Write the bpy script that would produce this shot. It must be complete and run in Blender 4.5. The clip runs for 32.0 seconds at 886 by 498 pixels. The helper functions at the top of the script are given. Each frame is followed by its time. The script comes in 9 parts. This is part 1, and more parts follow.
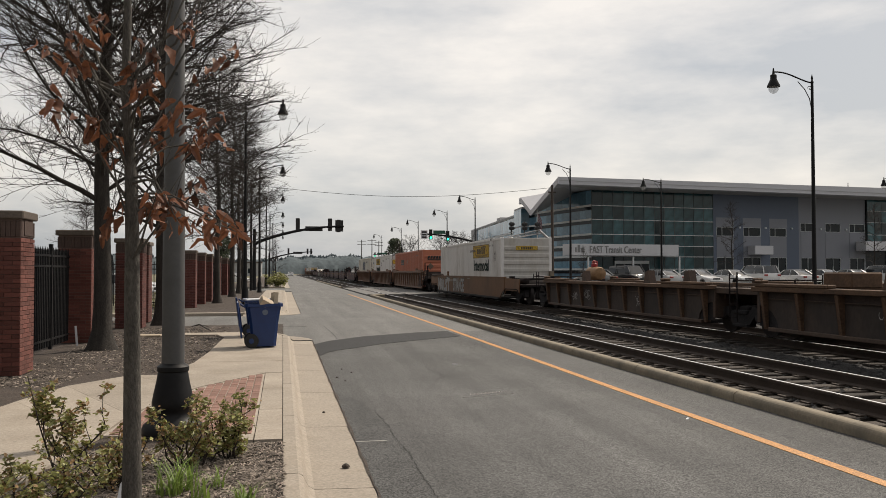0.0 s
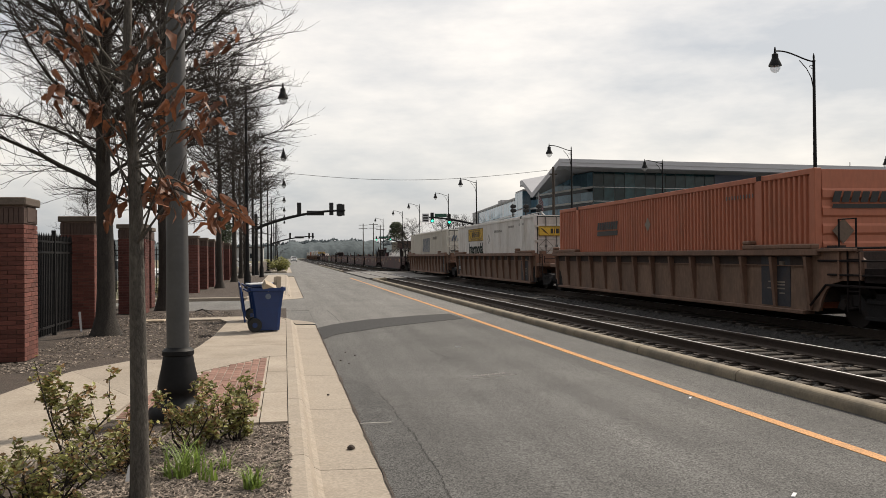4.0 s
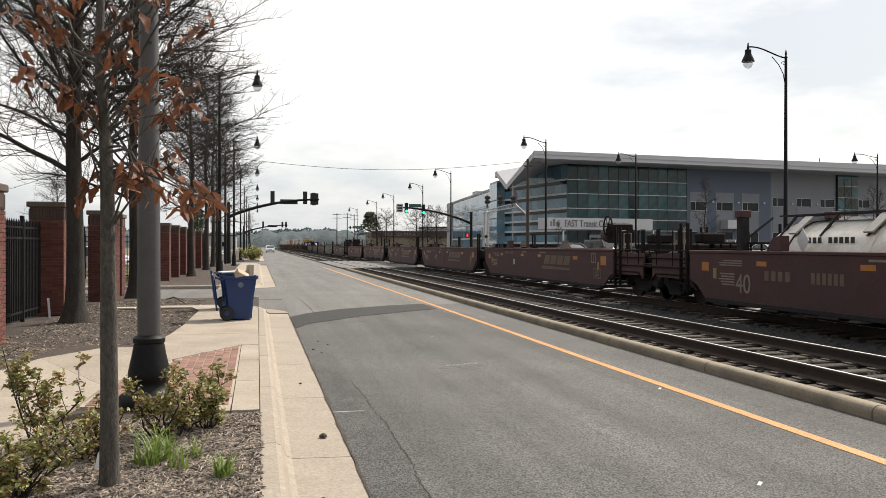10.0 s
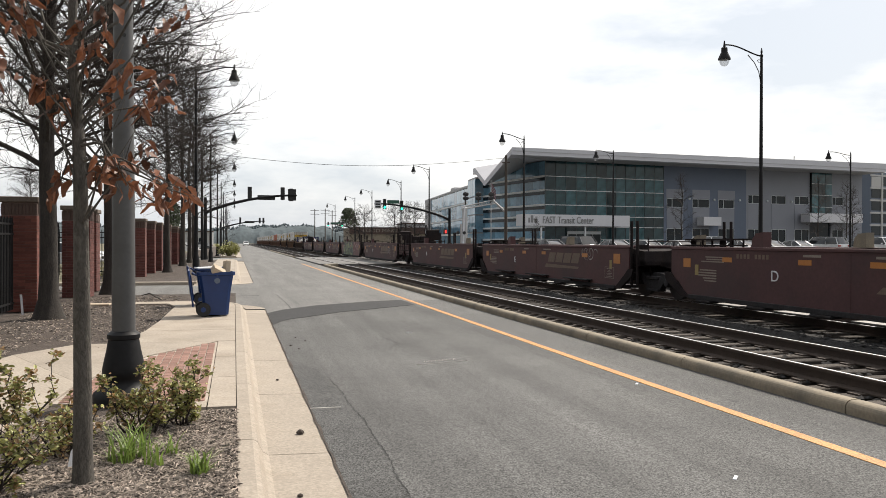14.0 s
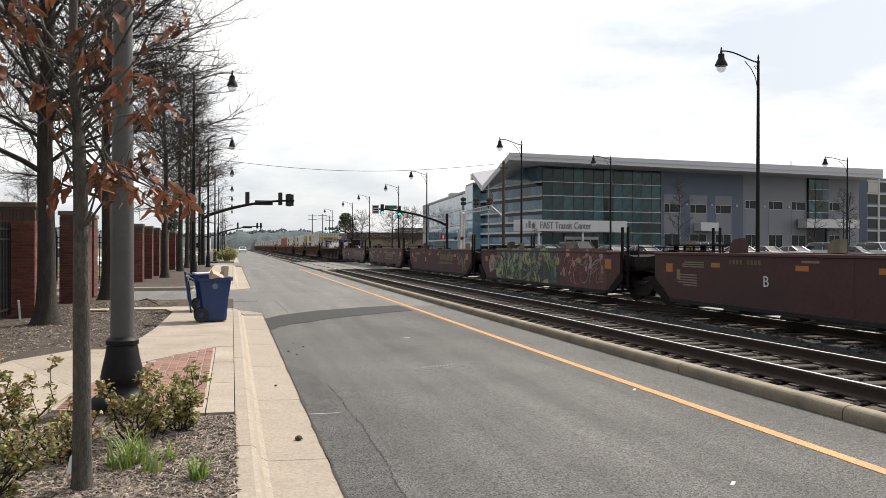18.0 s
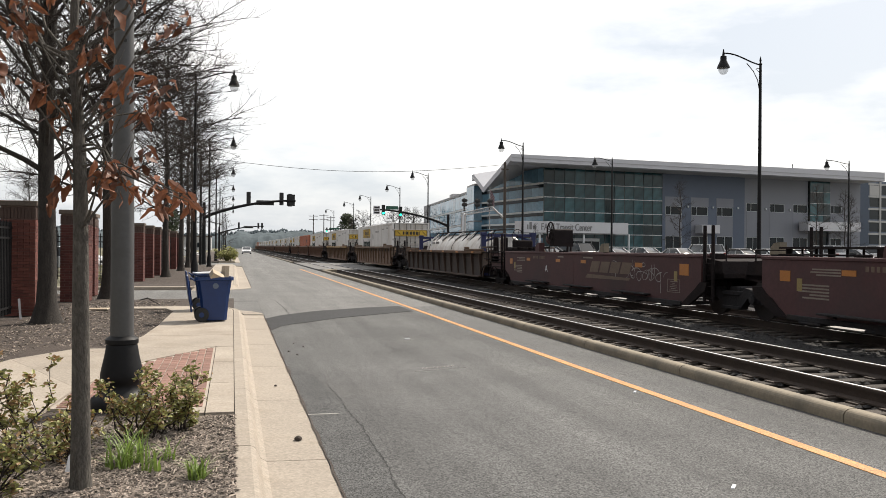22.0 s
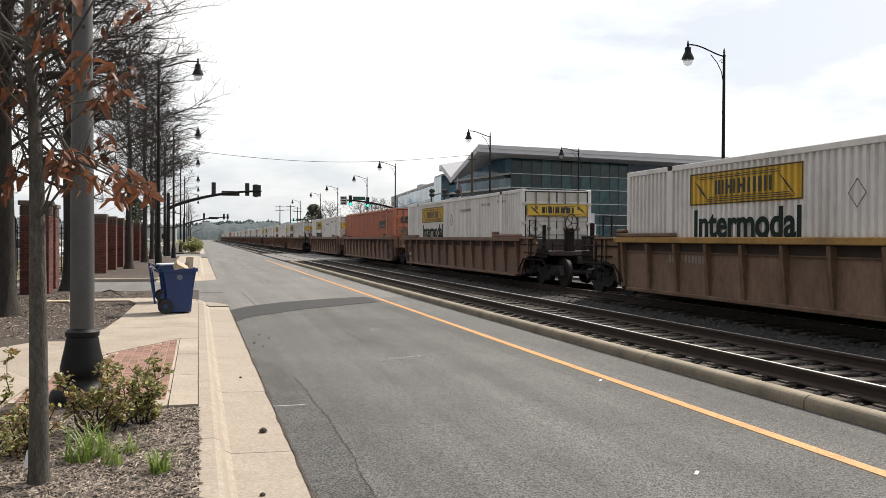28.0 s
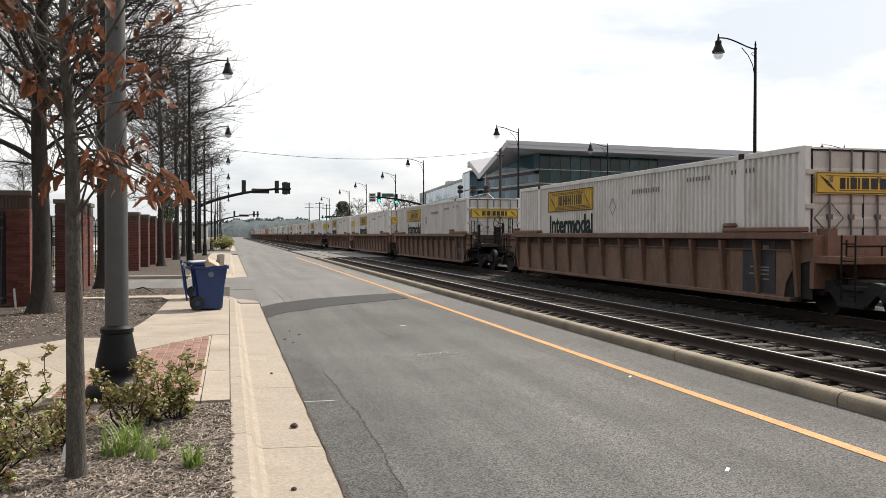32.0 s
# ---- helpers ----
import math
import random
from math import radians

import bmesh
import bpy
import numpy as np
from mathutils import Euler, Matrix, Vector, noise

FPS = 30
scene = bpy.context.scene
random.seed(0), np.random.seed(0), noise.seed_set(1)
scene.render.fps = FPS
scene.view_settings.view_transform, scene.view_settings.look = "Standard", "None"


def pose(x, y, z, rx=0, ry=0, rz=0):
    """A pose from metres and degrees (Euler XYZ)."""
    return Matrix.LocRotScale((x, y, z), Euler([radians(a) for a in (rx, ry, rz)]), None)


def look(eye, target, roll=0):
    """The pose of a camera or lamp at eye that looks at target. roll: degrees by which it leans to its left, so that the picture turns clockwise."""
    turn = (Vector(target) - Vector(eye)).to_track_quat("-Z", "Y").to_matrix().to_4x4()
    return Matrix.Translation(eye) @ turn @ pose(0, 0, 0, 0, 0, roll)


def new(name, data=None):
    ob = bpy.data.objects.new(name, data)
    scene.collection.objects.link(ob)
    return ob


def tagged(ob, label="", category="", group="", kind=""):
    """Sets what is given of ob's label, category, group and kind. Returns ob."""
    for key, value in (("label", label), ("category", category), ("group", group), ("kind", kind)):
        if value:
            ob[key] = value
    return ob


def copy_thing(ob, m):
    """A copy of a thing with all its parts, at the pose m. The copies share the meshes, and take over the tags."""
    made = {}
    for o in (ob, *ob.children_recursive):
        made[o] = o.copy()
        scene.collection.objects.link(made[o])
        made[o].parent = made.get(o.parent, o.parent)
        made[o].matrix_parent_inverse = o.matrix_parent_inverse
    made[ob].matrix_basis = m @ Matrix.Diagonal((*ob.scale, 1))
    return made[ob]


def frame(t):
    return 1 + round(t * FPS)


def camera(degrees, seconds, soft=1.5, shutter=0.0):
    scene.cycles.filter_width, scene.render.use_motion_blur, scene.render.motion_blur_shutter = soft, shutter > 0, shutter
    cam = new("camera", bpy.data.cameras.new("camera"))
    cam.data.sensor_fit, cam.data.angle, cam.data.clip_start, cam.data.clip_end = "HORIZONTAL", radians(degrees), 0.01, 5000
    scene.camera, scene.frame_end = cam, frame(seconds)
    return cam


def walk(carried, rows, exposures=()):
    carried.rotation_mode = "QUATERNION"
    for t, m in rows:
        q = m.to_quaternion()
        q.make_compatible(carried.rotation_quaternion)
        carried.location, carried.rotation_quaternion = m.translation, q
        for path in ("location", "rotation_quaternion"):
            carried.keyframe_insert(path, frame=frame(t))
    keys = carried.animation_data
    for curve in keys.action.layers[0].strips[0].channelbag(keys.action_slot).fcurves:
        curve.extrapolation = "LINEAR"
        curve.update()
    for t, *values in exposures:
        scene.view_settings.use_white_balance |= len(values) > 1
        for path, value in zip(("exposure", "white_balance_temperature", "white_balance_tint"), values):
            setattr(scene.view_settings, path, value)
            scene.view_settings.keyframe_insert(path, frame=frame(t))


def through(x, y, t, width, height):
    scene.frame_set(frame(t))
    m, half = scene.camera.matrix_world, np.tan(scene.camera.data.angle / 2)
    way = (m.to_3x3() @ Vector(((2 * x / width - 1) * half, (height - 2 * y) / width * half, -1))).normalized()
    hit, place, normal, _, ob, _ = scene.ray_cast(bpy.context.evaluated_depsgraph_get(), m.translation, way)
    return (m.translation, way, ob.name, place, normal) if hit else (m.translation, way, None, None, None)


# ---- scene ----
cam = camera(55.2, 32.0, soft=0.82, shutter=0.0)


def view(x, y, z, turn, tilt, lean):
    """A camera pose: turn to the right of the road's direction, tilt up, lean to its left, in degrees."""
    a, b = radians(turn), radians(tilt)
    ahead = Vector((math.sin(a) * math.cos(b), math.cos(a) * math.cos(b), math.sin(b)))
    return look((x, y, z), Vector((x, y, z)) + ahead, lean)


# seconds, place, turn, tilt, lean
PATH = [
    (0, 0.032, 0.006, 1.629, 10.698, 1.511, -0.069),
    (0.5, 0.031, -0.019, 1.631, 10.707, 1.672, -0.072),
    (1, 0.022, -0.020, 1.631, 10.509, 1.645, 0.068),
    (1.5, 0.014, -0.027, 1.636, 10.047, 1.619, 0.054),
    (2, 0.013, -0.028, 1.627, 9.743, 1.413, -0.228),
    (2.5, 0.012, -0.016, 1.627, 9.687, 1.091, -0.408),
    (3, 0.017, -0.010, 1.616, 9.872, 0.712, -0.483),
    (3.5, 0.020, -0.011, 1.619, 10.172, 0.421, -0.539),
    (5.5, 0.016, -0.020, 1.618, 11.583, 0.348, -0.643),
    (6, 0.013, -0.026, 1.620, 11.649, 0.185, -0.568),
    (6.5, 0.017, -0.009, 1.612, 11.908, 0.141, -0.366),
    (7, 0.012, -0.015, 1.612, 12.032, 0.290, -0.193),
    (7.5, 0.011, -0.019, 1.613, 11.639, 0.173, -0.208),
    (8, 0.018, -0.007, 1.609, 11.683, 0.064, -0.096),
    (8.5, 0.018, -0.010, 1.608, 11.889, 0.033, -0.046),
    (9, 0.023, -0.022, 1.608, 11.902, -0.162, -0.178),
    (9.5, 0.020, -0.022, 1.609, 12.053, -0.266, -0.068),
    (10, 0.015, -0.022, 1.611, 12.351, -0.266, 0.035),
    (10.5, 0.017, -0.005, 1.608, 12.585, -0.263, -0.027),
    (11, 0.019, -0.017, 1.607, 12.737, -0.287, -0.161),
    (11.5, 0.020, 0.005, 1.602, 12.813, -0.303, -0.067),
    (12, 0.024, 0.005, 1.603, 12.972, -0.372, -0.076),
    (12.5, 0.022, 0.019, 1.603, 13.236, -0.471, -0.147),
    (13, 0.019, -0.006, 1.607, 13.378, -0.442, -0.131),
    (13.5, 0.019, 0.004, 1.601, 13.613, -0.435, -0.060),
    (14, 0.020, -0.005, 1.603, 13.822, -0.510, 0.111),
    (14.5, 0.020, 0.025, 1.600, 14.053, -0.654, 0.177),
    (16.5, 0.021, 0.003, 1.603, 14.593, -0.647, 0.489),
    (17, 0.029, 0.008, 1.607, 14.722, -0.660, 0.357),
    (17.5, 0.020, 0.008, 1.603, 14.601, -0.366, 0.194),
    (18, 0.008, -0.026, 1.612, 13.989, -0.159, 0.137),
    (18.5, 0.011, -0.012, 1.605, 13.510, -0.274, -0.038),
    (19, -0.000, 0.001, 1.600, 13.569, -0.344, -0.002),
    (19.5, -0.000, -0.016, 1.606, 13.733, -0.293, 0.170),
    (20, -0.001, -0.030, 1.609, 13.942, -0.201, 0.273),
    (20.5, 0.000, -0.014, 1.606, 14.011, -0.065, 0.323),
    (21, 0.000, -0.002, 1.607, 13.993, -0.032, 0.441),
    (21.5, 0.004, -0.011, 1.607, 13.967, -0.032, 0.443),
    (22, 0.013, -0.008, 1.609, 13.924, -0.092, 0.447),
    (22.5, 0.012, 0.008, 1.600, 13.754, -0.149, 0.416),
    (23, 0.005, -0.015, 1.608, 13.653, -0.207, 0.387),
    (23.5, 0.002, -0.009, 1.611, 13.803, -0.153, 0.466),
    (24, 0.003, -0.004, 1.604, 14.027, -0.084, 0.456),
    (24.5, 0.005, 0.011, 1.601, 14.325, -0.104, 0.508),
    (25, 0.014, -0.005, 1.602, 14.535, -0.141, 0.383),
    (25.5, 0.022, -0.004, 1.603, 14.472, -0.256, 0.108),
    (27.5, 0.022, 0.003, 1.601, 15.711, -0.724, 0.280),
    (28, 0.034, 0.012, 1.603, 16.114, -0.716, 0.294),
    (28.5, 0.039, 0.012, 1.599, 16.279, -0.619, 0.361),
    (29, 0.027, 0.008, 1.600, 15.757, -0.601, 0.340),
    (29.5, 0.024, 0.002, 1.599, 14.855, -0.651, 0.117),
    (30, 0.023, 0.022, 1.596, 13.988, -0.738, 0.129),
    (30.5, 0.026, 0.004, 1.601, 13.792, -0.814, 0.074),
    (31, 0.028, 0.009, 1.597, 13.984, -0.867, 0.033),
    (31.5, 0.024, 0.000, 1.601, 14.044, -0.849, 0.047),
    (32, 0.029, -0.011, 1.605, 14.187, -0.966, 0.040),
]
walk(cam, [(r[0], view(*r[1:])) for r in PATH],
     exposures=[(0, 0.13, 6950, 11), (1, 0.14, 6950, 11), (2, 0.17, 6950, 11), (3, 0.28, 6950, 11), (8.3, 0.31, 6900, 11), (9.1, 0.37, 6900, 11), (10, 0.65, 6800, 10), (11, 0.68, 6700, 10), (13, 0.68, 6650, 10), (20, 0.68, 6650, 10), (32, 0.72, 6700, 10)])

# ---- world and sun ----
SUN_TURN, SUN_UP = 55.0, 46.0      # degrees: from the road's direction to the right, and above the horizon
world = bpy.data.worlds.new("sky")
scene.world = world
world.use_nodes = True
wt = world.node_tree
wt.nodes.clear()
w_out = wt.nodes.new("ShaderNodeOutputWorld")
w_bg = wt.nodes.new("ShaderNodeBackground")
w_sky = wt.nodes.new("ShaderNodeTexSky")
w_sky.sky_type = "NISHITA"
w_sky.sun_disc = False
w_sky.sun_elevation, w_sky.sun_rotation = radians(SUN_UP), radians(SUN_TURN)
w_sky.dust_density = 3.0
w_co = wt.nodes.new("ShaderNodeTexCoord")
w_map = wt.nodes.new("ShaderNodeMapping")
w_map.inputs["Scale"].default_value = (1.0, 1.0, 3.2)
w_n = wt.nodes.new("ShaderNodeTexNoise")
w_n.inputs["Scale"].default_value, w_n.inputs["Detail"].default_value = 2.2, 7.0
w_n.inputs["Roughness"].default_value = 0.58
w_r = wt.nodes.new("ShaderNodeValToRGB")
w_r.color_ramp.elements[0].position, w_r.color_ramp.elements[0].color = 0.36, (5.0, 5.5, 6.1, 1)
w_r.color_ramp.elements[1].position, w_r.color_ramp.elements[1].color = 0.62, (9.9, 9.7, 9.4, 1)
w_mix = wt.nodes.new("ShaderNodeMixRGB")
w_mix.inputs[0].default_value = 0.8
wt.links.new(w_co.outputs["Generated"], w_map.inputs[0])
wt.links.new(w_map.outputs[0], w_n.inputs["Vector"])
wt.links.new(w_n.outputs[0], w_r.inputs[0])
wt.links.new(w_sky.outputs[0], w_mix.inputs[1])
wt.links.new(w_r.outputs[0], w_mix.inputs[2])
# thin cloud scatters forwards: the deck is brighter towards the sun and duller away from it
w_dot, w_rng, w_mul = wt.nodes.new("ShaderNodeVectorMath"), wt.nodes.new("ShaderNodeMapRange"), wt.nodes.new("ShaderNodeMixRGB")
w_dot.operation, w_mul.blend_type = "DOT_PRODUCT", "MULTIPLY"
w_mul.inputs[0].default_value = 1.0
w_dot.inputs[1].default_value = (math.sin(radians(SUN_TURN)) * math.cos(radians(SUN_UP)), math.cos(radians(SUN_TURN)) * math.cos(radians(SUN_UP)), math.sin(radians(SUN_UP)))
w_rng.inputs[1].default_value, w_rng.inputs[2].default_value = -0.6, 0.35
w_rng.inputs[3].default_value, w_rng.inputs[4].default_value = 0.26, 1.06
wt.links.new(w_co.outputs["Generated"], w_dot.inputs[0])
wt.links.new(w_dot.outputs["Value"], w_rng.inputs[0])
wt.links.new(w_mix.outputs[0], w_mul.inputs[1])
wt.links.new(w_rng.outputs[0], w_mul.inputs[2])
wt.links.new(w_mul.outputs[0], w_bg.inputs[0])
w_bg.inputs[1].default_value = 0.087
wt.links.new(w_bg.outputs[0], w_out.inputs[0])

sun = new("sun", bpy.data.lights.new("sun", "SUN"))
sun.data.energy, sun.data.angle, sun.data.color = 3.4, radians(2.5), (1.0, 0.93, 0.83)
_a, _b = radians(SUN_TURN), radians(SUN_UP)
sun.matrix_world = look(Vector((math.sin(_a) * math.cos(_b), math.cos(_a) * math.cos(_b), math.sin(_b))) * 60, (0, 0, 0))


# ---- materials ----
def material(name, colour, rough=0.7, metal=0.0, vary=0.25, scale=3.0, fine=40.0, bump=0.15, bump_size=0.01,
             dirt=None, dirt_amount=0.0, dirt_scale=0.8, random_shade=0.0, coat=0.0, spec=0.5, coords="Object", streak=(1, 1, 1), speck=0.0, speck_scale=120.0, lanes=0.0):
    """A painted or raw surface with variation at two scales, stains and fine relief."""
    m = bpy.data.materials.new(name)
    m.use_nodes = True
    t = m.node_tree
    n, link = t.nodes, t.links
    p = n["Principled BSDF"]
    p.inputs["Roughness"].default_value, p.inputs["Metallic"].default_value = rough, metal
    p.inputs["Coat Weight"].default_value = coat
    p.inputs["Specular IOR Level"].default_value = spec
    co = n.new("ShaderNodeTexCoord")
    big, small = n.new("ShaderNodeTexNoise"), n.new("ShaderNodeTexNoise")
    mp = n.new("ShaderNodeMapping")
    mp.inputs["Scale"].default_value = streak
    link.new(co.outputs[coords], mp.inputs[0])
    for k, s in ((big, scale), (small, fine)):
        k.inputs["Scale"].default_value, k.inputs["Detail"].default_value = s, 6.0
        link.new(mp.outputs[0], k.inputs["Vector"])
    mix = n.new("ShaderNodeMath")
    mix.operation = "MULTIPLY_ADD"
    mix.inputs[1].default_value = 0.55
    link.new(small.outputs[0], mix.inputs[0])
    half = n.new("ShaderNodeMath")
    half.operation = "MULTIPLY"
    half.inputs[1].default_value = 0.45
    link.new(big.outputs[0], half.inputs[0])
    link.new(half.outputs[0], mix.inputs[2])
    ramp = n.new("ShaderNodeValToRGB")
    lo = [max(0.0, c * (1 - vary)) for c in colour]
    hi = [min(1.0, c * (1 + vary)) for c in colour]
    ramp.color_ramp.elements[0].position, ramp.color_ramp.elements[0].color = 0.32, (*lo, 1)
    ramp.color_ramp.elements[1].position, ramp.color_ramp.elements[1].color = 0.68, (*hi, 1)
    link.new(mix.outputs[0], ramp.inputs[0])
    last = ramp.outputs[0]
    if dirt:
        d = n.new("ShaderNodeTexNoise")
        d.inputs["Scale"].default_value, d.inputs["Detail"].default_value = dirt_scale, 8.0
        d.inputs["Roughness"].default_value = 0.65
        link.new(mp.outputs[0], d.inputs["Vector"])
        dr = n.new("ShaderNodeValToRGB")
        dr.color_ramp.elements[0].position = 0.62 - 0.3 * dirt_amount
        dr.color_ramp.elements[1].position = 0.78 - 0.22 * dirt_amount
        dr.color_ramp.elements[1].color = (*[min(1.0, 0.35 + 0.6 * dirt_amount)] * 3, 1)
        link.new(d.outputs[0], dr.inputs[0])
        dm = n.new("ShaderNodeMixRGB")
        dm.inputs[2].default_value = (*dirt, 1)
        link.new(dr.outputs[0], dm.inputs[0])
        link.new(last, dm.inputs[1])
        last = dm.outputs[0]
    if speck:
        sp = n.new("ShaderNodeTexVoronoi")
        sp.inputs["Scale"].default_value = speck_scale
        link.new(mp.outputs[0], sp.inputs["Vector"])
        grey = n.new("ShaderNodeRGBToBW")
        link.new(sp.outputs["Color"], grey.inputs[0])
        sr = n.new("ShaderNodeMapRange")
        sr.inputs[1].default_value, sr.inputs[2].default_value = 0.2, 0.8
        sr.inputs[3].default_value, sr.inputs[4].default_value = 1 - speck, 1 + speck
        link.new(grey.outputs[0], sr.inputs[0])
        sm = n.new("ShaderNodeMixRGB")
        sm.blend_type = "MULTIPLY"
        sm.inputs[0].default_value = 1.0
        link.new(last, sm.inputs[1])
        link.new(sr.outputs[0], sm.inputs[2])
        last = sm.outputs[0]
    if lanes:
        # long wheel-worn streaks along the street
        lm, ln, lr, lx = n.new("ShaderNodeMapping"), n.new("ShaderNodeTexNoise"), n.new("ShaderNodeMapRange"), n.new("ShaderNodeMixRGB")
        lm.inputs["Scale"].default_value = (1.1, 0.045, 1.0)
        ln.inputs["Scale"].default_value, ln.inputs["Detail"].default_value = 1.6, 5.0
        lr.inputs[1].default_value, lr.inputs[2].default_value = 0.32, 0.68
        lr.inputs[3].default_value, lr.inputs[4].default_value = 1 - lanes, 1 + lanes
        lx.blend_type = "MULTIPLY"
        lx.inputs[0].default_value = 1.0
        link.new(co.outputs[coords], lm.inputs[0])
        link.new(lm.outputs[0], ln.inputs["Vector"])
        link.new(ln.outputs[0], lr.inputs[0])
        link.new(last, lx.inputs[1])
        link.new(lr.outputs[0], lx.inputs[2])
        last = lx.outputs[0]
    if random_shade:
        info = n.new("ShaderNodeObjectInfo")
        hsv = n.new("ShaderNodeHueSaturation")
        span = n.new("ShaderNodeMapRange")
        span.inputs[3].default_value, span.inputs[4].default_value = 1 - random_shade, 1 + random_shade
        link.new(info.outputs["Random"], span.inputs[0])
        link.new(span.outputs[0], hsv.inputs["Value"])
        link.new(last, hsv.inputs["Color"])
        last = hsv.outputs[0]
    link.new(last, p.inputs["Base Color"])
    if bump:
        b = n.new("ShaderNodeBump")
        b.inputs["Strength"].default_value, b.inputs["Distance"].default_value = bump, bump_size
        link.new(small.outputs[0], b.inputs["Height"])
        link.new(b.outputs[0], p.inputs["Normal"])
    return m


def island_shades(m, amount):
    """Lets the joined pieces of a mesh differ in shade."""
    t = m.node_tree
    p = t.nodes["Principled BSDF"]
    src = p.inputs["Base Color"].links[0].from_socket
    geo, hsv, span = t.nodes.new("ShaderNodeNewGeometry"), t.nodes.new("ShaderNodeHueSaturation"), t.nodes.new("ShaderNodeMapRange")
    span.inputs[3].default_value, span.inputs[4].default_value = 1 - amount, 1 + amount
    t.links.new(geo.outputs["Random Per Island"], span.inputs[0])
    t.links.new(span.outputs[0], hsv.inputs["Value"])
    t.links.new(src, hsv.inputs["Color"])
    t.links.new(hsv.outputs[0], p.inputs["Base Color"])
    return m


def leaf_like(m, through=0.35):
    """Lets light pass through thin leaves."""
    t = m.node_tree
    p = t.nodes["Principled BSDF"]
    out = t.nodes["Material Output"]
    tr, mx = t.nodes.new("ShaderNodeBsdfTranslucent"), t.nodes.new("ShaderNodeMixShader")
    t.links.new(p.inputs["Base Color"].links[0].from_socket, tr.inputs["Color"])
    mx.inputs[0].default_value = through
    t.links.new(p.outputs[0], mx.inputs[1])
    t.links.new(tr.outputs[0], mx.inputs[2])
    t.links.new(mx.outputs[0], out.inputs["Surface"])
    return m


ASPHALT = material("asphalt", (0.0775, 0.0768, 0.0755), 0.9, vary=0.4, scale=0.5, fine=60, bump=0.5, bump_size=0.006,
                   dirt=(0.11, 0.108, 0.102), dirt_amount=0.35, dirt_scale=0.3, speck=0.72, speck_scale=105, lanes=0.3)
PATCH = material("asphalt_patch", (0.012, 0.012, 0.013), 0.85, vary=0.35, scale=1.2, fine=70, bump=0.5, bump_size=0.005, speck=0.7, speck_scale=105)
ASPHALT_PALE = material("pale_worn_asphalt", (0.124, 0.122, 0.117), 0.85, vary=0.3, scale=0.4, fine=60, bump=0.4, bump_size=0.005, dirt=(0.14, 0.137, 0.13), dirt_amount=0.3, dirt_scale=0.3, speck=0.5, speck_scale=105, lanes=0.18)
STRIP = material("asphalt_strip", (0.06, 0.06, 0.0595), 0.92, vary=0.4, scale=1.5, fine=60, bump=0.5, bump_size=0.006, speck=0.8, speck_scale=105)
CONCRETE = material("concrete", (0.326, 0.281, 0.231), 0.9, vary=0.22, scale=1.3, fine=30, bump=0.25, bump_size=0.004,
                    dirt=(0.23, 0.19, 0.145), dirt_amount=0.4, dirt_scale=1.4, random_shade=0.07, speck=0.1, speck_scale=70)
CURB = material("curb_concrete", (0.225, 0.19, 0.14), 0.9, vary=0.22, scale=1.5, fine=30, bump=0.3, bump_size=0.006,
                dirt=(0.1, 0.09, 0.075), dirt_amount=0.5, dirt_scale=1.2, random_shade=0.06)
ORANGE_LINE = material("orange_road_paint", (0.46, 0.215, 0.06), 0.7, vary=0.2, scale=2, fine=60, bump=0.3, bump_size=0.003,
                       dirt=(0.22, 0.14, 0.08), dirt_amount=0.3, dirt_scale=5, speck=0.35, speck_scale=105)
WHITE_LINE = material("white_road_paint", (0.31, 0.295, 0.27), 0.8, vary=0.2, scale=8, fine=70, bump=0.2, bump_size=0.003,
                      dirt=(0.2, 0.2, 0.2), dirt_amount=0.5, dirt_scale=6)
CRACK = material("crack_filler", (0.02, 0.02, 0.02), 0.95, vary=0.3, fine=60, bump=0.2)
SOIL = material("mulch_soil", (0.06, 0.046, 0.038), 0.98, vary=0.5, scale=2.5, fine=45, bump=0.9, bump_size=0.03,
                dirt=(0.11, 0.085, 0.067), dirt_amount=0.35, dirt_scale=14)
CHIPS = island_shades(material("bark_chips", (0.225, 0.188, 0.157), 0.95, vary=0.4, scale=5, fine=50, bump=0.4), 0.85)
BALLAST_BED = material("ballast_bed", (0.014, 0.013, 0.0125), 0.97, vary=0.5, scale=2.2, fine=22, bump=0.9, bump_size=0.04,
                       dirt=(0.038, 0.035, 0.032), dirt_amount=0.3, dirt_scale=12)
STONES = island_shades(material("ballast_stone", (0.026, 0.0245, 0.0245), 0.95, vary=0.35, scale=6, fine=40, bump=0.3), 0.6)
TIE = material("creosoted_timber", (0.046, 0.037, 0.031), 0.95, vary=0.45, scale=4, fine=35, bump=0.7, bump_size=0.012,
               dirt=(0.105, 0.086, 0.07), dirt_amount=0.3, dirt_scale=3, random_shade=0.45, streak=(0.4, 6, 6))
RAIL_HEAD = material("polished_rail_steel", (0.75, 0.75, 0.76), 0.36, 1.0, vary=0.1, fine=60, bump=0.05)
RAIL_WEB = material("rusty_rail_steel", (0.04, 0.027, 0.02), 0.85, vary=0.35, scale=4, fine=50, bump=0.3)
GRASSLAND = material("dry_ground", (0.13, 0.12, 0.075), 0.98, vary=0.35, scale=0.05, fine=1.2, bump=0.3)
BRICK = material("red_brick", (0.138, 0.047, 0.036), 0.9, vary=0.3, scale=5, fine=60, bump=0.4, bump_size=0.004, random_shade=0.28)
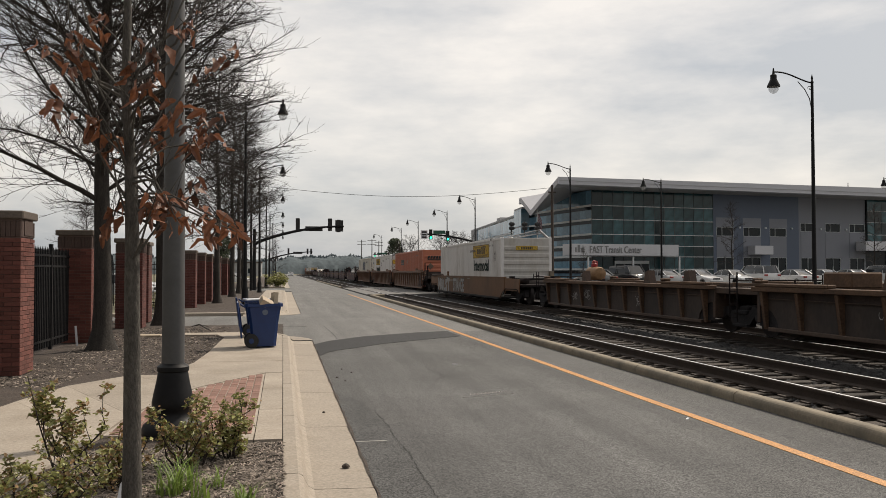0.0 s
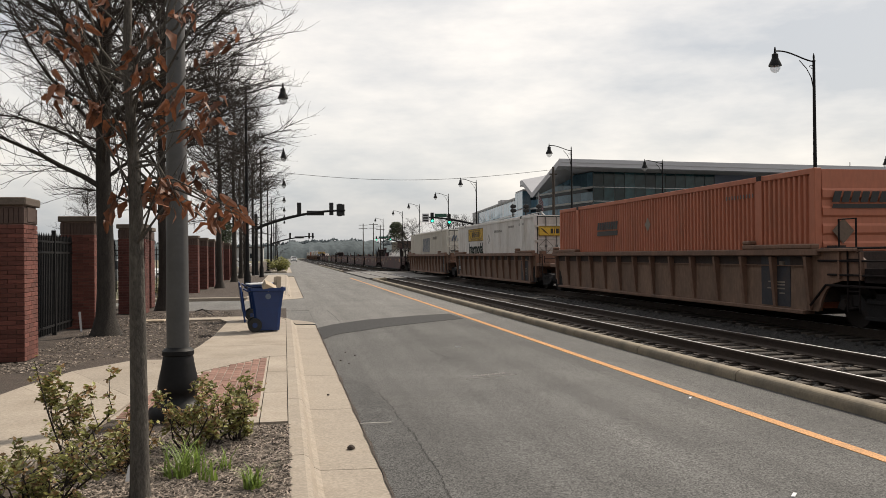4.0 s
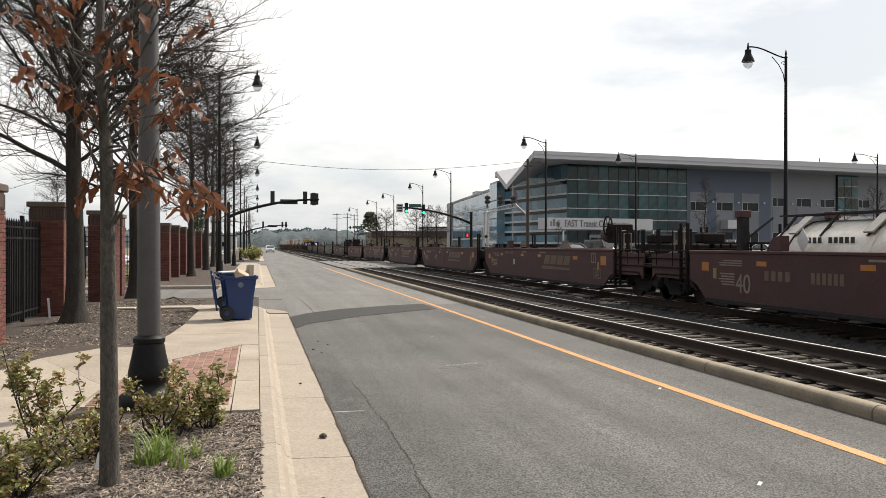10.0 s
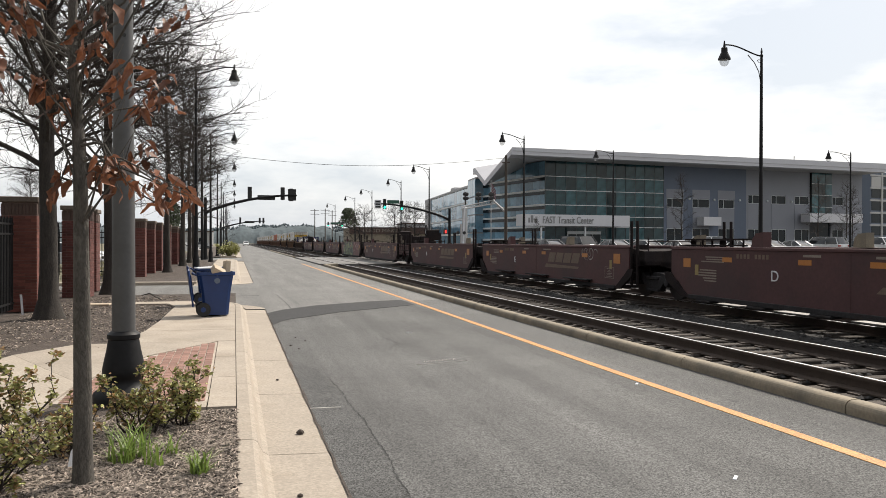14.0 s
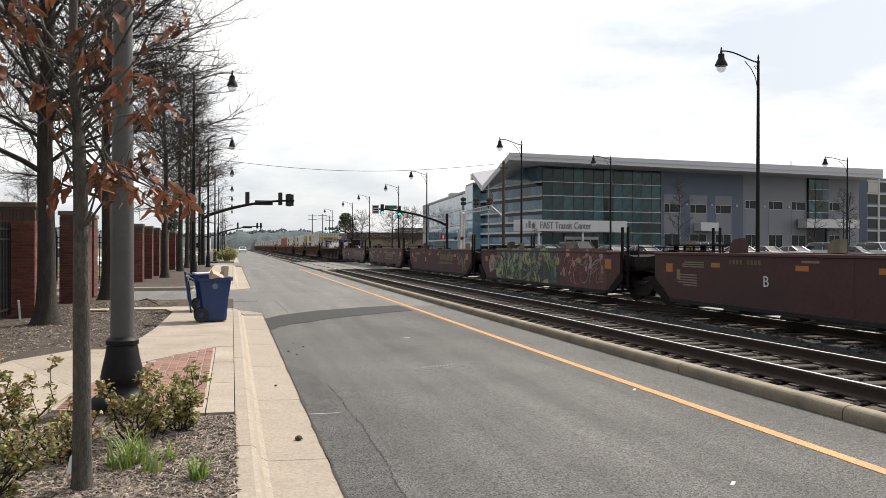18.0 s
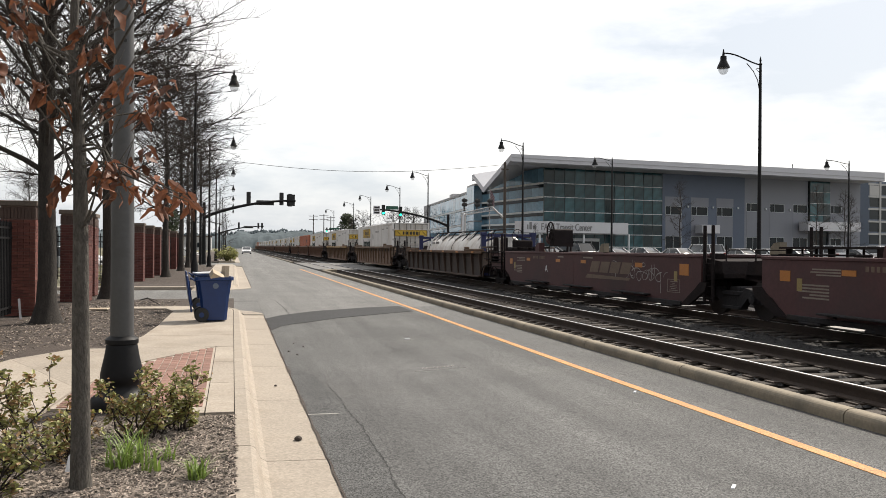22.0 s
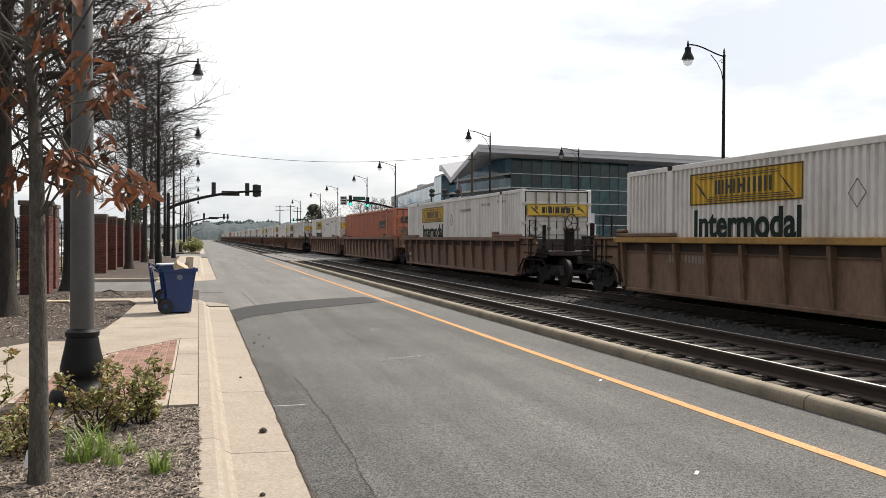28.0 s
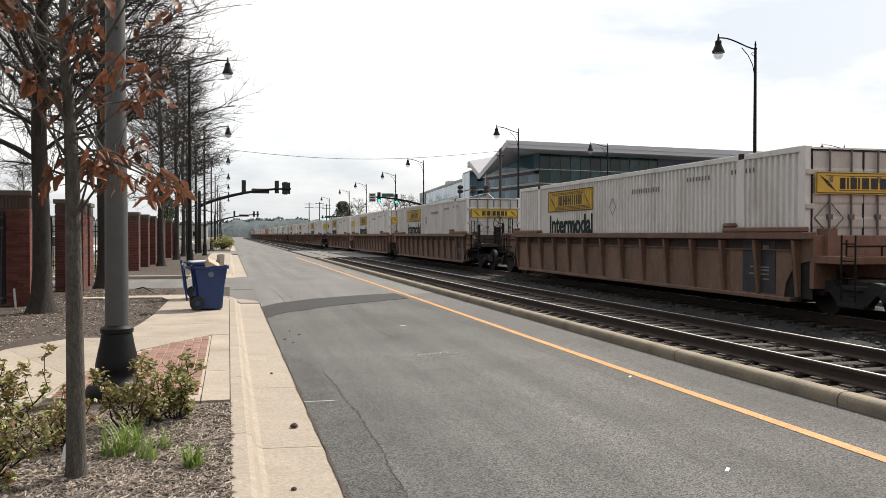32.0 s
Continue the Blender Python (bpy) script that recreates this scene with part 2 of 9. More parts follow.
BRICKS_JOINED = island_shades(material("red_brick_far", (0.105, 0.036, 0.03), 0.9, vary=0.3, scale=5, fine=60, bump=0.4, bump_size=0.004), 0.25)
SAND = material("joint_sand", (0.36, 0.31, 0.26), 0.95, vary=0.2, fine=60, bump=0.3)
PAVER = material("brick_paver", (0.228, 0.128, 0.1), 0.92, vary=0.25, scale=5, fine=60, bump=0.35, bump_size=0.003, random_shade=0.2)
MORTAR = material("mortar", (0.15, 0.105, 0.088), 0.95, vary=0.2, fine=60, bump=0.4)
COPING = material("tan_coping", (0.12, 0.095, 0.078), 0.9, vary=0.3, fine=40, bump=0.3, dirt=(0.09, 0.075, 0.06), dirt_amount=0.45, dirt_scale=3)
CAPSTONE = material("brown_cap_brick", (0.075, 0.048, 0.04), 0.9, vary=0.25, fine=40, bump=0.3)
IRON = material("black_iron_paint", (0.011, 0.011, 0.012), 0.6, spec=0.2, vary=0.3, fine=30, bump=0.1)
BLACK_METAL = material("black_lamp_paint", (0.009, 0.009, 0.01), 0.5, spec=0.18, vary=0.3, fine=20, bump=0.08)
GREY_POLE = material("grey_painted_pole", (0.066, 0.066, 0.067), 0.55, vary=0.12, scale=2, fine=30, bump=0.1, dirt=(0.045, 0.043, 0.042), dirt_amount=0.4, dirt_scale=2.5)
BIN_BLUE = material("blue_bin_plastic", (0.007, 0.03, 0.12), 0.45, vary=0.15, scale=6, fine=50, bump=0.08, dirt=(0.06, 0.07, 0.13), dirt_amount=0.15)
RUBBER = material("black_rubber", (0.02, 0.02, 0.02), 0.8, vary=0.3, fine=40)
CARDBOARD = material("cardboard", (0.44, 0.36, 0.27), 0.9, vary=0.15, fine=40)
PALE = material("pale_plastic", (0.62, 0.63, 0.66), 0.5, vary=0.08)
BARK = material("grey_bark", (0.033, 0.028, 0.024), 0.95, vary=0.55, scale=5, fine=28, bump=0.9, bump_size=0.02, streak=(3, 3, 0.7))
TWIG = material("twig_bark", (0.03, 0.023, 0.02), 0.95, vary=0.3)
YOUNG_BARK = material("young_bark", (0.067, 0.06, 0.052), 0.95, vary=0.5, scale=9, fine=45, bump=0.9, bump_size=0.01, streak=(2, 2, 0.8), dirt=(0.15, 0.145, 0.12), dirt_amount=0.3, dirt_scale=16)
DEAD_LEAF = leaf_like(material("russet_leaf", (0.175, 0.068, 0.034), 0.55, vary=0.35, scale=8, random_shade=0.6, bump=0.1), 0.25)
SHRUB_LEAF = leaf_like(island_shades(material("shrub_leaf", (0.25, 0.25, 0.085), 0.5, vary=0.3, scale=2.2, bump=0), 0.55), 0.3)
SHRUB_RED = leaf_like(island_shades(material("shrub_leaf_reddish", (0.25, 0.155, 0.07), 0.5, vary=0.3, scale=3, bump=0), 0.5), 0.3)
GRASS = leaf_like(island_shades(material("grass_blade", (0.175, 0.25, 0.055), 0.5, vary=0.25, bump=0), 0.4), 0.35)
# the train
WELL_BROWN = material("brown_well_paint", (0.178, 0.099, 0.067), 0.75, vary=0.25, scale=1.4, fine=18, bump=0.2, bump_size=0.006,
                      dirt=(0.08, 0.051, 0.04), dirt_amount=0.5, dirt_scale=1.3, random_shade=0.1, streak=(1, 1, 0.45))
WELL_DARK = material("grimy_well_paint", (0.07, 0.044, 0.032), 0.8, vary=0.3, scale=1.4, fine=18, bump=0.2, bump_size=0.006,
                     dirt=(0.045, 0.032, 0.025), dirt_amount=0.55, dirt_scale=0.9, random_shade=0.1)
WELL_TAN = material("yellow_brown_well_paint", (0.15, 0.074, 0.036), 0.75, vary=0.2, scale=1.4, fine=18, bump=0.2, bump_size=0.006,
                    dirt=(0.07, 0.042, 0.027), dirt_amount=0.5, dirt_scale=0.8, streak=(1, 1, 0.4))
WELL_RUST = material("rusted_yellow_well_paint", (0.165, 0.103, 0.064), 0.8, vary=0.3, scale=1.4, fine=18, bump=0.2, bump_size=0.006,
                     dirt=(0.07, 0.042, 0.028), dirt_amount=0.55, dirt_scale=0.9, streak=(1, 1, 0.35))
OCHRE = material("worn_ochre_paint", (0.36, 0.2, 0.05), 0.7, vary=0.3, scale=1.6, fine=18, bump=0.15, dirt=(0.13, 0.075, 0.04), dirt_amount=0.5, dirt_scale=0.7)
WELL_RED = material("oxide_red_well_paint", (0.066, 0.0262, 0.0275), 0.75, vary=0.22, scale=1.1, fine=16, bump=0.15, bump_size=0.005,
                    dirt=(0.041, 0.0265, 0.0275), dirt_amount=0.45, dirt_scale=0.6, random_shade=0.1)
CAR_BLACK = material("grimy_black_steel", (0.027, 0.026, 0.028), 0.85, spec=0.2, vary=0.4, scale=3, fine=25, bump=0.3, dirt=(0.04, 0.027, 0.021), dirt_amount=0.35, dirt_scale=2)
WHEEL_STEEL = material("wheel_steel", (0.03, 0.026, 0.025), 0.7, 0.0, spec=0.2, vary=0.3)
BOX_WHITE = material("white_container_paint", (0.69, 0.675, 0.66), 0.6, vary=0.08, scale=1.0, fine=14, bump=0.08, bump_size=0.004,
                     dirt=(0.43, 0.395, 0.355), dirt_amount=0.4, dirt_scale=1.1, random_shade=0.07, streak=(1, 1, 0.35))
# white containers' ends: a darker base than the sides, with brown dirt streaks
BOX_END_WHITE = material("darker_end_white", (0.5, 0.48, 0.45), 0.65, vary=0.12, scale=1.0, fine=14, bump=0.08, bump_size=0.004,
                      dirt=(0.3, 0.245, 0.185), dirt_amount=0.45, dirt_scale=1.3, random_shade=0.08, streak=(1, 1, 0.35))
BOX_CREAM = material("cream_container_paint", (0.57, 0.545, 0.49), 0.6, vary=0.08, scale=1.0, fine=14, bump=0.08,
                     dirt=(0.4, 0.34, 0.26), dirt_amount=0.3, dirt_scale=1.1, streak=(1, 1, 0.35))
BOX_ORANGE = material("orange_container_paint", (0.44, 0.145, 0.082), 0.6, vary=0.12, scale=1.0, fine=14, bump=0.08,
                      dirt=(0.27, 0.11, 0.065), dirt_amount=0.35, dirt_scale=1.1, random_shade=0.06, streak=(1, 1, 0.35))
YELLOW = material("yellow_sticker", (0.62, 0.4, 0.045), 0.5, vary=0.08, fine=20, bump=0, dirt=(0.4, 0.27, 0.05), dirt_amount=0.25)
DARK_MARK = material("black_lettering", (0.02, 0.02, 0.02), 0.6, vary=0.2, bump=0)
GREEN_MARK = material("dark_green_lettering", (0.01, 0.022, 0.02), 0.7, spec=0.15, vary=0.2, bump=0)
BLUE_MARK = material("faded_blue_lettering", (0.11, 0.14, 0.19), 0.6, vary=0.25, bump=0, fine=20)
PALE_MARK = material("pale_lettering", (0.22, 0.185, 0.155), 0.7, vary=0.2, bump=0, fine=20)
TAN_MARK = material("faded_tan_lettering", (0.135, 0.094, 0.068), 0.7, vary=0.25, bump=0, fine=20)
TAN_PLATE = material("yellowed_plate", (0.25, 0.19, 0.07), 0.6, vary=0.2, bump=0)
REFLECTOR = material("orange_reflector", (0.4, 0.15, 0.025), 0.5, vary=0.15, bump=0)
PANEL_BROWN = material("grimy_brown_panel", (0.182, 0.112, 0.078), 0.8, vary=0.3, scale=1.2, fine=16, bump=0.2, bump_size=0.006, dirt=(0.085, 0.055, 0.042), dirt_amount=0.5, dirt_scale=1.3, random_shade=0.12, streak=(1, 1, 0.4))
PANEL_DARK = material("grimy_dark_panel", (0.05, 0.036, 0.03), 0.82, vary=0.35, scale=1.2, fine=16, bump=0.2, bump_size=0.006, dirt=(0.026, 0.022, 0.021), dirt_amount=0.6, dirt_scale=0.8, streak=(1, 1, 0.4))
# pale stand-in for sunlit ground seen under the empty wells
SLIVER_PLATE = material("pale_sliver_plate", (0.26, 0.25, 0.24), 0.6, 0.0, vary=0.45, scale=6, fine=30, bump=0.2, dirt=(0.14, 0.1, 0.08), dirt_amount=0.4, dirt_scale=5)
# grimy end decks, and the shade under the ribbed wells' top rails
GRIME_AND_SHADE = material("rusty_grime_and_shade", (0.04, 0.027, 0.023), 0.88, vary=0.4, scale=3, fine=25, bump=0.3, dirt=(0.03, 0.024, 0.022), dirt_amount=0.5, dirt_scale=2)
END_GRIME = material("sooty_end_grime", (0.018, 0.0145, 0.015), 0.92, spec=0.12, vary=0.4, scale=3, fine=25, bump=0.3, dirt=(0.028, 0.019, 0.017), dirt_amount=0.4, dirt_scale=2)
NOTICE = material("dark_blue_notice_paint", (0.03, 0.031, 0.04), 0.75, vary=0.3, scale=3, fine=20, bump=0.1, dirt=(0.06, 0.04, 0.03), dirt_amount=0.4, dirt_scale=3)
BAR_STEEL = material("grey_locking_steel", (0.12, 0.115, 0.11), 0.6, vary=0.3, scale=4, fine=20, bump=0.1, dirt=(0.1, 0.06, 0.04), dirt_amount=0.4, dirt_scale=4)
TANK_WHITE = material("tank_insulation_jacket", (0.6, 0.575, 0.54), 0.45, 0.0, vary=0.1, scale=0.9, fine=12, bump=0.1,
                      dirt=(0.33, 0.27, 0.21), dirt_amount=0.6, dirt_scale=1.3)
FRAME_BLUE = material("blue_frame_paint", (0.014, 0.02, 0.085), 0.6, vary=0.2)


# ---- mesh helpers ----
class Shape:
    """Collects vertices and faces; each call adds one solid."""

    def __init__(self):
        self.v, self.f = [], []

    def add(self, verts, faces):
        k = len(self.v)
        self.v += [tuple(p) for p in verts]
        self.f += [tuple(i + k for i in f) for f in faces]
        return self

    def box(self, x0, x1, y0, y1, z0, z1, bevel=0.0):
        if not bevel:
            return self.add([(x, y, z) for z in (z0, z1) for y in (y0, y1) for x in (x0, x1)],
                            [(0, 2, 3, 1), (4, 5, 7, 6), (0, 1, 5, 4), (2, 6, 7, 3), (0, 4, 6, 2), (1, 3, 7, 5)])
        b = bevel
        ring = lambda d, z: [(x0 + d, y0 + b, z), (x0 + b, y0 + d, z), (x1 - b, y0 + d, z), (x1 - d, y0 + b, z),
                             (x1 - d, y1 - b, z), (x1 - b, y1 - d, z), (x0 + b, y1 - d, z), (x0 + d, y1 - b, z)]
        inner = lambda z: [(x0 + b, y0 + b, z), (x1 - b, y0 + b, z), (x1 - b, y1 - b, z), (x0 + b, y1 - b, z)]
        v = ring(0, z0 + b) + ring(0, z1 - b) + inner(z0) + inner(z1)
        f = [(i, (i + 1) % 8, 8 + (i + 1) % 8, 8 + i) for i in range(8)]
        f += [(16, 19, 18, 17), (20, 21, 22, 23)]
        for base, lay, top in ((16, 0, False), (20, 8, True)):
            q = [(7, 0, 1, 0), (1, 2, 0, 1), (3, 0, 0, 0), (0, 0, 0, 0)]
            sides = [((1, 2), (0, 1)), ((3, 4), (1, 2)), ((5, 6), (2, 3)), ((7, 0), (3, 0))]
            for (a, c), (i, j) in sides:
                face = (lay + a, lay + c, base + j, base + i)
                f.append(face if top else face[::-1])
            for a, c, i in ((0, 1, 0), (2, 3, 1), (4, 5, 2), (6, 7, 3)):
                face = (lay + a, lay + c, base + i)
                f.append(face if top else face[::-1])
        return self.add(v, f)

    def prism(self, outline, axis, a, b):
        """An outline of 2D points drawn out along an axis from a to b."""
        n = len(outline)
        place = {"x": lambda p, t: (t, p[0], p[1]), "y": lambda p, t: (p[0], t, p[1]), "z": lambda p, t: (p[0], p[1], t)}[axis]
        v = [place(p, a) for p in outline] + [place(p, b) for p in outline]
        f = [(i, (i + 1) % n, n + (i + 1) % n, n + i) for i in range(n)] + [tuple(range(n))[::-1], tuple(range(n, 2 * n))]
        return self.add(v, f)

    def tube(self, points, radii, n=8, caps=True):
        """A round bar along points; radii: one or one for each point."""
        pts = [Vector(p) for p in points]
        if not hasattr(radii, "__len__"):
            radii = [radii] * len(pts)
        v, f = [], []
        side = None
        for i, p in enumerate(pts):
            d = (pts[min(i + 1, len(pts) - 1)] - pts[max(i - 1, 0)]).normalized()
            if side is None:
                side = d.orthogonal().normalized()
            else:
                side = (side - d * side.dot(d))
                side = side.normalized() if side.length > 1e-6 else d.orthogonal().normalized()
            up = d.cross(side)
            v += [p + (side * math.cos(a) + up * math.sin(a)) * radii[i] for a in (2 * math.pi * k / n for k in range(n))]
        for i in range(len(pts) - 1):
            for k in range(n):
                f.append((i * n + k, i * n + (k + 1) % n, (i + 1) * n + (k + 1) % n, (i + 1) * n + k))
        if caps:
            f += [tuple(range(n))[::-1], tuple(range((len(pts) - 1) * n, len(pts) * n))]
        return self.add(v, f)

    def lathe(self, profile, n=20, centre=(0, 0, 0), axis="z"):
        """Turns (radius, height) points round an axis."""
        v, f = [], []
        for r, h in profile:
            for k in range(n):
                a = 2 * math.pi * k / n
                p = (r * math.cos(a), r * math.sin(a), h)
                p = p if axis == "z" else ((h, p[0], p[1]) if axis == "x" else (p[1], h, p[0]))
                v.append((p[0] + centre[0], p[1] + centre[1], p[2] + centre[2]))
        m = len(profile)
        for i in range(m - 1):
            for k in range(n):
                f.append((i * n + k, i * n + (k + 1) % n, (i + 1) * n + (k + 1) % n, (i + 1) * n + k))
        f += [tuple(range(n))[::-1], tuple(range((m - 1) * n, m * n))]
        return self.add(v, f)

    def mesh(self, name, smooth=False):
        me = bpy.data.meshes.new(name)
        me.from_pydata(self.v, [], self.f)
        if smooth:
            me.polygons.foreach_set("use_smooth", [True] * len(self.f))
            me.set_sharp_from_angle(angle=radians(38))
        me.update()
        return me


def box(*a, **k):
    return Shape().box(*a, **k)


REPAINTED = {}


def thing(name, label, category, group="", kind="", at=(0, 0, 0), turn=0.0):
    ob = new(name)
    ob.matrix_basis = pose(*at, 0, 0, turn)
    return tagged(ob, label, category, group, kind)


def part(name, shape, mat, parent, label="", smooth=False, at=None):
    me = shape if isinstance(shape, bpy.types.Mesh) else shape.mesh(name, smooth)
    if not me.materials:
        me.materials.append(mat)
    elif me.materials[0] != mat:
        # the same shape in another paint
        key = (me.name, mat.name)
        if key not in REPAINTED:
            REPAINTED[key] = me.copy()
            REPAINTED[key].materials[0] = mat
        me = REPAINTED[key]
    ob = new(name, me)
    ob.parent = parent
    if at is not None:
        ob.matrix_basis = at if isinstance(at, Matrix) else Matrix.Translation(at)
    return tagged(ob, label)


def solo(name, shape, mat, label, category, group="", kind="", smooth=False, at=None):
    """A thing that is one mesh."""
    ob = part(name, shape, mat, None, "", smooth, at)
    return tagged(ob, label, category, group, kind)


def lettering(text, size, mat, depth=0.004, bold=0.0):
    """A mesh of built-in letters, upright in the x-z plane and facing -y, from x = 0."""
    cu = bpy.data.curves.new("letters", "FONT")
    cu.body, cu.size, cu.extrude, cu.offset = text, size, depth, bold
    ob = bpy.data.objects.new("letters", cu)
    me = bpy.data.meshes.new_from_object(ob)
    bpy.data.objects.remove(ob)
    me.transform(pose(0, 0, 0, 90, 0, 0))
    me.materials.clear()
    me.materials.append(mat)
    return me


def wide(me):
    xs = [v.co.x for v in me.vertices]
    return min(xs), max(xs)


# ---- ground, road, tracks ----
EYE_SIDE = 0.04          # back of the left kerb
ROAD0, ROAD1 = 0.72, 5.56
RAIL_TOP = 0.10
TRACK1, TRACK2 = 7.585, 11.85
WALK = 0.13              # the pavement's height


def sheet(name, x0, x1, y0, y1, z, mat, label, category, nx=1, ny=1, rough=0.0, depth=0.0):
    s = Shape()
    for j in range(ny + 1):
        for i in range(nx + 1):
            x, y = x0 + (x1 - x0) * i / nx, y0 + (y1 - y0) * j / ny
            s.v.append((x, y, z + (rough * noise.noise(Vector((x * 1.7, y * 1.7, 0))) if rough else 0)))
    for j in range(ny):
        for i in range(nx):
            a = j * (nx + 1) + i
            s.f.append((a, a + 1, a + nx + 2, a + nx + 1))
    return solo(name, s, mat, label, category, kind="structure", smooth=rough > 0)


DECK = material("crossing_deck_asphalt", (0.135, 0.13, 0.124), 0.8, vary=0.3, scale=0.8, fine=50, bump=0.4, bump_size=0.006, random_shade=0.1)


def build_ground():
    sheet("ground", -1500, 1500, -60, 2400, -0.16, GRASSLAND, "dry flat ground reaching the horizon", "ground")
    seam = [(ROAD1, 22.8), (4.2, 22.3), (3.0, 21.0), (1.1, 19.0), (ROAD0, 17.8)]
    solo("road", Shape().prism([(ROAD0, -12), (ROAD1, -12)] + seam, "z", -0.15, 0.0), ASPHALT, "worn grey asphalt street beside the railway", "road", kind="structure")
    solo("road_far", Shape().prism([(ROAD1, 560), (ROAD0, 560)] + seam[::-1], "z", -0.15, 0.0), ASPHALT_PALE, "paler worn asphalt of the street beyond the patch", "road", kind="structure")
    # side driveway to the left, and the cross street over the tracks
    solo("driveway", box(-30, ROAD0 - 0.004, 25.3, 31.8, -0.15, 0.012), ASPHALT_PALE, "grey asphalt driveway crossing the pavement", "driveway", kind="structure")
    solo("cross_street", box(-60, ROAD0 - 0.004, 70, 83, -0.15, 0.008), ASPHALT_PALE, "grey asphalt cross street", "road", kind="structure")
    deck = thing("level_crossing", "grey level crossing deck over two tracks", "crossing", kind="structure")
    for x0, x1 in ((ROAD1 + 0.004, 6.72), (6.94, 8.23), (8.45, 10.99), (11.21, 12.5), (12.72, 15.2)):
        for k in range(11):
            part("deck_panel", box(x0 + 0.01, x1 - 0.01, 57.2 + k * 2.17, 59.35 + k * 2.17, -0.2, RAIL_TOP - 0.012, 0.01), DECK, deck)
    solo("station_street", box(15.3, 120, -20, 300, -0.15, -0.02), ASPHALT, "grey asphalt street and parking lot beyond the tracks", "road", kind="structure")
    # patched trench across the street
    p = Shape()
    p.prism([(0.74, 16.5), (0.96, 17.3), (1.15, 17.66), (1.46, 18.0), (2.31, 19.1), (3.69, 20.3), (4.42, 20.9), (4.44, 22.75), (3.45, 22.3), (2.0, 21.25), (1.1, 20.05), (0.74, 19.2)], "z", 0.002, 0.007)
    solo("road_patch", p, PATCH, "dark asphalt patch across the street", "road patch", kind="structure")
    # a darker strip laid along the gutter; its seam has opened into the long crack
    solo("road_strip", Shape().prism([(ROAD0 + 0.01, -11), (1.07, -11), (1.085, 5.2), (1.125, 6.2), (1.135, 7.5), (1.11, 8.9), (1.02, 10.6), (ROAD0 + 0.01, 11.6)], "z", 0.0005, 0.0025), STRIP, "darker asphalt strip along the gutter", "road patch", kind="structure")
    # long cracks
    rnd = random.Random(4)
    for pts in ([(1.09, 3.6), (1.08, 5.2), (1.13, 6.2), (1.14, 7.5), (1.12, 8.9), (1.1, 10.0)], [(1.3, 20.2), (1.32, 21.5), (1.3, 23), (1.23, 25.6)], [(1.315, 20.2), (1.335, 21.5), (1.315, 23), (1.24, 25.6)],
                [(2.41, 14.6), (2.43, 13.8), (2.53, 12.9), (2.67, 12.5)], [(2.5, 13.0), (2.35, 12.7), (2.27, 12.4)],
                [(4.44, 22.76), (3.45, 22.31), (2.0, 21.26), (1.1, 20.06), (0.76, 19.2)], [(0.98, 17.28), (1.46, 17.98), (2.31, 19.08), (3.69, 20.28), (4.42, 20.88)],
                [(5.5, 7.05), (5.2, 6.9), (4.7, 6.72)], [(2.67, 12.5), (3.0, 12.2), (3.35, 12.15)], [(1.9, 15.6), (2.2, 14.9), (2.41, 14.6)]):
        s = Shape()
        line = []
        for (xa, ya), (xb, yb) in zip(pts, pts[1:]):
            n = max(6, int(math.hypot(xb - xa, yb - ya) / 0.045))
            for k in range(n):
                t = k / n
                line.append((xa + (xb - xa) * t + rnd.uniform(-0.011, 0.011) + 0.02 * noise.noise(Vector((xa, (ya + (yb - ya) * t) * 2.2, 0))), ya + (yb - ya) * t))
        w = [max(0.0008, rnd.gauss(0.0042, 0.0022)) for _ in line]
        v = [(x - a, y, 0.004) for (x, y), a in zip(line, w)] + [(x + a, y, 0.004) for (x, y), a in zip(line, w)]
        n = len(line)
        s.add(v, [(i, n + i, n + i + 1, i + 1) for i in range(n - 1)])
        solo("road_crack", s, CRACK, "dark crack in the asphalt street", "crack", kind="structure")
    # painted lines
    solo("edge_line", Shape().prism([(4.505, -12), (4.625, -12), (4.625, 11), (4.69, 24), (4.72, 61), (4.6, 61), (4.57, 24), (4.505, 11)], "z", 0.0, 0.005), ORANGE_LINE, "orange painted line along the street", "road marking", kind="structure")
    solo("survey_mark", box(0.72, 1.02, 8.147, 8.173, 0.0, 0.005), WHITE_LINE, "short white paint mark on the street", "road marking", kind="structure")
    s = Shape()
    for k in range(9):
        x, y = 2.46 + k * 0.055, 10.93 + 0.02 * k
        for a, c in (((0, 0), (0.03, 0.13)), ((0.03, 0.13), (0.05, 0.02 * (k % 3)))):
            s.tube([(x + a[0], y + a[1], 0), (x + c[0], y + c[1], 0)], 0.0045, 4)
    s.tube([(2.32, 10.75, 0), (2.7, 10.87, 0), (3.06, 10.98, 0)], 0.006, 4)
    solo("worn_marking", s, WHITE_LINE, "worn white paint scribble on the street", "road marking", kind="structure")
    # kerb and gutter on the near side, in cast lengths
    kerb = thing("kerb_left", "pale concrete kerb and gutter beside the pavement", "kerb", kind="structure")
    prof = [(EYE_SIDE, -0.15), (EYE_SIDE, WALK), (0.15, WALK), (0.185, WALK - 0.02), (0.225, 0.03), (0.27, 0.004), (ROAD0 - 0.004, -0.004), (ROAD0 - 0.004, -0.15)]
    cast = Shape().prism(prof, "y", 0.006, 2.564).mesh("kerb_length")
    for k in range(-4, 7):
        part("kerb_length", cast, CONCRETE, kerb, at=(0, 3.87 + (k - 1) * 2.57, 0))
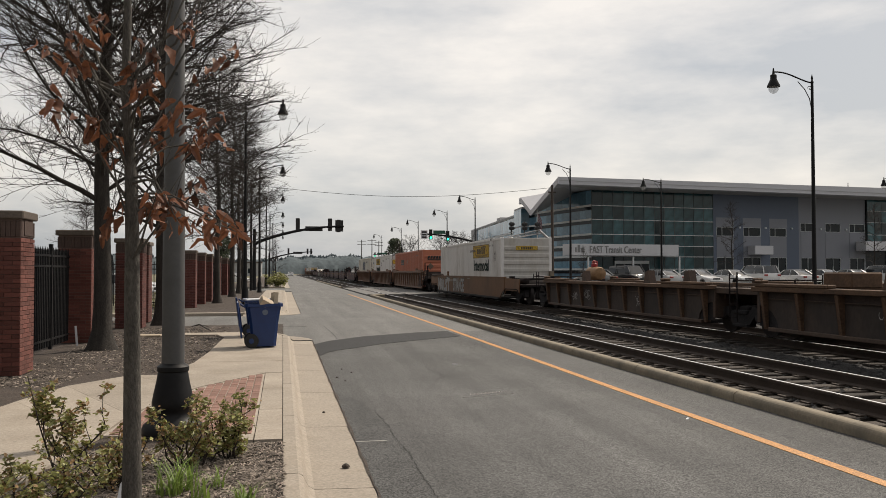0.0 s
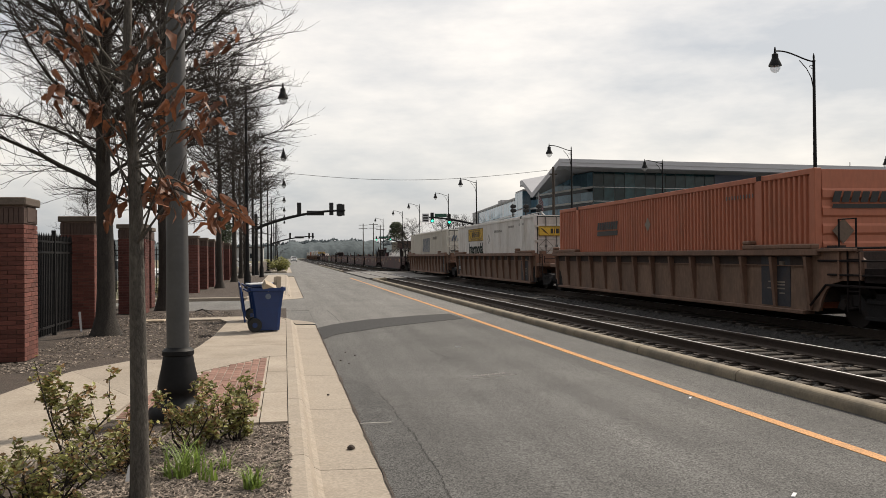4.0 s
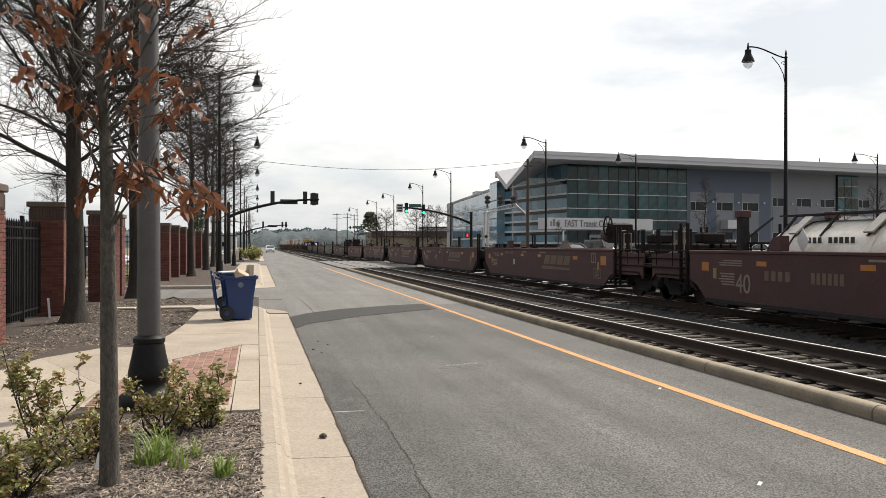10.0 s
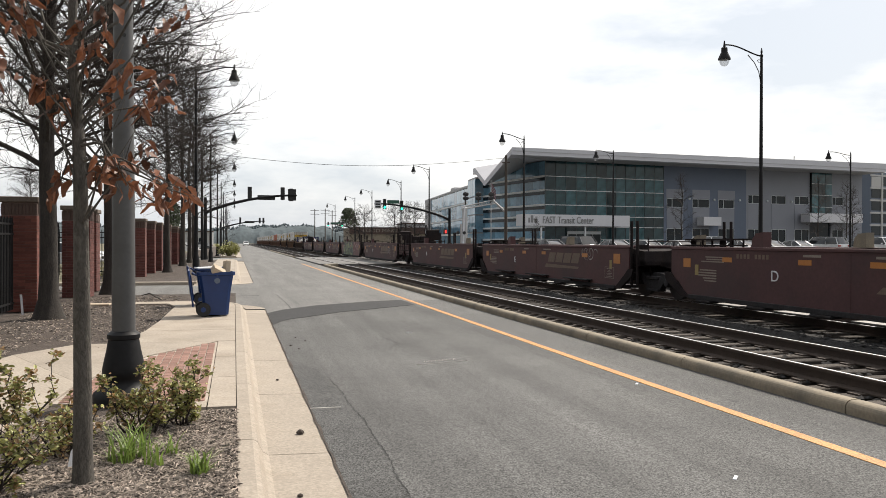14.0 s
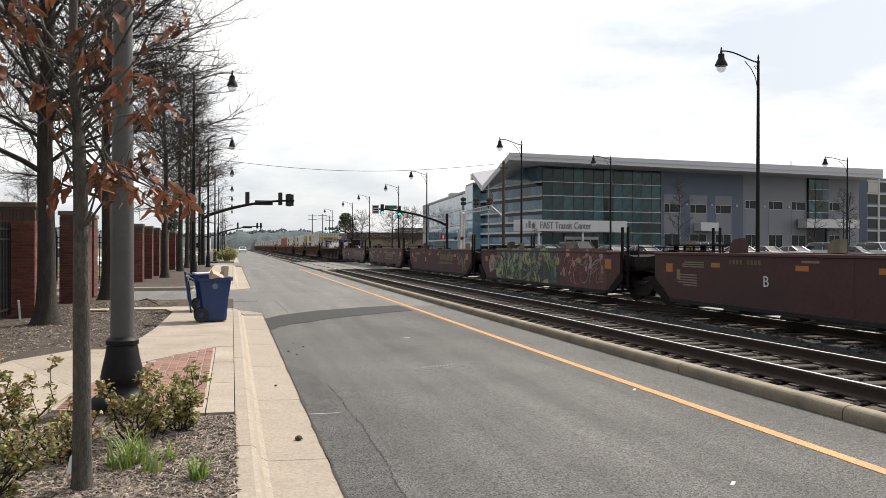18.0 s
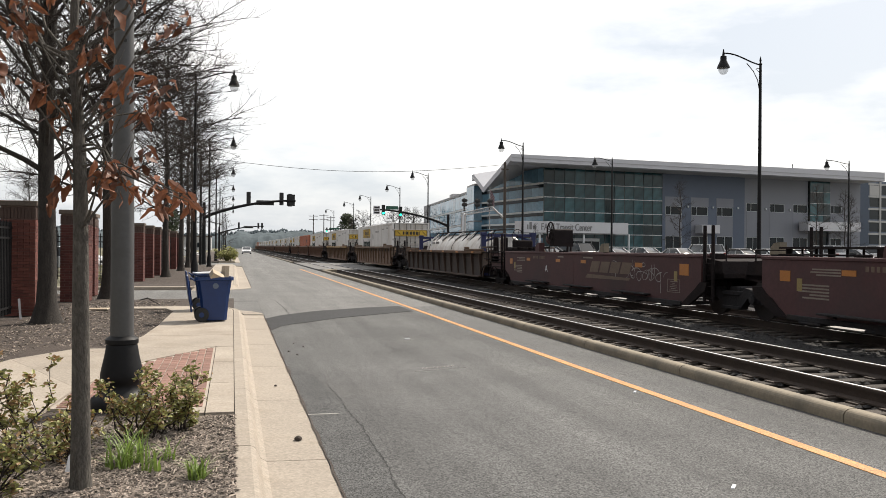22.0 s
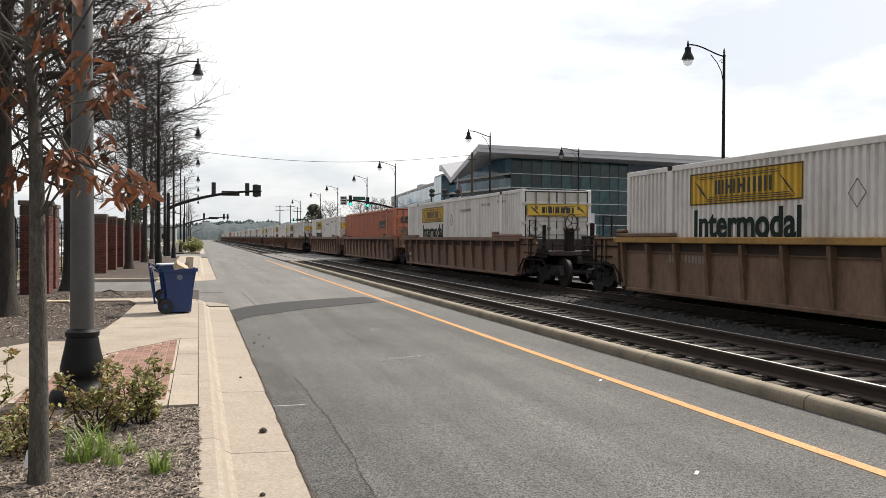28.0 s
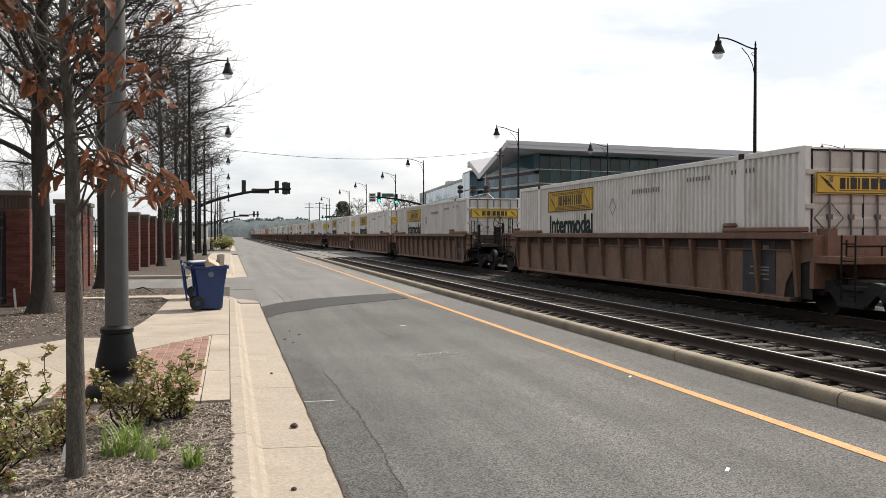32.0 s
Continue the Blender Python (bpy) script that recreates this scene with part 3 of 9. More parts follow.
    # the kerb sweeps back at the driveway
    part("kerb_length", Shape().prism(prof, "y", 19.3, 20.194), CONCRETE, kerb)
    for i in range(5):
        a0, a1 = math.pi / 2 * i / 5 + 0.004, math.pi / 2 * (i + 1) / 5 - 0.004
        q = lambda r, a: (-1.4 + r * math.cos(a), 20.2 + r * math.sin(a))
        lip, n = Shape(), 5
        rings = ((1.44, -0.1), (1.44, WALK), (1.54, WALK), (1.6, 0.07), (1.68, 0.02), (2.12, 0.016), (2.12, -0.1))
        for j in range(n + 1):
            a = a0 + (a1 - a0) * j / n
            lip.v += [(*q(r, a), z) for r, z in rings]
        m = len(rings)
        lip.f += [(j * m + k, j * m + k + 1, (j + 1) * m + k + 1, (j + 1) * m + k) for j in range(n) for k in range(m - 1)]
        part("kerb_return", lip, CONCRETE, kerb)
    solo("driveway_apron", box(-5, ROAD0 - 0.004, 20.21, 25.296, -0.15, 0.006), ASPHALT_PALE, "grey asphalt at the driveway's mouth", "driveway", kind="structure")
    solo("corner_ground", box(-5, ROAD0 - 0.004, 31.804, 33.5, -0.15, 0.006), ASPHALT_PALE, "grey asphalt at the driveway's far mouth", "driveway", kind="structure")
    solo("driveway_kerb", box(-6, -1.32, 31.9, 32.24, -0.15, WALK, 0.02), CONCRETE, "pale concrete kerb along the driveway", "kerb", kind="structure")
    far = Shape().prism(prof, "y", 0, 2.494).mesh("kerb_length_far")
    kerb2 = thing("kerb_far", "pale concrete kerb beyond the driveway", "kerb", kind="structure")
    for y0, n in ((33.5, 14), (85, 34)):
        for k in range(n):
            part("kerb_length", far, CONCRETE, kerb2, at=(0, y0 + k * 2.5, 0))
    # dark grit gathered where the gutter meets the asphalt
    s = Shape()
    for y0, y1 in ((-8, 20.1), (33.6, 68)):
        v, y = [], y0
        while y < y1:
            c = 0.012 * noise.noise(Vector((0, y * 3.1, 2)))
            w = 0.004 + 0.022 * max(0.0, noise.noise(Vector((5, y * 1.3, 0))) + 0.3) + rnd.uniform(0, 0.006)
            v += [(ROAD0 + c - w * 0.5, y, 0.0045), (ROAD0 + c + w, y, 0.0045)]
            y += 0.06
        s.add(v, [(2 * i, 2 * i + 1, 2 * i + 3, 2 * i + 2) for i in range(len(v) // 2 - 1)])
    solo("gutter_grit", s, SOIL, "dark line of grit along the gutter's edge", "grit", kind="structure")
    # kerb between street and tracks
    prof = [(ROAD1, -0.15), *[(ROAD1 + 0.075 - 0.075 * math.cos(a), WALK - 0.075 + 0.075 * math.sin(a)) for a in (math.pi / 12 * k for k in range(7))],
            *[(ROAD1 + 0.145 + 0.045 * math.sin(a), WALK - 0.045 + 0.045 * math.cos(a)) for a in (math.pi / 8 * k for k in range(5))], (ROAD1 + 0.19, -0.15)]
    bar = Shape().prism(prof, "y", 0.008, 2.992).mesh("kerb_bar")
    turn = Shape()
    for j in range(9):
        a = math.pi / 2 * j / 8
        c = (ROAD1 + 1.1, 54.36)
        turn.v += [(c[0] - (1.1 - (x - ROAD1)) * math.cos(a), c[1] + (1.1 - (x - ROAD1)) * math.sin(a) * 1.6, z) for x, z in prof]
    m = len(prof)
    turn.f += [(j * m + i, j * m + i + 1, (j + 1) * m + i + 1, (j + 1) * m + i) for j in range(8) for i in range(m - 1)]
    med = thing("kerb_right", "weathered tan concrete kerb between street and tracks", "kerb", kind="structure")
    part("kerb_end", turn, CURB, med)
    for y0, n in ((-9, 21), (84, 20)):
        for k in range(n):
            part("kerb_bar", bar, CURB, med, at=(0, y0 + k * 3.0 + (0.77 if n == 21 else 0), 0))


def bend(y):
    """How far the line swings to the right, far along the street."""
    return max(0.0, y - 400) ** 2 / 3000


def build_tracks():
    rnd = random.Random(7)
    sheet("ballast", ROAD1 + 0.19, 15.3, -12, 420, -0.125, BALLAST_BED, "dark gravel bed under the tracks", "ballast", 40, 700, 0.05)
    # the line swings away far off
    s = Shape()
    for j in range(61):
        y = 399 + j * 11
        for x, z in ((ROAD1 + 0.3, -0.14), (6.8, -0.07), (13.5, -0.07), (15.3, -0.14)):
            s.v.append((x + bend(y), y, z))
    s.f += [(j * 4 + i, j * 4 + i + 1, (j + 1) * 4 + i + 1, (j + 1) * 4 + i) for j in range(60) for i in range(3)]
    solo("ballast_far", s, BALLAST_BED, "dark gravel bed curving away far off", "ballast", kind="structure")
    for cx in (TRACK1, TRACK2):
        far = thing("railway_track", "far railway track curving away", "railway track", group="railway tracks", kind="structure", at=(cx, 0, 0))
        for side in (-1, 1):
            s = Shape()
            for j in range(61):
                y = 419.9 + j * 10.5
                s.v += [(side * 0.752 + bend(y) + a, y, z) for a, z in ((-0.05, -0.08), (-0.035, RAIL_TOP), (0.035, RAIL_TOP), (0.05, -0.08))]
            s.f += [(j * 4 + i, j * 4 + i + 1, (j + 1) * 4 + i + 1, (j + 1) * 4 + i) for j in range(60) for i in range(3)]
            part("rail", s, RAIL_WEB, far)
    # loose stones where the camera passes nearest
    s = Shape()
    for _ in range(6500):
        y = 7 + 45 * rnd.random() ** 1.7
        x = rnd.uniform(ROAD1 + 0.25, 14.6)
        r = rnd.uniform(0.018, 0.045)
        z = -0.115 + 0.03 * rnd.random()
        v = [(x + r * rnd.uniform(0.7, 1.3) * a, y + r * rnd.uniform(0.7, 1.3) * b, z + r * c * rnd.uniform(0.5, 1.0))
             for a, b, c in ((-1, -1, 0), (1, -1, 0), (1, 1, 0), (-1, 1, 0), (0.2, -0.1, 1))]
        s.add(v, [(0, 1, 4), (1, 2, 4), (2, 3, 4), (3, 0, 4)])
    solo("ballast_stones", s, STONES, "loose grey brown ballast stones", "gravel", kind="stuff")
    head = [(-0.036, RAIL_TOP - 0.04), (-0.036, RAIL_TOP - 0.008), (-0.028, RAIL_TOP), (0.028, RAIL_TOP), (0.036, RAIL_TOP - 0.008), (0.036, RAIL_TOP - 0.04)]
    web = [(-0.07, RAIL_TOP - 0.172), (-0.07, RAIL_TOP - 0.155), (-0.012, RAIL_TOP - 0.13), (-0.012, RAIL_TOP - 0.041),
           (0.012, RAIL_TOP - 0.041), (0.012, RAIL_TOP - 0.13), (0.07, RAIL_TOP - 0.155), (0.07, RAIL_TOP - 0.172)]
    tie = Shape().box(-1.3, 1.3, -0.115, 0.115, -0.16, RAIL_TOP - 0.172, 0.012).mesh("tie")
    ties_far = Shape()
    plate = Shape().box(-0.19, 0.19, -0.09, 0.09, RAIL_TOP - 0.172, RAIL_TOP - 0.152, 0.004).mesh("tie_plate")
    for cx, words in ((TRACK1, "empty railway track with worn timber ties and shiny rails"), (TRACK2, "railway track under the passing freight train")):
        tr = thing("railway_track", words, "railway track", group="railway tracks", kind="structure", at=(cx, 0, 0))
        for side in (-1, 1):
            rail = part("rail", Shape().prism([(x + side * 0.752, z) for x, z in web], "y", -12, 420), RAIL_WEB, tr)
            part("rail_head", Shape().prism([(x + side * 0.752, z) for x, z in head], "y", -12, 420), RAIL_WEB, rail, "rusty rail head")
            part("running_band", Shape().box(side * 0.752 - 0.019, side * 0.752 + 0.019, -12, 420, RAIL_TOP, RAIL_TOP + 0.002), RAIL_HEAD, rail, "polished steel running band")
        far = Shape()
        for k in range(330):
            y = 6 + k * 0.495
            jog = rnd.uniform(-0.06, 0.06)
            if 57.0 < y < 81.2:
                continue
            if y < (70 if cx == TRACK1 else 40):
                t = part("tie", tie, TIE, tr, at=pose(jog, y, rnd.uniform(-0.012, 0.004), 0, 0, rnd.uniform(-1.2, 1.2)))
                if cx == TRACK1 and y < 45:
                    for side in (-1, 1):
                        part("tie_plate", plate, RAIL_WEB, t, at=(side * 0.752 - jog, 0, 0))
            else:
                far.box(-1.3 + jog, 1.3 + jog, y - 0.115, y + 0.115, -0.16, RAIL_TOP - 0.172)
        tagged(part("far_ties", far, TIE, tr), kind="stuff")


# ---- the freight train ----


def panel_xz(points, x, t):
    """A flat plate on a car's side: outline of (y, z), thickness t outwards from x."""
    return Shape().prism(points, "x", x - t, x)


class Train:
    cars = []            # (thing, distance along the train)


def truck_meshes():
    frame_ = Shape().prism([(-1.2, 0.38), (-1.05, 0.62), (-0.5, 0.68), (-0.3, 0.5), (0.3, 0.5), (0.5, 0.68), (1.05, 0.62), (1.2, 0.38),
                            (0.95, 0.34), (0.6, 0.46), (0.35, 0.24), (-0.35, 0.24), (-0.6, 0.46), (-0.95, 0.34)], "x", -0.08, 0.08)
    for y in (-0.89, 0.89):
        frame_.box(-0.13, 0.13, y - 0.17, y + 0.17, 0.36, 0.66, 0.03).lathe([(0.02, -0.2), (0.1, -0.19), (0.12, -0.12), (0.12, 0.12), (0.1, 0.19), (0.02, 0.2)], 10, (0, y, 0.455), axis="x")
    frame_.box(-0.12, 0.12, -0.34, 0.34, 0.2, 0.27, 0.01).box(-0.12, 0.12, -0.3, 0.3, 0.5, 0.6, 0.02)
    frame_ = frame_.mesh("side_frame")
    wheel = Shape().lathe([(0.05, -0.09), (0.14, -0.09), (0.16, -0.02), (0.33, -0.02), (0.35, -0.06), (0.42, -0.065), (0.42, 0.045), (0.45, 0.05), (0.45, 0.075), (0.12, 0.075), (0.1, 0.1), (0.05, 0.1)], 20, axis="x").mesh("wheel", True)
    bolster = Shape().box(-1.0, 1.0, -0.2, 0.2, 0.36, 0.7, 0.03).mesh("bolster")
    axle = Shape().tube([(-1.1, 0, 0), (1.1, 0, 0)], 0.08, 8).mesh("axle")
    spring = Shape().lathe([(0.07, 0.26), (0.09, 0.3), (0.07, 0.34), (0.09, 0.38), (0.07, 0.42), (0.09, 0.46), (0.07, 0.5)], 8).mesh("spring")
    return dict(frame=frame_, wheel=wheel, bolster=bolster, axle=axle, spring=spring)


TRUCK = truck_meshes()


def add_truck(car, y, spacing=0.89, lean=False):
    tr = part("truck", TRUCK["bolster"], CAR_BLACK, car, "grimy black cast steel truck", at=(0, y, 0))
    for sx in (-1,) if lean else (-1, 1):
        part("side_frame", TRUCK["frame"], CAR_BLACK, tr, at=(sx * 0.99, 0, 0))
        for dy in () if lean else (-0.14, 0.14):
            part("spring", TRUCK["spring"], CAR_BLACK, tr, at=(sx * 0.99, dy, 0))
        for dy in (-spacing, spacing):
            part("wheel", TRUCK["wheel"], WHEEL_STEEL, tr, at=pose(sx * 0.76, dy, 0.455, 0, 0, 180 if sx < 0 else 0))
    for dy in () if lean else (-spacing, spacing):
        part("axle", TRUCK["axle"], CAR_BLACK, tr, at=(0, dy, 0.455))


MESHES = {}


def keep(key, make):
    if key not in MESHES:
        MESHES[key] = make()
    return MESHES[key]


PANELS = {m.name: p for m, p in ((WELL_BROWN, PANEL_BROWN), (WELL_RUST, PANEL_BROWN), (WELL_DARK, PANEL_DARK))}


def rib_mesh():
    s = Shape()
    s.prism([(0, 0.33), (-0.05, 0.33), (-0.15, 1.40), (0, 1.40)], "y", -0.055, -0.035)
    s.prism([(0, 0.33), (-0.05, 0.33), (-0.15, 1.40), (0, 1.40)], "y", 0.035, 0.055)
    s.add([(-0.05, -0.055, 0.33), (-0.05, 0.055, 0.33), (-0.15, 0.055, 1.40), (-0.15, -0.055, 1.40)], [(0, 1, 2, 3)])
    return s.mesh("rib")


def end_gear(car, y, away, mat, stand, brake_wheel=False, ladder=True, tall=True):
    """The platform over a car's end: deck, bulkhead, ladder, grab rails, coupler. away: -1 towards the near end, 1 towards the far one."""
    lo, hi = sorted((y, y + away * stand))
    part("end_deck", keep(("deck", stand), lambda: Shape().box(-1.3, 1.3, -stand / 2, stand / 2, 0.98, 1.12, 0.01).box(-0.35, 0.35, -stand / 2, stand / 2, 0.72, 0.98, 0.01).mesh("end_deck")),
         mat, car, at=(0, (lo + hi) / 2, 0))
    part("bulkhead", keep("bulkhead", lambda: Shape().box(-1.33, 1.33, -0.06, 0.06, 0.5, 1.5, 0.01).box(-1.1, -0.9, -0.16, 0.16, 1.12, 1.62).box(0.9, 1.1, -0.16, 0.16, 1.12, 1.62).mesh("bulkhead")), mat, car, at=(0, y, 0))
    part("coupler", keep("coupler", lambda: Shape().box(-0.12, 0.12, -0.55, 0.55, 0.68, 0.9, 0.03).box(-0.2, 0.2, -0.68, -0.4, 0.64, 0.94, 0.04).mesh("coupler")), CAR_BLACK, car,
         at=pose(0, y + away * (stand + 0.3), 0, 0, 0, 0 if away < 0 else 180))
    if ladder:
        top, thick = (2.36, 0.042) if tall else (1.5, 0.018)

        def rails():
            s = Shape()
            for yy in (-0.17, 0.17):
                s.tube([(0, yy, 0.35), (0, yy, top)], thick, 6)
            for z in (0.45, 0.75, 1.05, 1.35):
                s.tube([(0, -0.17, z), (0, 0.17, z)], 0.012, 5)
            return s.mesh("ladder")
        for sx in (-1.4, 1.4):
            part("ladder", keep(("ladder", tall), rails), END_GRIME, car, at=(sx, y + away * (0.3 if tall else 1.05), 0))

        def guard():
            s, rim = Shape(), 1.72 if tall else 1.3
            for x in (-1.15, -0.4, 0.4, 1.15):
                s.tube([(x, 0, 1.1), (x, 0, rim + (0.12 if abs(x) > 1 else 0.0))], 0.018, 6)
            s.tube([(-1.15, 0, rim), (1.15, 0, rim)], 0.018, 6).tube([(-1.15, 0, 1.12), (1.15, 0, 1.12)], 0.014, 6)
            return s.mesh("guard_rail")
        part("guard_rail", keep(("guard", tall), guard), END_GRIME, car, at=(0, y + away * (stand - 0.15), 0))
    if brake_wheel:
        def bw():
            s = Shape()
            ring = [(0.28 * math.cos(a), 0, 0.28 * math.sin(a)) for a in (2 * math.pi * k / 20 for k in range(21))]
            s.tube(ring, 0.016, 6)
            for k in range(5):
                a = 2 * math.pi * k / 5
                s.tube([(0, 0, 0), (0.28 * math.cos(a), 0, 0.28 * math.sin(a))], 0.012, 5)
            return s.mesh("brake_wheel")
        part("brake_wheel", keep("bw", bw), END_GRIME, car, at=pose(-0.55, y + away * (stand - 0.05), 2.0, 0, 0, 25))
        part("brake_housing", Shape().box(-0.7, -0.4, -0.1, 0.1, 1.1, 1.85, 0.04), END_GRIME, car, at=(0, y + away * (stand - 0.2), 0))


def ribbed_well(s0, s1, mat=None, label="", near_end=0.9, far_end=0.9, near_truck=True, far_truck=True, wheel=False, dark_panel=True, lean=False, top=1.56):
    """A well car unit with outside ribs. s0 to s1: where the well's sides begin and end along the train; *_end: length of the end platforms."""
    mat = mat or WELL_BROWN
    L = s1 - s0
    car = thing("well_car", label or "rust-brown ribbed intermodal well car rolling on the far track", "rail car", group="train cars")
    key = round(L, 2)
    for sx in (-1, 1):
        face = lambda x0, x1: (sx * x0, sx * x1) if sx > 0 else (-x1, -x0)
        a, b = face(1.30, 1.335)
        c0, c1 = 0.12 if near_end > 1.5 else 0.5, 0.12 if far_end > 1.5 else 0.5
        arch = lambda c, y, d: [(y + d * c, 0.3)] if c < 0.3 else [(y + d * 0.8 * math.cos(q), 0.3 + 0.72 * math.sin(q)) for q in (0.0, 0.4, 0.8, 1.2, 1.57)]
        rim = arch(c0, 0, 1)[::-1] + arch(c1, L, -1) + [(L, 1.42), (0, 1.42)]
        part("side_panel", keep(("sp", key, sx, c0, c1), lambda: Shape().prism(rim, "x", a, b).mesh("side_panel")), PANELS.get(mat.name, mat), car)
        for y, c, d in ((0, c0, 1), (L, c1, -1)):
            if c > 0.3 and not lean:
                a, b = face(1.2965, 1.2995)
                part("arch_web", Shape().box(a, b, *sorted((y, y + d * 0.86)), 0.3, 1.06), CAR_BLACK, car, "dark plate behind the wheel arch")
        a, b = face(1.3351, 1.375)
        part("ledge", keep(("ledge", key, sx), lambda: Shape().box(a, b, 0.3, L - 0.3, 1.2, 1.222).mesh("ledge")), mat, car)
        # flat dark strip for the shade of the recess between rail and ledge
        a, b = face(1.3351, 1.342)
        part("recess", keep(("recess", key, sx), lambda: Shape().box(a, b, 0.3, L - 0.3, 1.2225, 1.4195).mesh("recess")), GRIME_AND_SHADE, car, "dark strip painted in as shade under the top rail")
        a, b = face(1.27, 1.49)
        part("top_chord", keep(("tc", key, sx), lambda: Shape().box(a, b, -0.05, L + 0.05, 1.42, 1.56, 0.015).mesh("top_chord")), mat, car)
        a, b = face(1.15, 1.42)
        part("bottom_chord", keep(("bc", key, sx), lambda: Shape().box(a, b, 0.5, L - 0.5, 0.22, 0.3, 0.01).mesh("bottom_chord")), mat, car)
        n = max(4, round(L / 1.22))
        if lean:
            def joined():
                r, s = rib_mesh(), Shape()
                for k in range(n):
                    m = pose(sx * 1.335, 0.35 + (L - 0.7) * k / (n - 1), 0, 0, 0, 0 if sx < 0 else 180)
                    s.add([m @ v.co for v in r.vertices], [tuple(p.vertices) for p in r.polygons])
                return s.mesh("ribs")
            if sx < 0:
                tagged(part("ribs", keep(("ribs", key, sx), joined), mat, car), kind="stuff")
        for k in range(0 if lean else n):
            y = 0.35 + (L - 0.7) * k / (n - 1)
            if sx < 0 or k % 2 == 0:
                part("rib", keep("rib", rib_mesh), mat, car, at=pose(sx * 1.335, y, 0, 0, 0, 0 if sx < 0 else 180))
        # raised guides at both ends
        for y0 in (0.1, L - 2.7):
            a, b = face(1.30, 1.5)
            part("corner_guide", keep(("cg", sx), lambda: Shape().box(a, b, 0, 2.6, 1.56, 1.66, 0.02).box(a, b, 2.3, 2.6, 1.66, 1.76, 0.03).mesh("corner_guide")), mat, car, at=(0, y0, 0))
    for k in range(0 if lean else 6):
        y = 0.8 + (L - 1.6) * k / 5
        part("cross_beam", keep("xb", lambda: Shape().box(-1.3, 1.3, -0.15, 0.15, 0.2, 0.3).mesh("cross_beam")), CAR_BLACK, car, at=(0, y, 0))
    if dark_panel:
        part("notice_panel", keep("np", lambda: Shape().box(-1.347, -1.3352, 1.05, 2.15, 0.34, 1.4).mesh("notice_panel")), NOTICE, car, "dark blue stencil panel")
        s = Shape()
        for k, (w, z) in enumerate(((0.2, 1.2), (0.1, 1.2), (0.62, 0.84), (0.5, 0.78), (0.66, 0.7), (0.2, 0.6))):
            s.box(-1.351, -1.3475, 1.25, 1.25 + w, z, z + (0.1 if k < 2 else 0.03))
        part("stencil", keep("st", lambda: s.mesh("stencil")), PALE_MARK, car, "pale stencilled marks")
    end_gear(car, 0, -1, GRIME_AND_SHADE if near_end > 1.5 else mat, near_end, brake_wheel=wheel and not lean, ladder=not lean, tall=False)
    end_gear(car, L, 1, GRIME_AND_SHADE if far_end > 1.5 else mat, far_end, ladder=far_end > 1.5 and not lean, tall=False)
    if top > 1.3 and not lean:
        for y, away, stand in ((0, -1, near_end), (L, 1, far_end)):
            if stand > 1.5:
                crowd_end(car, y, away, stand, mat, False)
    if near_truck:
        add_truck(car, -min(near_end, 1.4) + 0.1, lean=lean)
    if far_truck:
        add_truck(car, L + min(far_end, 1.4) - 0.1, lean=lean)
    if top != 1.56:
        for o in car.children:
            if o.name.split(".")[0] in ("side_panel", "top_chord", "rib", "ledge", "recess", "corner_guide", "bulkhead", "end_sill", "sill_rim", "machinery"):
                o.matrix_basis = Matrix.Diagonal((1, 1, top / 1.56, 1)) @ o.matrix_basis
    Train.cars.append((car, s0, 0.0))
    return car, L


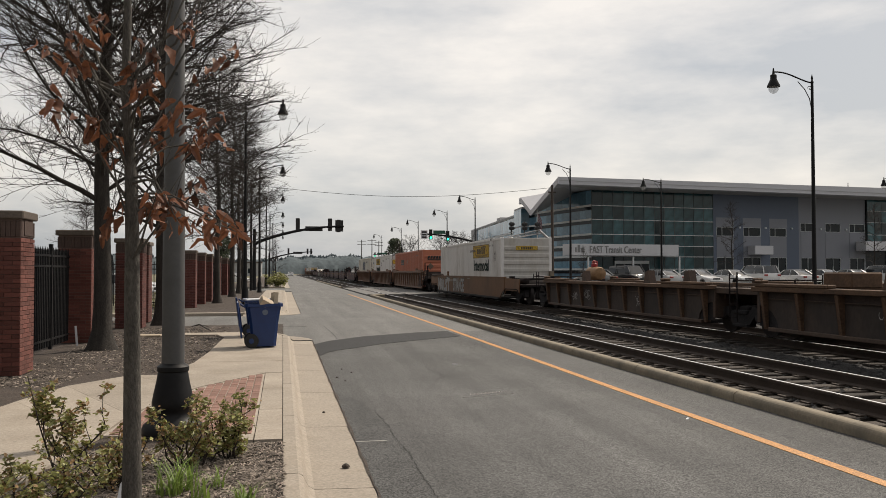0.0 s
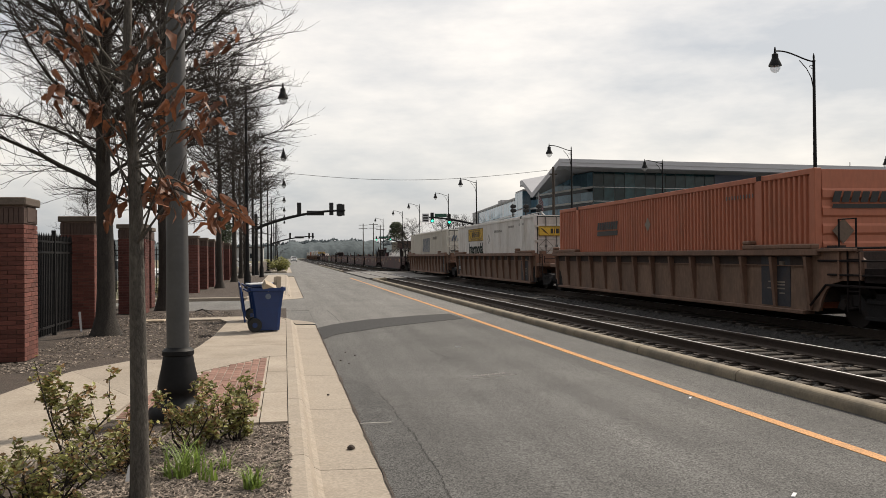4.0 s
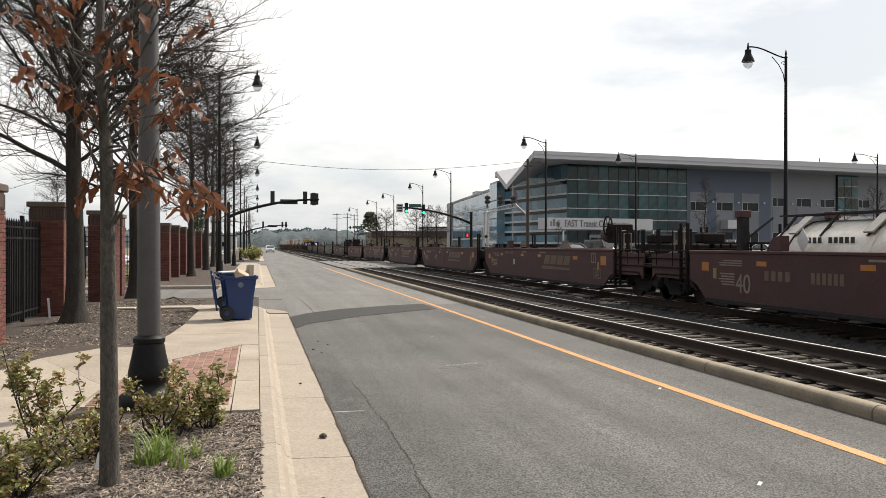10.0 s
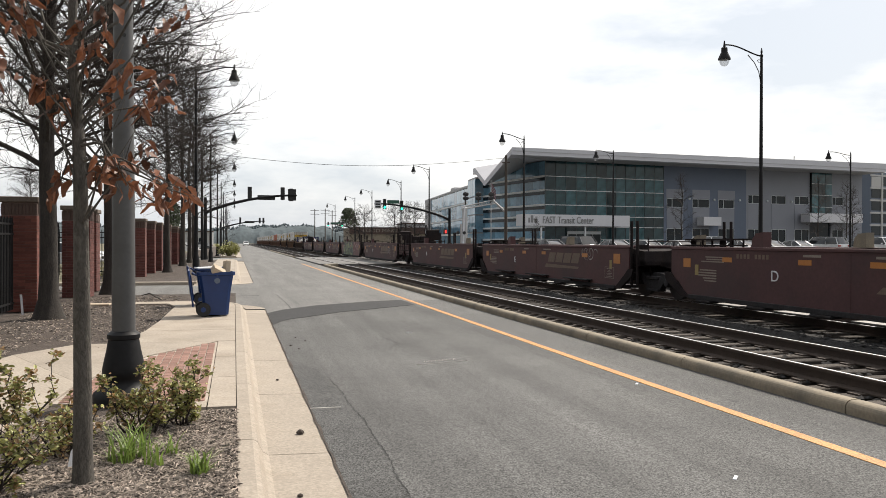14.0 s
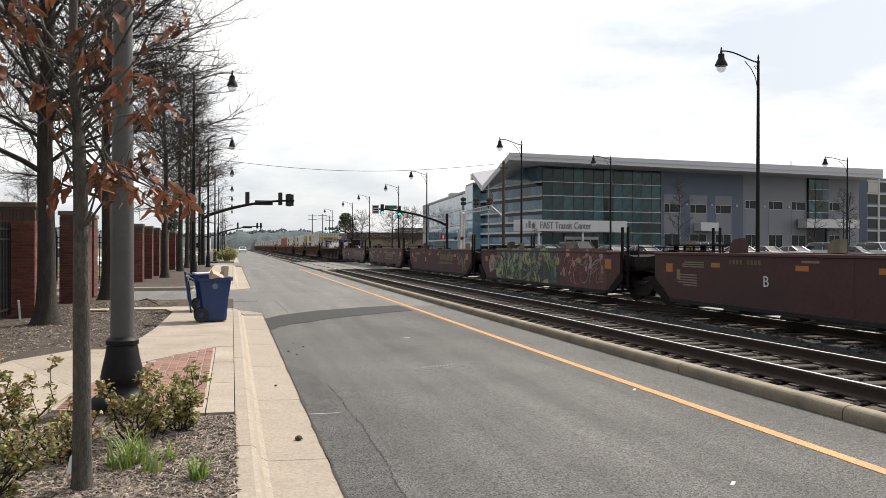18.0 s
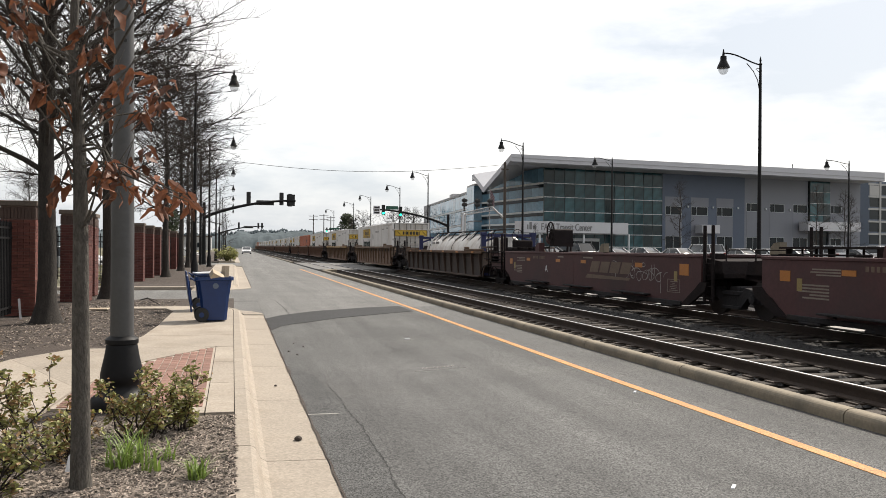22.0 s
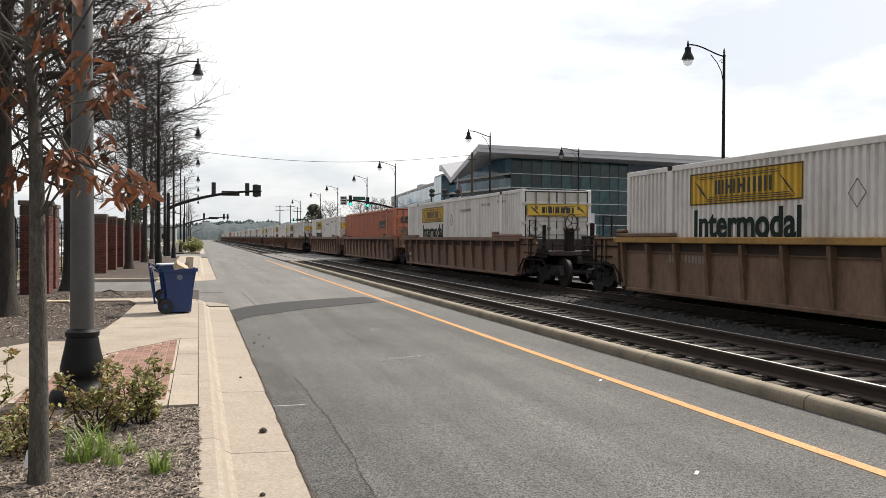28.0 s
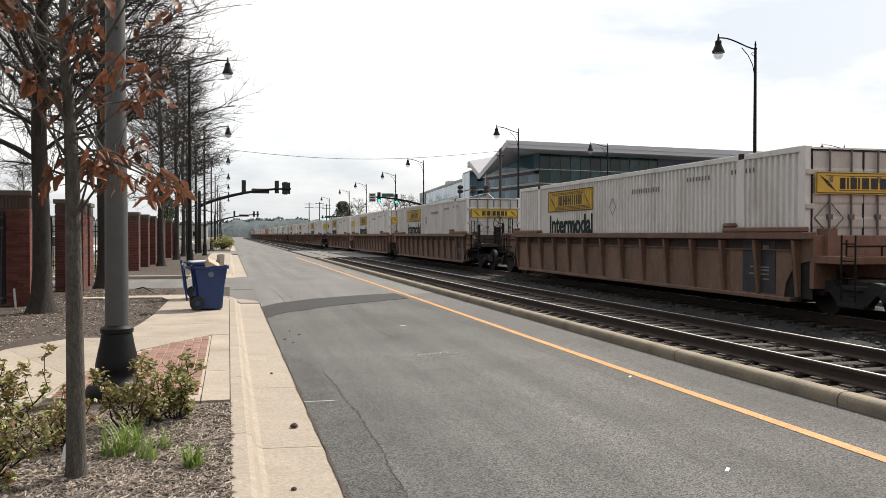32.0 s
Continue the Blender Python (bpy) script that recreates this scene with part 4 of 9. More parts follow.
def crowd_end(car, y, away, stand, mat, walkway=True):
    """What stands crowded on a smooth well's end: side sill over the truck, posts, pipes, slanted legs and a walkway rail."""
    k = lambda u: y + away * u
    if stand > 1.5:
        for sx in (-1, 1):
            a, b = sorted((sx * 1.33, sx * 1.38))
            if walkway:
                part("end_sill", Shape().prism([(k(-0.05), 1.5), (k(-0.05), 0.5), (k(0.2), 0.72), (k(stand - 0.35), 0.74), (k(stand - 0.1), 0.62), (k(stand - 0.05), 1.45)], "x", a, b), mat, car, "side sill over the wheels")
            else:
                part("end_sill", Shape().prism([(k(-0.02), 1.5), (k(-0.02), 0.32), (k(0.08), 0.58), (k(0.22), 0.76), (k(0.42), 0.88), (k(0.7), 0.94), (k(1.25), 0.95), (k(1.32), 1.02), (k(1.32), 1.34), (k(1.1), 1.5)], "x", a, b), mat, car, "side plate arched over the wheels")
                part("platform_edge", Shape().box(a, b, *sorted((k(1.33), k(stand - 0.05))), 0.92, 1.18), END_GRIME, car)
                part("cap_rail", Shape().box(*sorted((sx * 1.3, sx * 1.46)), *sorted((k(-0.02), k(1.2))), 1.5, 1.56, 0.01), mat, car)
                for u in (0.62, 1.26):
                    part("stiffener", Shape().box(*sorted((sx * 1.381, sx * 1.43)), *sorted((k(u), k(u + 0.05))), 0.97, 1.49), mat, car)
            part("sill_rim", Shape().tube([(sx * 1.39, k(-0.3), 0.42), (sx * 1.39, k(0.2), 0.84), (sx * 1.39, k(stand - 0.35), 0.84), (sx * 1.39, k(stand - 0.05), 0.6)], 0.025, 5), END_GRIME, car)
        for u in (0.25, 0.75, stand - 0.25) if walkway else (0.6,):
            part("stanchion", keep(("stanch", walkway), lambda: Shape().box(-1.33, -1.24, -0.045, 0.045, 0.9, 2.2 if walkway else 1.95, 0.008).mesh("stanchion")), END_GRIME, car, "square steel post", at=(0, k(u if walkway else stand - 0.5), 0))
        if walkway:
            part("machinery", Shape().box(-0.95, 0.3, min(k(0.5), k(1.25)), max(k(0.5), k(1.25)), 1.1, 1.78, 0.06).box(-0.7, 0.0, min(k(0.7), k(1.1)), max(k(0.7), k(1.1)), 1.78, 2.1, 0.05), END_GRIME, car, "dark brake machinery")
            part("relay_cylinder", Shape().lathe([(0.02, -0.45), (0.17, -0.4), (0.2, -0.3), (0.2, 0.3), (0.17, 0.4), (0.02, 0.45)], 14, (-0.95, k(stand - 0.75), 1.34), axis="y"), END_GRIME, car, smooth=True)
            for u in (0.35, 0.95, stand - 0.35):
                part("hand_rail", Shape().tube([(-1.38, k(u), 1.1), (-1.38, k(u), 2.15), (-1.36, k(u + 0.06), 2.22), (-1.2, k(u + 0.06), 2.22)], 0.016, 6), PALE_MARK if u < 0.9 else END_GRIME, car, "thin bent hand rail")
            part("step_ladder", Shape().tube([(-1.43, k(0.1), 0.4), (-1.43, k(0.1), 1.5)], 0.016, 6).tube([(-1.43, k(0.45), 0.4), (-1.43, k(0.45), 1.5)], 0.016, 6)
                 .tube([(-1.43, k(0.1), 0.6), (-1.43, k(0.45), 0.6)], 0.014, 5).tube([(-1.43, k(0.1), 0.9), (-1.43, k(0.45), 0.9)], 0.014, 5).tube([(-1.43, k(0.1), 1.2), (-1.43, k(0.45), 1.2)], 0.014, 5), END_GRIME, car)
        for z, u0, u1 in ((1.32, 0.0, stand), (1.56, 0.1, stand - 0.1), (1.05, 0.3, stand + 0.3)):
            part("pipe", Shape().tube([(-1.41, k(u0), z), (-1.41, k(u1), z)], 0.022, 6), END_GRIME, car)
        part("grab_iron", Shape().tube([(-1.3, k(0.5), 1.5), (-1.3, k(0.5), 2.12), (-1.3, k(1.0), 2.12), (-1.3, k(1.0), 1.5)], 0.02, 6), PALE_MARK if walkway else END_GRIME, car, "worn grab iron")
    else:
        for sx in (-1, 1):
            part("slanted_leg", Shape().prism([(k(0.0), 0.85), (k(0.3), 0.85), (k(0.2), 0.62), (k(-0.5), 0.2), (k(-0.85), 0.2), (k(-0.22), 0.66)], "x", *sorted((sx * 1.38, sx * 1.45))), END_GRIME, car, "black slanted leg by the truck")
        part("end_box", Shape().prism([(k(-0.1), 0.9), (k(-0.1), 1.5), (k(stand - 0.1), 1.42), (k(stand), 1.0)], "x", -1.3, 1.3), END_GRIME, car)
    if not walkway:
        return
    if away < 0:
        return
    # walkway inside the far end
    s = Shape().box(-1.1, -0.6, *sorted((k(-0.1), k(-2.7))), 1.75, 1.8).tube([(-1.1, k(-0.1), 1.62), (-1.1, k(-2.7), 1.62)], 0.02, 6)
    for j in range(7):
        s.tube([(-0.9, k(-0.15 - 0.42 * j), 1.5), (-0.9, k(-0.15 - 0.42 * j), 1.78)], 0.025 if j % 3 else 0.07, 5)
    part("walkway", s, END_GRIME, car, "narrow black walkway on posts")


def side_bars(car, rows, mat, x=-1.3385, label="", t=0.005):
    """Plain bars (y, z, length, height, slant) that stand for writing on the near side."""
    s = Shape()
    for y, z, w, h, slant in rows:
        s.prism([(y, z), (y + w, z), (y + w - slant * h, z + h), (y - slant * h, z + h)], "x", x - t, x)
    return tagged(part("marking", s, mat, car, label), kind="stuff")


def side_letters(car, text, size, y_far, z, mat, x=-1.342, label=""):
    """Readable lettering on the side that faces the street; it reads from the far end to the near one."""
    me = lettering(text, size, mat)
    return part("lettering", me, mat, car, label, at=pose(x, y_far, z, 0, 0, -90))


def squat(car, foot=0.24, by=0.858):
    """Lowers a car's sides to the empties' height; the trucks stay."""
    for o in car.children:
        if o.name.split(".")[0] not in ("truck", "coupler"):
            o.matrix_basis = Matrix.Translation((0, 0, foot * (1 - by))) @ Matrix.Diagonal((1, 1, by, 1)) @ o.matrix_basis


def notice_frame():
    """A stencilled frame with short rows of bars in it."""
    s = Shape()
    for a, b, z0, z1 in ((0, 0.6, 0.5, 0.512), (0, 0.6, 0.86, 0.872), (0, 0.012, 0.512, 0.86), (0.588, 0.6, 0.512, 0.86)):
        s.box(-1.415, -1.4105, a, b, z0, z1)
    for k, (a, b) in enumerate(((0.1, 0.5), (0.2, 0.42), (0.14, 0.48), (0.16, 0.44), (0.25, 0.36), (0.1, 0.46))):
        s.box(-1.415, -1.4105, a, b, 0.55 + 0.05 * k, 0.566 + 0.05 * k)
    return s.mesh("notice_frame")


def smooth_well(s0, s1, mat=None, label="", near_end=0.7, far_end=0.7, near_truck=True, far_truck=True, wheel=False, letter="", logo=True, seed=1, steps=False):
    """A well car unit with smooth plate sides."""
    mat = mat or WELL_RED
    rnd = random.Random(seed)
    L = s1 - s0
    car = thing("well_car", label or "oxide-red smooth-sided intermodal well car rolling empty", "rail car", group="train cars")
    for sx in (-1, 1):
        face = lambda x0, x1: (sx * x0, sx * x1) if sx > 0 else (-x1, -x0)
        a, b = face(1.37, 1.41)
        part("side_panel", Shape().prism([(0.75, 0.24), (L - 0.75, 0.24), (L - 0.35, 0.6), (L, 0.75), (L, 1.5), (0, 1.5), (0, 0.75), (0.35, 0.6)], "x", a, b), mat, car)
        a, b = face(1.28, 1.43)
        part("top_chord", Shape().box(a, b, -0.02, L + 0.02, 1.5, 1.58, 0.012), mat, car)
        a, b = face(1.2, 1.46)
        part("bottom_chord", Shape().box(a, b, 0.85, L - 0.85, 0.165, 0.28, 0.01), CAR_BLACK, car)
        n = max(4, round((L - 3.0) / 1.85))
        for k in range(n + 1):
            y = 1.5 + (L - 3.0) * k / n
            a2, b2 = face(1.2, 1.47)
            part("foot_bracket", keep(("fb", sx), lambda: Shape().box(a2, b2, -0.3, 0.3, 0.1, 0.165, 0.02).mesh("foot_bracket")), CAR_BLACK, car, at=(0, y, 0))
    for k in range(6):
        part("cross_beam", keep("xb", lambda: Shape().box(-1.3, 1.3, -0.15, 0.15, 0.2, 0.3).mesh("cross_beam")), CAR_BLACK, car, at=(0, 0.9 + (L - 1.8) * k / 5, 0))
        if k and sx:
            # pale plates added to give the bright slivers of sunlit ground
            part("floor_plate", keep("sliver_mesh", lambda: Shape().box(-1.2, -0.55, -0.5, 0.5, 0.06, 0.085).mesh("floor_plate")), SLIVER_PLATE, car, "added pale plate, seen as a bright sliver under the car", at=(0, 0.9 + (L - 1.8) * (k - 0.5) / 5, 0))
    # weld seams, data plates and reflectors
    part("seam", Shape().box(-1.416, -1.41, L * 0.52, L * 0.52 + 0.03, 0.26, 1.5), mat, car)
    for y, w, z, h in ((0.55, 0.42, 1.0, 0.32), (L - 0.9, 0.32, 1.02, 0.24), (L * 0.2, 0.42, 1.16, 0.14), (L * 0.455, 0.38, 1.2, 0.12), (L * 0.6, 0.38, 1.2, 0.12), (L * 0.8, 0.36, 1.2, 0.12)):
        part("reflector", Shape().box(-1.416, -1.4105, y, y + w, z, z + h), REFLECTOR, car, "orange reflective plate")
    rows = []
    for k in range(5):
        rows.append((L - 2.0, 0.95 - 0.07 * k, rnd.uniform(0.5, 0.9), 0.035, 0))
    for k in range(3):
        rows.append((L - 2.3, 1.3 - 0.06 * k, rnd.uniform(0.6, 1.0), 0.03, 0))
    rows += [(L * 0.42, 1.38, 0.7, 0.05, 0), (L * 0.58, 1.38, 0.5, 0.05, 0), (0.8, 0.55, 0.5, 0.32, 0)]
    side_bars(car, rows[:-1], PALE_MARK, x=-1.4105, label="pale stencilled marks")
    if logo:
        # a slanted mark of plain blocks over a wedge
        far = L * 0.30 + 2.0
        rows = [(far - 0.64 - k * 0.68, 0.92, 0.58, 0.37, 0.45) for k in range(4)]
        side_bars(car, rows, TAN_MARK, x=-1.4105, label="faded tan slanted mark in plain blocks")
        part("wedge", panel_xz([(far + 0.25, 0.7), (far + 0.1, 0.84), (far - 2.75, 0.8), (far - 2.65, 0.72)], -1.4105, 0.005), TAN_MARK, car, "faded tan wedge")
        side_bars(car, [(L * 0.70 + k * 0.13, 1.3, 0.08, 0.11, 0) for k in range(9) if k != 4], TAN_MARK, x=-1.4105, label="pale stencilled number bars")
    if letter:
        side_letters(car, letter, 0.36, L * 0.695, 0.8, PALE, x=-1.4155, label="white unit letter")
    part("notice_frame", keep("nframe", notice_frame), PALE_MARK, car, "thin pale frame round small stencils", at=(0, 0.95, 0))
    if steps:
        for k in range(3):
            part("step_board", keep("sb", lambda: Shape().box(-1.62, -1.42, 0, 1.9, 0.36, 0.4, 0.008).box(-1.45, -1.41, 0.2, 0.26, 0.3, 0.36).box(-1.45, -1.41, 1.6, 1.66, 0.3, 0.36).mesh("step_board")), CAR_BLACK, car, at=(0, 2.4 + k * 3.6, 0))
    # twist-lock pedestals that show above the sides
    for y in (0.9, L - 3.4):
        for sx in (-1, 1) if y > 1 else (1,):
            part("pedestal", keep("ped", lambda: Shape().prism([(-0.2, 1.58), (0.2, 1.58), (0.16, 1.8), (0.05, 1.92), (-0.2, 1.95)], "x", -0.1, 0.1).mesh("pedestal")), mat if sx < 0 else CURB, car, at=(sx * 1.24, y, 0))
    end_gear(car, 0, -1, END_GRIME, near_end, brake_wheel=wheel)
    end_gear(car, L, 1, END_GRIME, far_end, ladder=far_end > 1.5)
    crowd_end(car, 0, -1, near_end, mat)
    crowd_end(car, L, 1, far_end, mat)
    # holders and plates near the ends
    if near_end > 1.5:
        part("card_holder", keep("cardh", lambda: Shape().box(-1.418, -1.411, 0, 0.36, 1.06, 1.09).box(-1.418, -1.411, 0, 0.36, 1.39, 1.42).box(-1.418, -1.411, 0, 0.03, 1.09, 1.39).box(-1.418, -1.411, 0.33, 0.36, 1.09, 1.39).box(-1.418, -1.411, 0.165, 0.19, 1.09, 1.39).mesh("card_holder")), PALE_MARK, car, "pale square card holder", at=(0, 1.35, 0))
    for y in (1.08, L - 1.25):
        part("data_plate", keep("dplate", lambda: Shape().box(-1.417, -1.4105, 0, 0.15, 0.82, 1.1).mesh("data_plate")), TAN_PLATE, car, "yellowed data plate", at=(0, y, 0))
    if near_truck:
        add_truck(car, -min(near_end, 1.4) + 0.05)
    if far_truck:
        add_truck(car, L + min(far_end, 1.4) - 0.05)
    Train.cars.append((car, s0, 0.0))
    if mat == WELL_RED:
        squat(car)
    return car, L


BOX_L, BOX_H, BOX_W = 16.15, 2.9, 2.59
FLOOR = 0.3


PITCH = 0.185           # of the pressed side sheets


def corrugated(L, h, pitch=PITCH, depth=0.052):
    """A corrugated side sheet in the y-z plane, facing -x."""
    s = Shape()
    ys, y, k = [], 0.0, 0
    while y < L:
        ys += [(y, 0.0), (y + pitch * 0.38, 0.0), (y + pitch * 0.5, depth), (y + pitch * 0.88, depth)]
        y += pitch
    ys = [(min(a, L), b) for a, b in ys] + [(L, 0.0)]
    v = [(b, a, z) for a, b in ys for z in (0, h)]
    return s.add(v, [(2 * i, 2 * i + 1, 2 * i + 3, 2 * i + 2) for i in range(len(ys) - 1)])


def pressed(first, pitch, count, z0, z1, depth):
    """The outline (y, z) of a sheet with ribs pressed out towards -y."""
    out = [(0.02, z0), (0.02, z1), (-0.02, z1)]
    for k in reversed(range(count)):
        z = first + k * pitch
        out += [(-0.02, z + 0.24), (-depth, z + 0.19), (-depth, z + 0.05), (-0.02, z)]
    return out + [(-0.02, z0)]


def container(near, paint, label, doors_near=True, style="yellow", lean=False):
    """A 53-foot container standing in a well. near: its near end along the train."""
    ob = thing("shipping_container", label, "shipping container", group="containers on the train")
    W = BOX_W / 2
    for sx in (-1, 1):
        part("side_wall", keep("side", lambda: corrugated(BOX_L - 0.3, BOX_H - 0.22).mesh("side_wall")), paint, ob,
             at=pose(sx * (W - 0.02), 0.15 if sx < 0 else BOX_L - 0.15, 0.12, 0, 0, 0 if sx < 0 else 180))
        part("top_rail", keep("toprail", lambda: Shape().box(-0.04, 0.04, 0.14, BOX_L - 0.14, BOX_H - 0.12, BOX_H, 0.01).mesh("top_rail")), paint, ob, at=(sx * (W - 0.04), 0, 0))
        part("bottom_rail", keep("botrail", lambda: Shape().box(-0.04, 0.04, 0.14, BOX_L - 0.14, 0, 0.14, 0.01).mesh("bottom_rail")), paint, ob, at=(sx * (W - 0.04), 0, 0))
        for y in (0.08, BOX_L - 0.08):
            part("corner_post", keep("cpost", lambda: Shape().box(-0.08, 0.08, -0.08, 0.08, 0, BOX_H, 0.012).mesh("corner_post")), paint, ob, at=(sx * (W - 0.08), y, 0))
        for y in (2.05,) if lean else (2.05, BOX_L - 2.05):
            part("lift_post", keep("lpost", lambda: Shape().box(-0.05, 0.05, -0.11, 0.11, 0, BOX_H - 0.1, 0.008).mesh("lift_post")), paint, ob, at=(sx * (W - 0.046), y, 0))
            part("lift_casting", keep("lcast", lambda: Shape().box(-0.06, 0.06, -0.1, 0.1, BOX_H - 0.1, BOX_H + 0.02, 0.01).mesh("lift_casting")), CAR_BLACK, ob, "dark steel lifting casting", at=(sx * (W - 0.05), y, 0))
    part("roof", keep("roof", lambda: Shape().box(-W + 0.08, W - 0.08, 0.1, BOX_L - 0.1, BOX_H - 0.07, BOX_H - 0.02).mesh("roof")), paint, ob)
    end_paint = BOX_END_WHITE if paint == BOX_WHITE else paint
    yd, face = (0.02, -1) if doors_near else (BOX_L - 0.02, 1)
    ye = BOX_L - 0.02 if doors_near else 0.02
    # plain end, with pressed horizontal ribs

    def plain_end():
        e = Shape().prism(pressed(0.45, 0.36, 6, 0.05, BOX_H - 0.05, 0.05), "x", -W + 0.16, W - 0.16)
        return e.mesh("end_wall")
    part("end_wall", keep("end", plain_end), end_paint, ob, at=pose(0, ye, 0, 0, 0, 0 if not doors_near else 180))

    def leaf():
        e = Shape().prism(pressed(0.4, 0.46, 5, 0.05, BOX_H - 0.08, 0.04), "x", 0.012, W - 0.16)
        return e.mesh("door_leaf")
    bars = keep("bars", lambda: Shape().tube([(0, 0, 0.1), (0, 0, BOX_H - 0.06)], 0.021, 7).box(-0.05, 0.05, -0.03, 0.04, 0.35, 0.47).box(-0.05, 0.05, -0.03, 0.04, 2.2, 2.32).box(-0.05, 0.05, -0.03, 0.04, 1.5, 1.6).mesh("locking_bar"))
    for k in range(2):
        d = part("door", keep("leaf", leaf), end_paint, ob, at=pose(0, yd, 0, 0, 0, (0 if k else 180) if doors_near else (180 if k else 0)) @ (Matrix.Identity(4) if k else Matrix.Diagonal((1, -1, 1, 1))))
        for x in (0.3, 0.78):
            part("locking_bar", bars, BAR_STEEL, ob, "grey steel locking bar", at=(x * (1 if k else -1), yd + face * 0.065, 0))
    if not lean:
        part("door_gasket", keep("gasket", lambda: Shape().box(-W + 0.13, -W + 0.165, -0.035, 0.0, 0.06, BOX_H - 0.06).box(W - 0.165, W - 0.13, -0.035, 0.0, 0.06, BOX_H - 0.06)
             .box(-W + 0.13, W - 0.13, -0.035, 0.0, BOX_H - 0.1, BOX_H - 0.065).box(-0.02, 0.02, -0.03, 0.0, 0.06, BOX_H - 0.08).mesh("door_gasket")), CAR_BLACK, ob, "black rubber door gasket",
             at=pose(0, yd, 0) if doors_near else pose(0, yd, 0, 0, 0, 180))
        if doors_near:
            part("placard_frame", keep("pframe", lambda: Shape().tube([(-0.78, -0.05, 1.56), (-0.46, -0.05, 1.88), (-0.78, -0.05, 2.2), (-1.1, -0.05, 1.88), (-0.78, -0.05, 1.56)], 0.012, 5).mesh("placard_frame")), BAR_STEEL, ob, "thin diamond placard frame", at=(0, yd, -0.35))
            part("data_plate", keep("dplt", lambda: Shape().box(-1.12, -0.5, -0.035, -0.021, 0.92, 1.14).mesh("data_plate")), NOTICE, ob, "dark data plate", at=(0, yd, 0))
            part("door_stencil", keep("dsten", lambda: Shape().box(0.62, 0.68, -0.05, -0.046, 1.0, 1.12).box(0.74, 0.8, -0.05, -0.046, 1.0, 1.12).box(0.86, 0.92, -0.05, -0.046, 1.0, 1.12).box(0.5, 0.56, -0.05, -0.046, 0.82, 0.94)
                 .box(0.62, 0.68, -0.05, -0.046, 0.82, 0.94).box(0.74, 0.8, -0.05, -0.046, 0.82, 0.94).box(0.86, 0.92, -0.05, -0.046, 0.82, 0.94).box(0.98, 1.04, -0.05, -0.046, 0.82, 0.94).mesh("door_stencil")), DARK_MARK, ob, "small black bars of a stencilled number", at=(0, yd, 0))
    for x in (-W + 0.1, W - 0.1):
        for z in () if lean else (0.5, 1.1, 1.75, 2.4):
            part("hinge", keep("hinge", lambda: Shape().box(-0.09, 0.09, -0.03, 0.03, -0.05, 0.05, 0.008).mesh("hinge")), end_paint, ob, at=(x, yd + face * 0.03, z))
    out = -W + 0.012
    y_logo = 13.3 if doors_near else 6.2     # far end of the side's sign
    if style == "yellow":
        y_logo = 0.15 + PITCH * round((y_logo - 0.15) / PITCH)
        part("sign", keep("ysign", lambda: corrugated(PITCH * 20, 0.7).mesh("sign")), YELLOW, ob, "yellow sign panel", at=(out + 0.004, y_logo - PITCH * 20, 1.95))
        part("sign_lettering", keep("ybars", sign_bars), DARK_MARK, ob, "black bars on the sign", at=(out, y_logo, 0))
        me = keep("word", lambda: lettering("Intermodal", 0.82, GREEN_MARK, 0.004, 0.02))
        part("lettering", me, GREEN_MARK, ob, "dark green word on the side", at=pose(out - 0.001, y_logo - 0.15, 1.27, 0, 0, -90) @ Matrix.Diagonal((0.97, 1, 1, 1)))
        part("hazard_diamond", keep("dia", lambda: Shape().tube([(0, -0.2, 2.0), (0, 0, 1.76), (0, 0.2, 2.0), (0, 0, 2.24), (0, -0.2, 2.0)], 0.008, 5).mesh("diamond")), BAR_STEEL, ob, "thin placard frame", at=(out, y_logo - 5.0, 0))
        s = keep("ybarsend", lambda: Shape().box(-1.12, 1.12, -0.005, 0, 1.98, 2.4).mesh("end_sign"))
        small = Matrix.Identity(4) if doors_near else pose(0, 0, 1.28) @ Matrix.Diagonal((0.5, 1, 0.5, 1))
        part("end_sign", s, YELLOW, ob, "yellow sign panel", at=Matrix.Translation((0, (0.0 if not doors_near else yd + face * 0.04) - 0.05, 0)) @ small)
        part("sign_lettering", keep("endbars", end_sign_bars), DARK_MARK, ob, "black bars on the sign", at=Matrix.Translation((0, (0.0 if not doors_near else yd + face * 0.04) - 0.057, 0)) @ small)
        marks = [(11.0 - 9.4, 2.5, 0.8, 0.1), (3.3, 2.45, 1.0, 0.1), (5.6, 2.3, 1.5, 0.12)]
    elif style == "orange":
        y0 = 4.0 if doors_near else 12.0
        rows = [(y0 - 0.34 * k, 2.02) for k in range(7)]
        part("side_name", keep("obars", orange_bars), DARK_MARK, ob, "black blocks of a slanted company name", at=(out, y0, 0))
        part("end_name", keep("oend", orange_end_bars), DARK_MARK, ob, "black blocks of a slanted company name", at=(0, -0.055, 0))
        part("hazard_diamond", keep("odia", lambda: Shape().prism([(-0.95, 1.62), (-0.7, 1.36), (-0.45, 1.62), (-0.7, 1.88)], "y", -0.008, -0.002).mesh("diamond")), TAN_MARK, ob, "grey placard", at=(0, -0.05, 0))
        part("placard", keep("oplac", lambda: Shape().prism([(-0.2, 2.04), (0, 1.84), (0.2, 2.04), (0, 2.24)], "x", -0.006, 0).mesh("placard")), PALE_MARK, ob, "worn placard", at=(out, 8.05, 0))
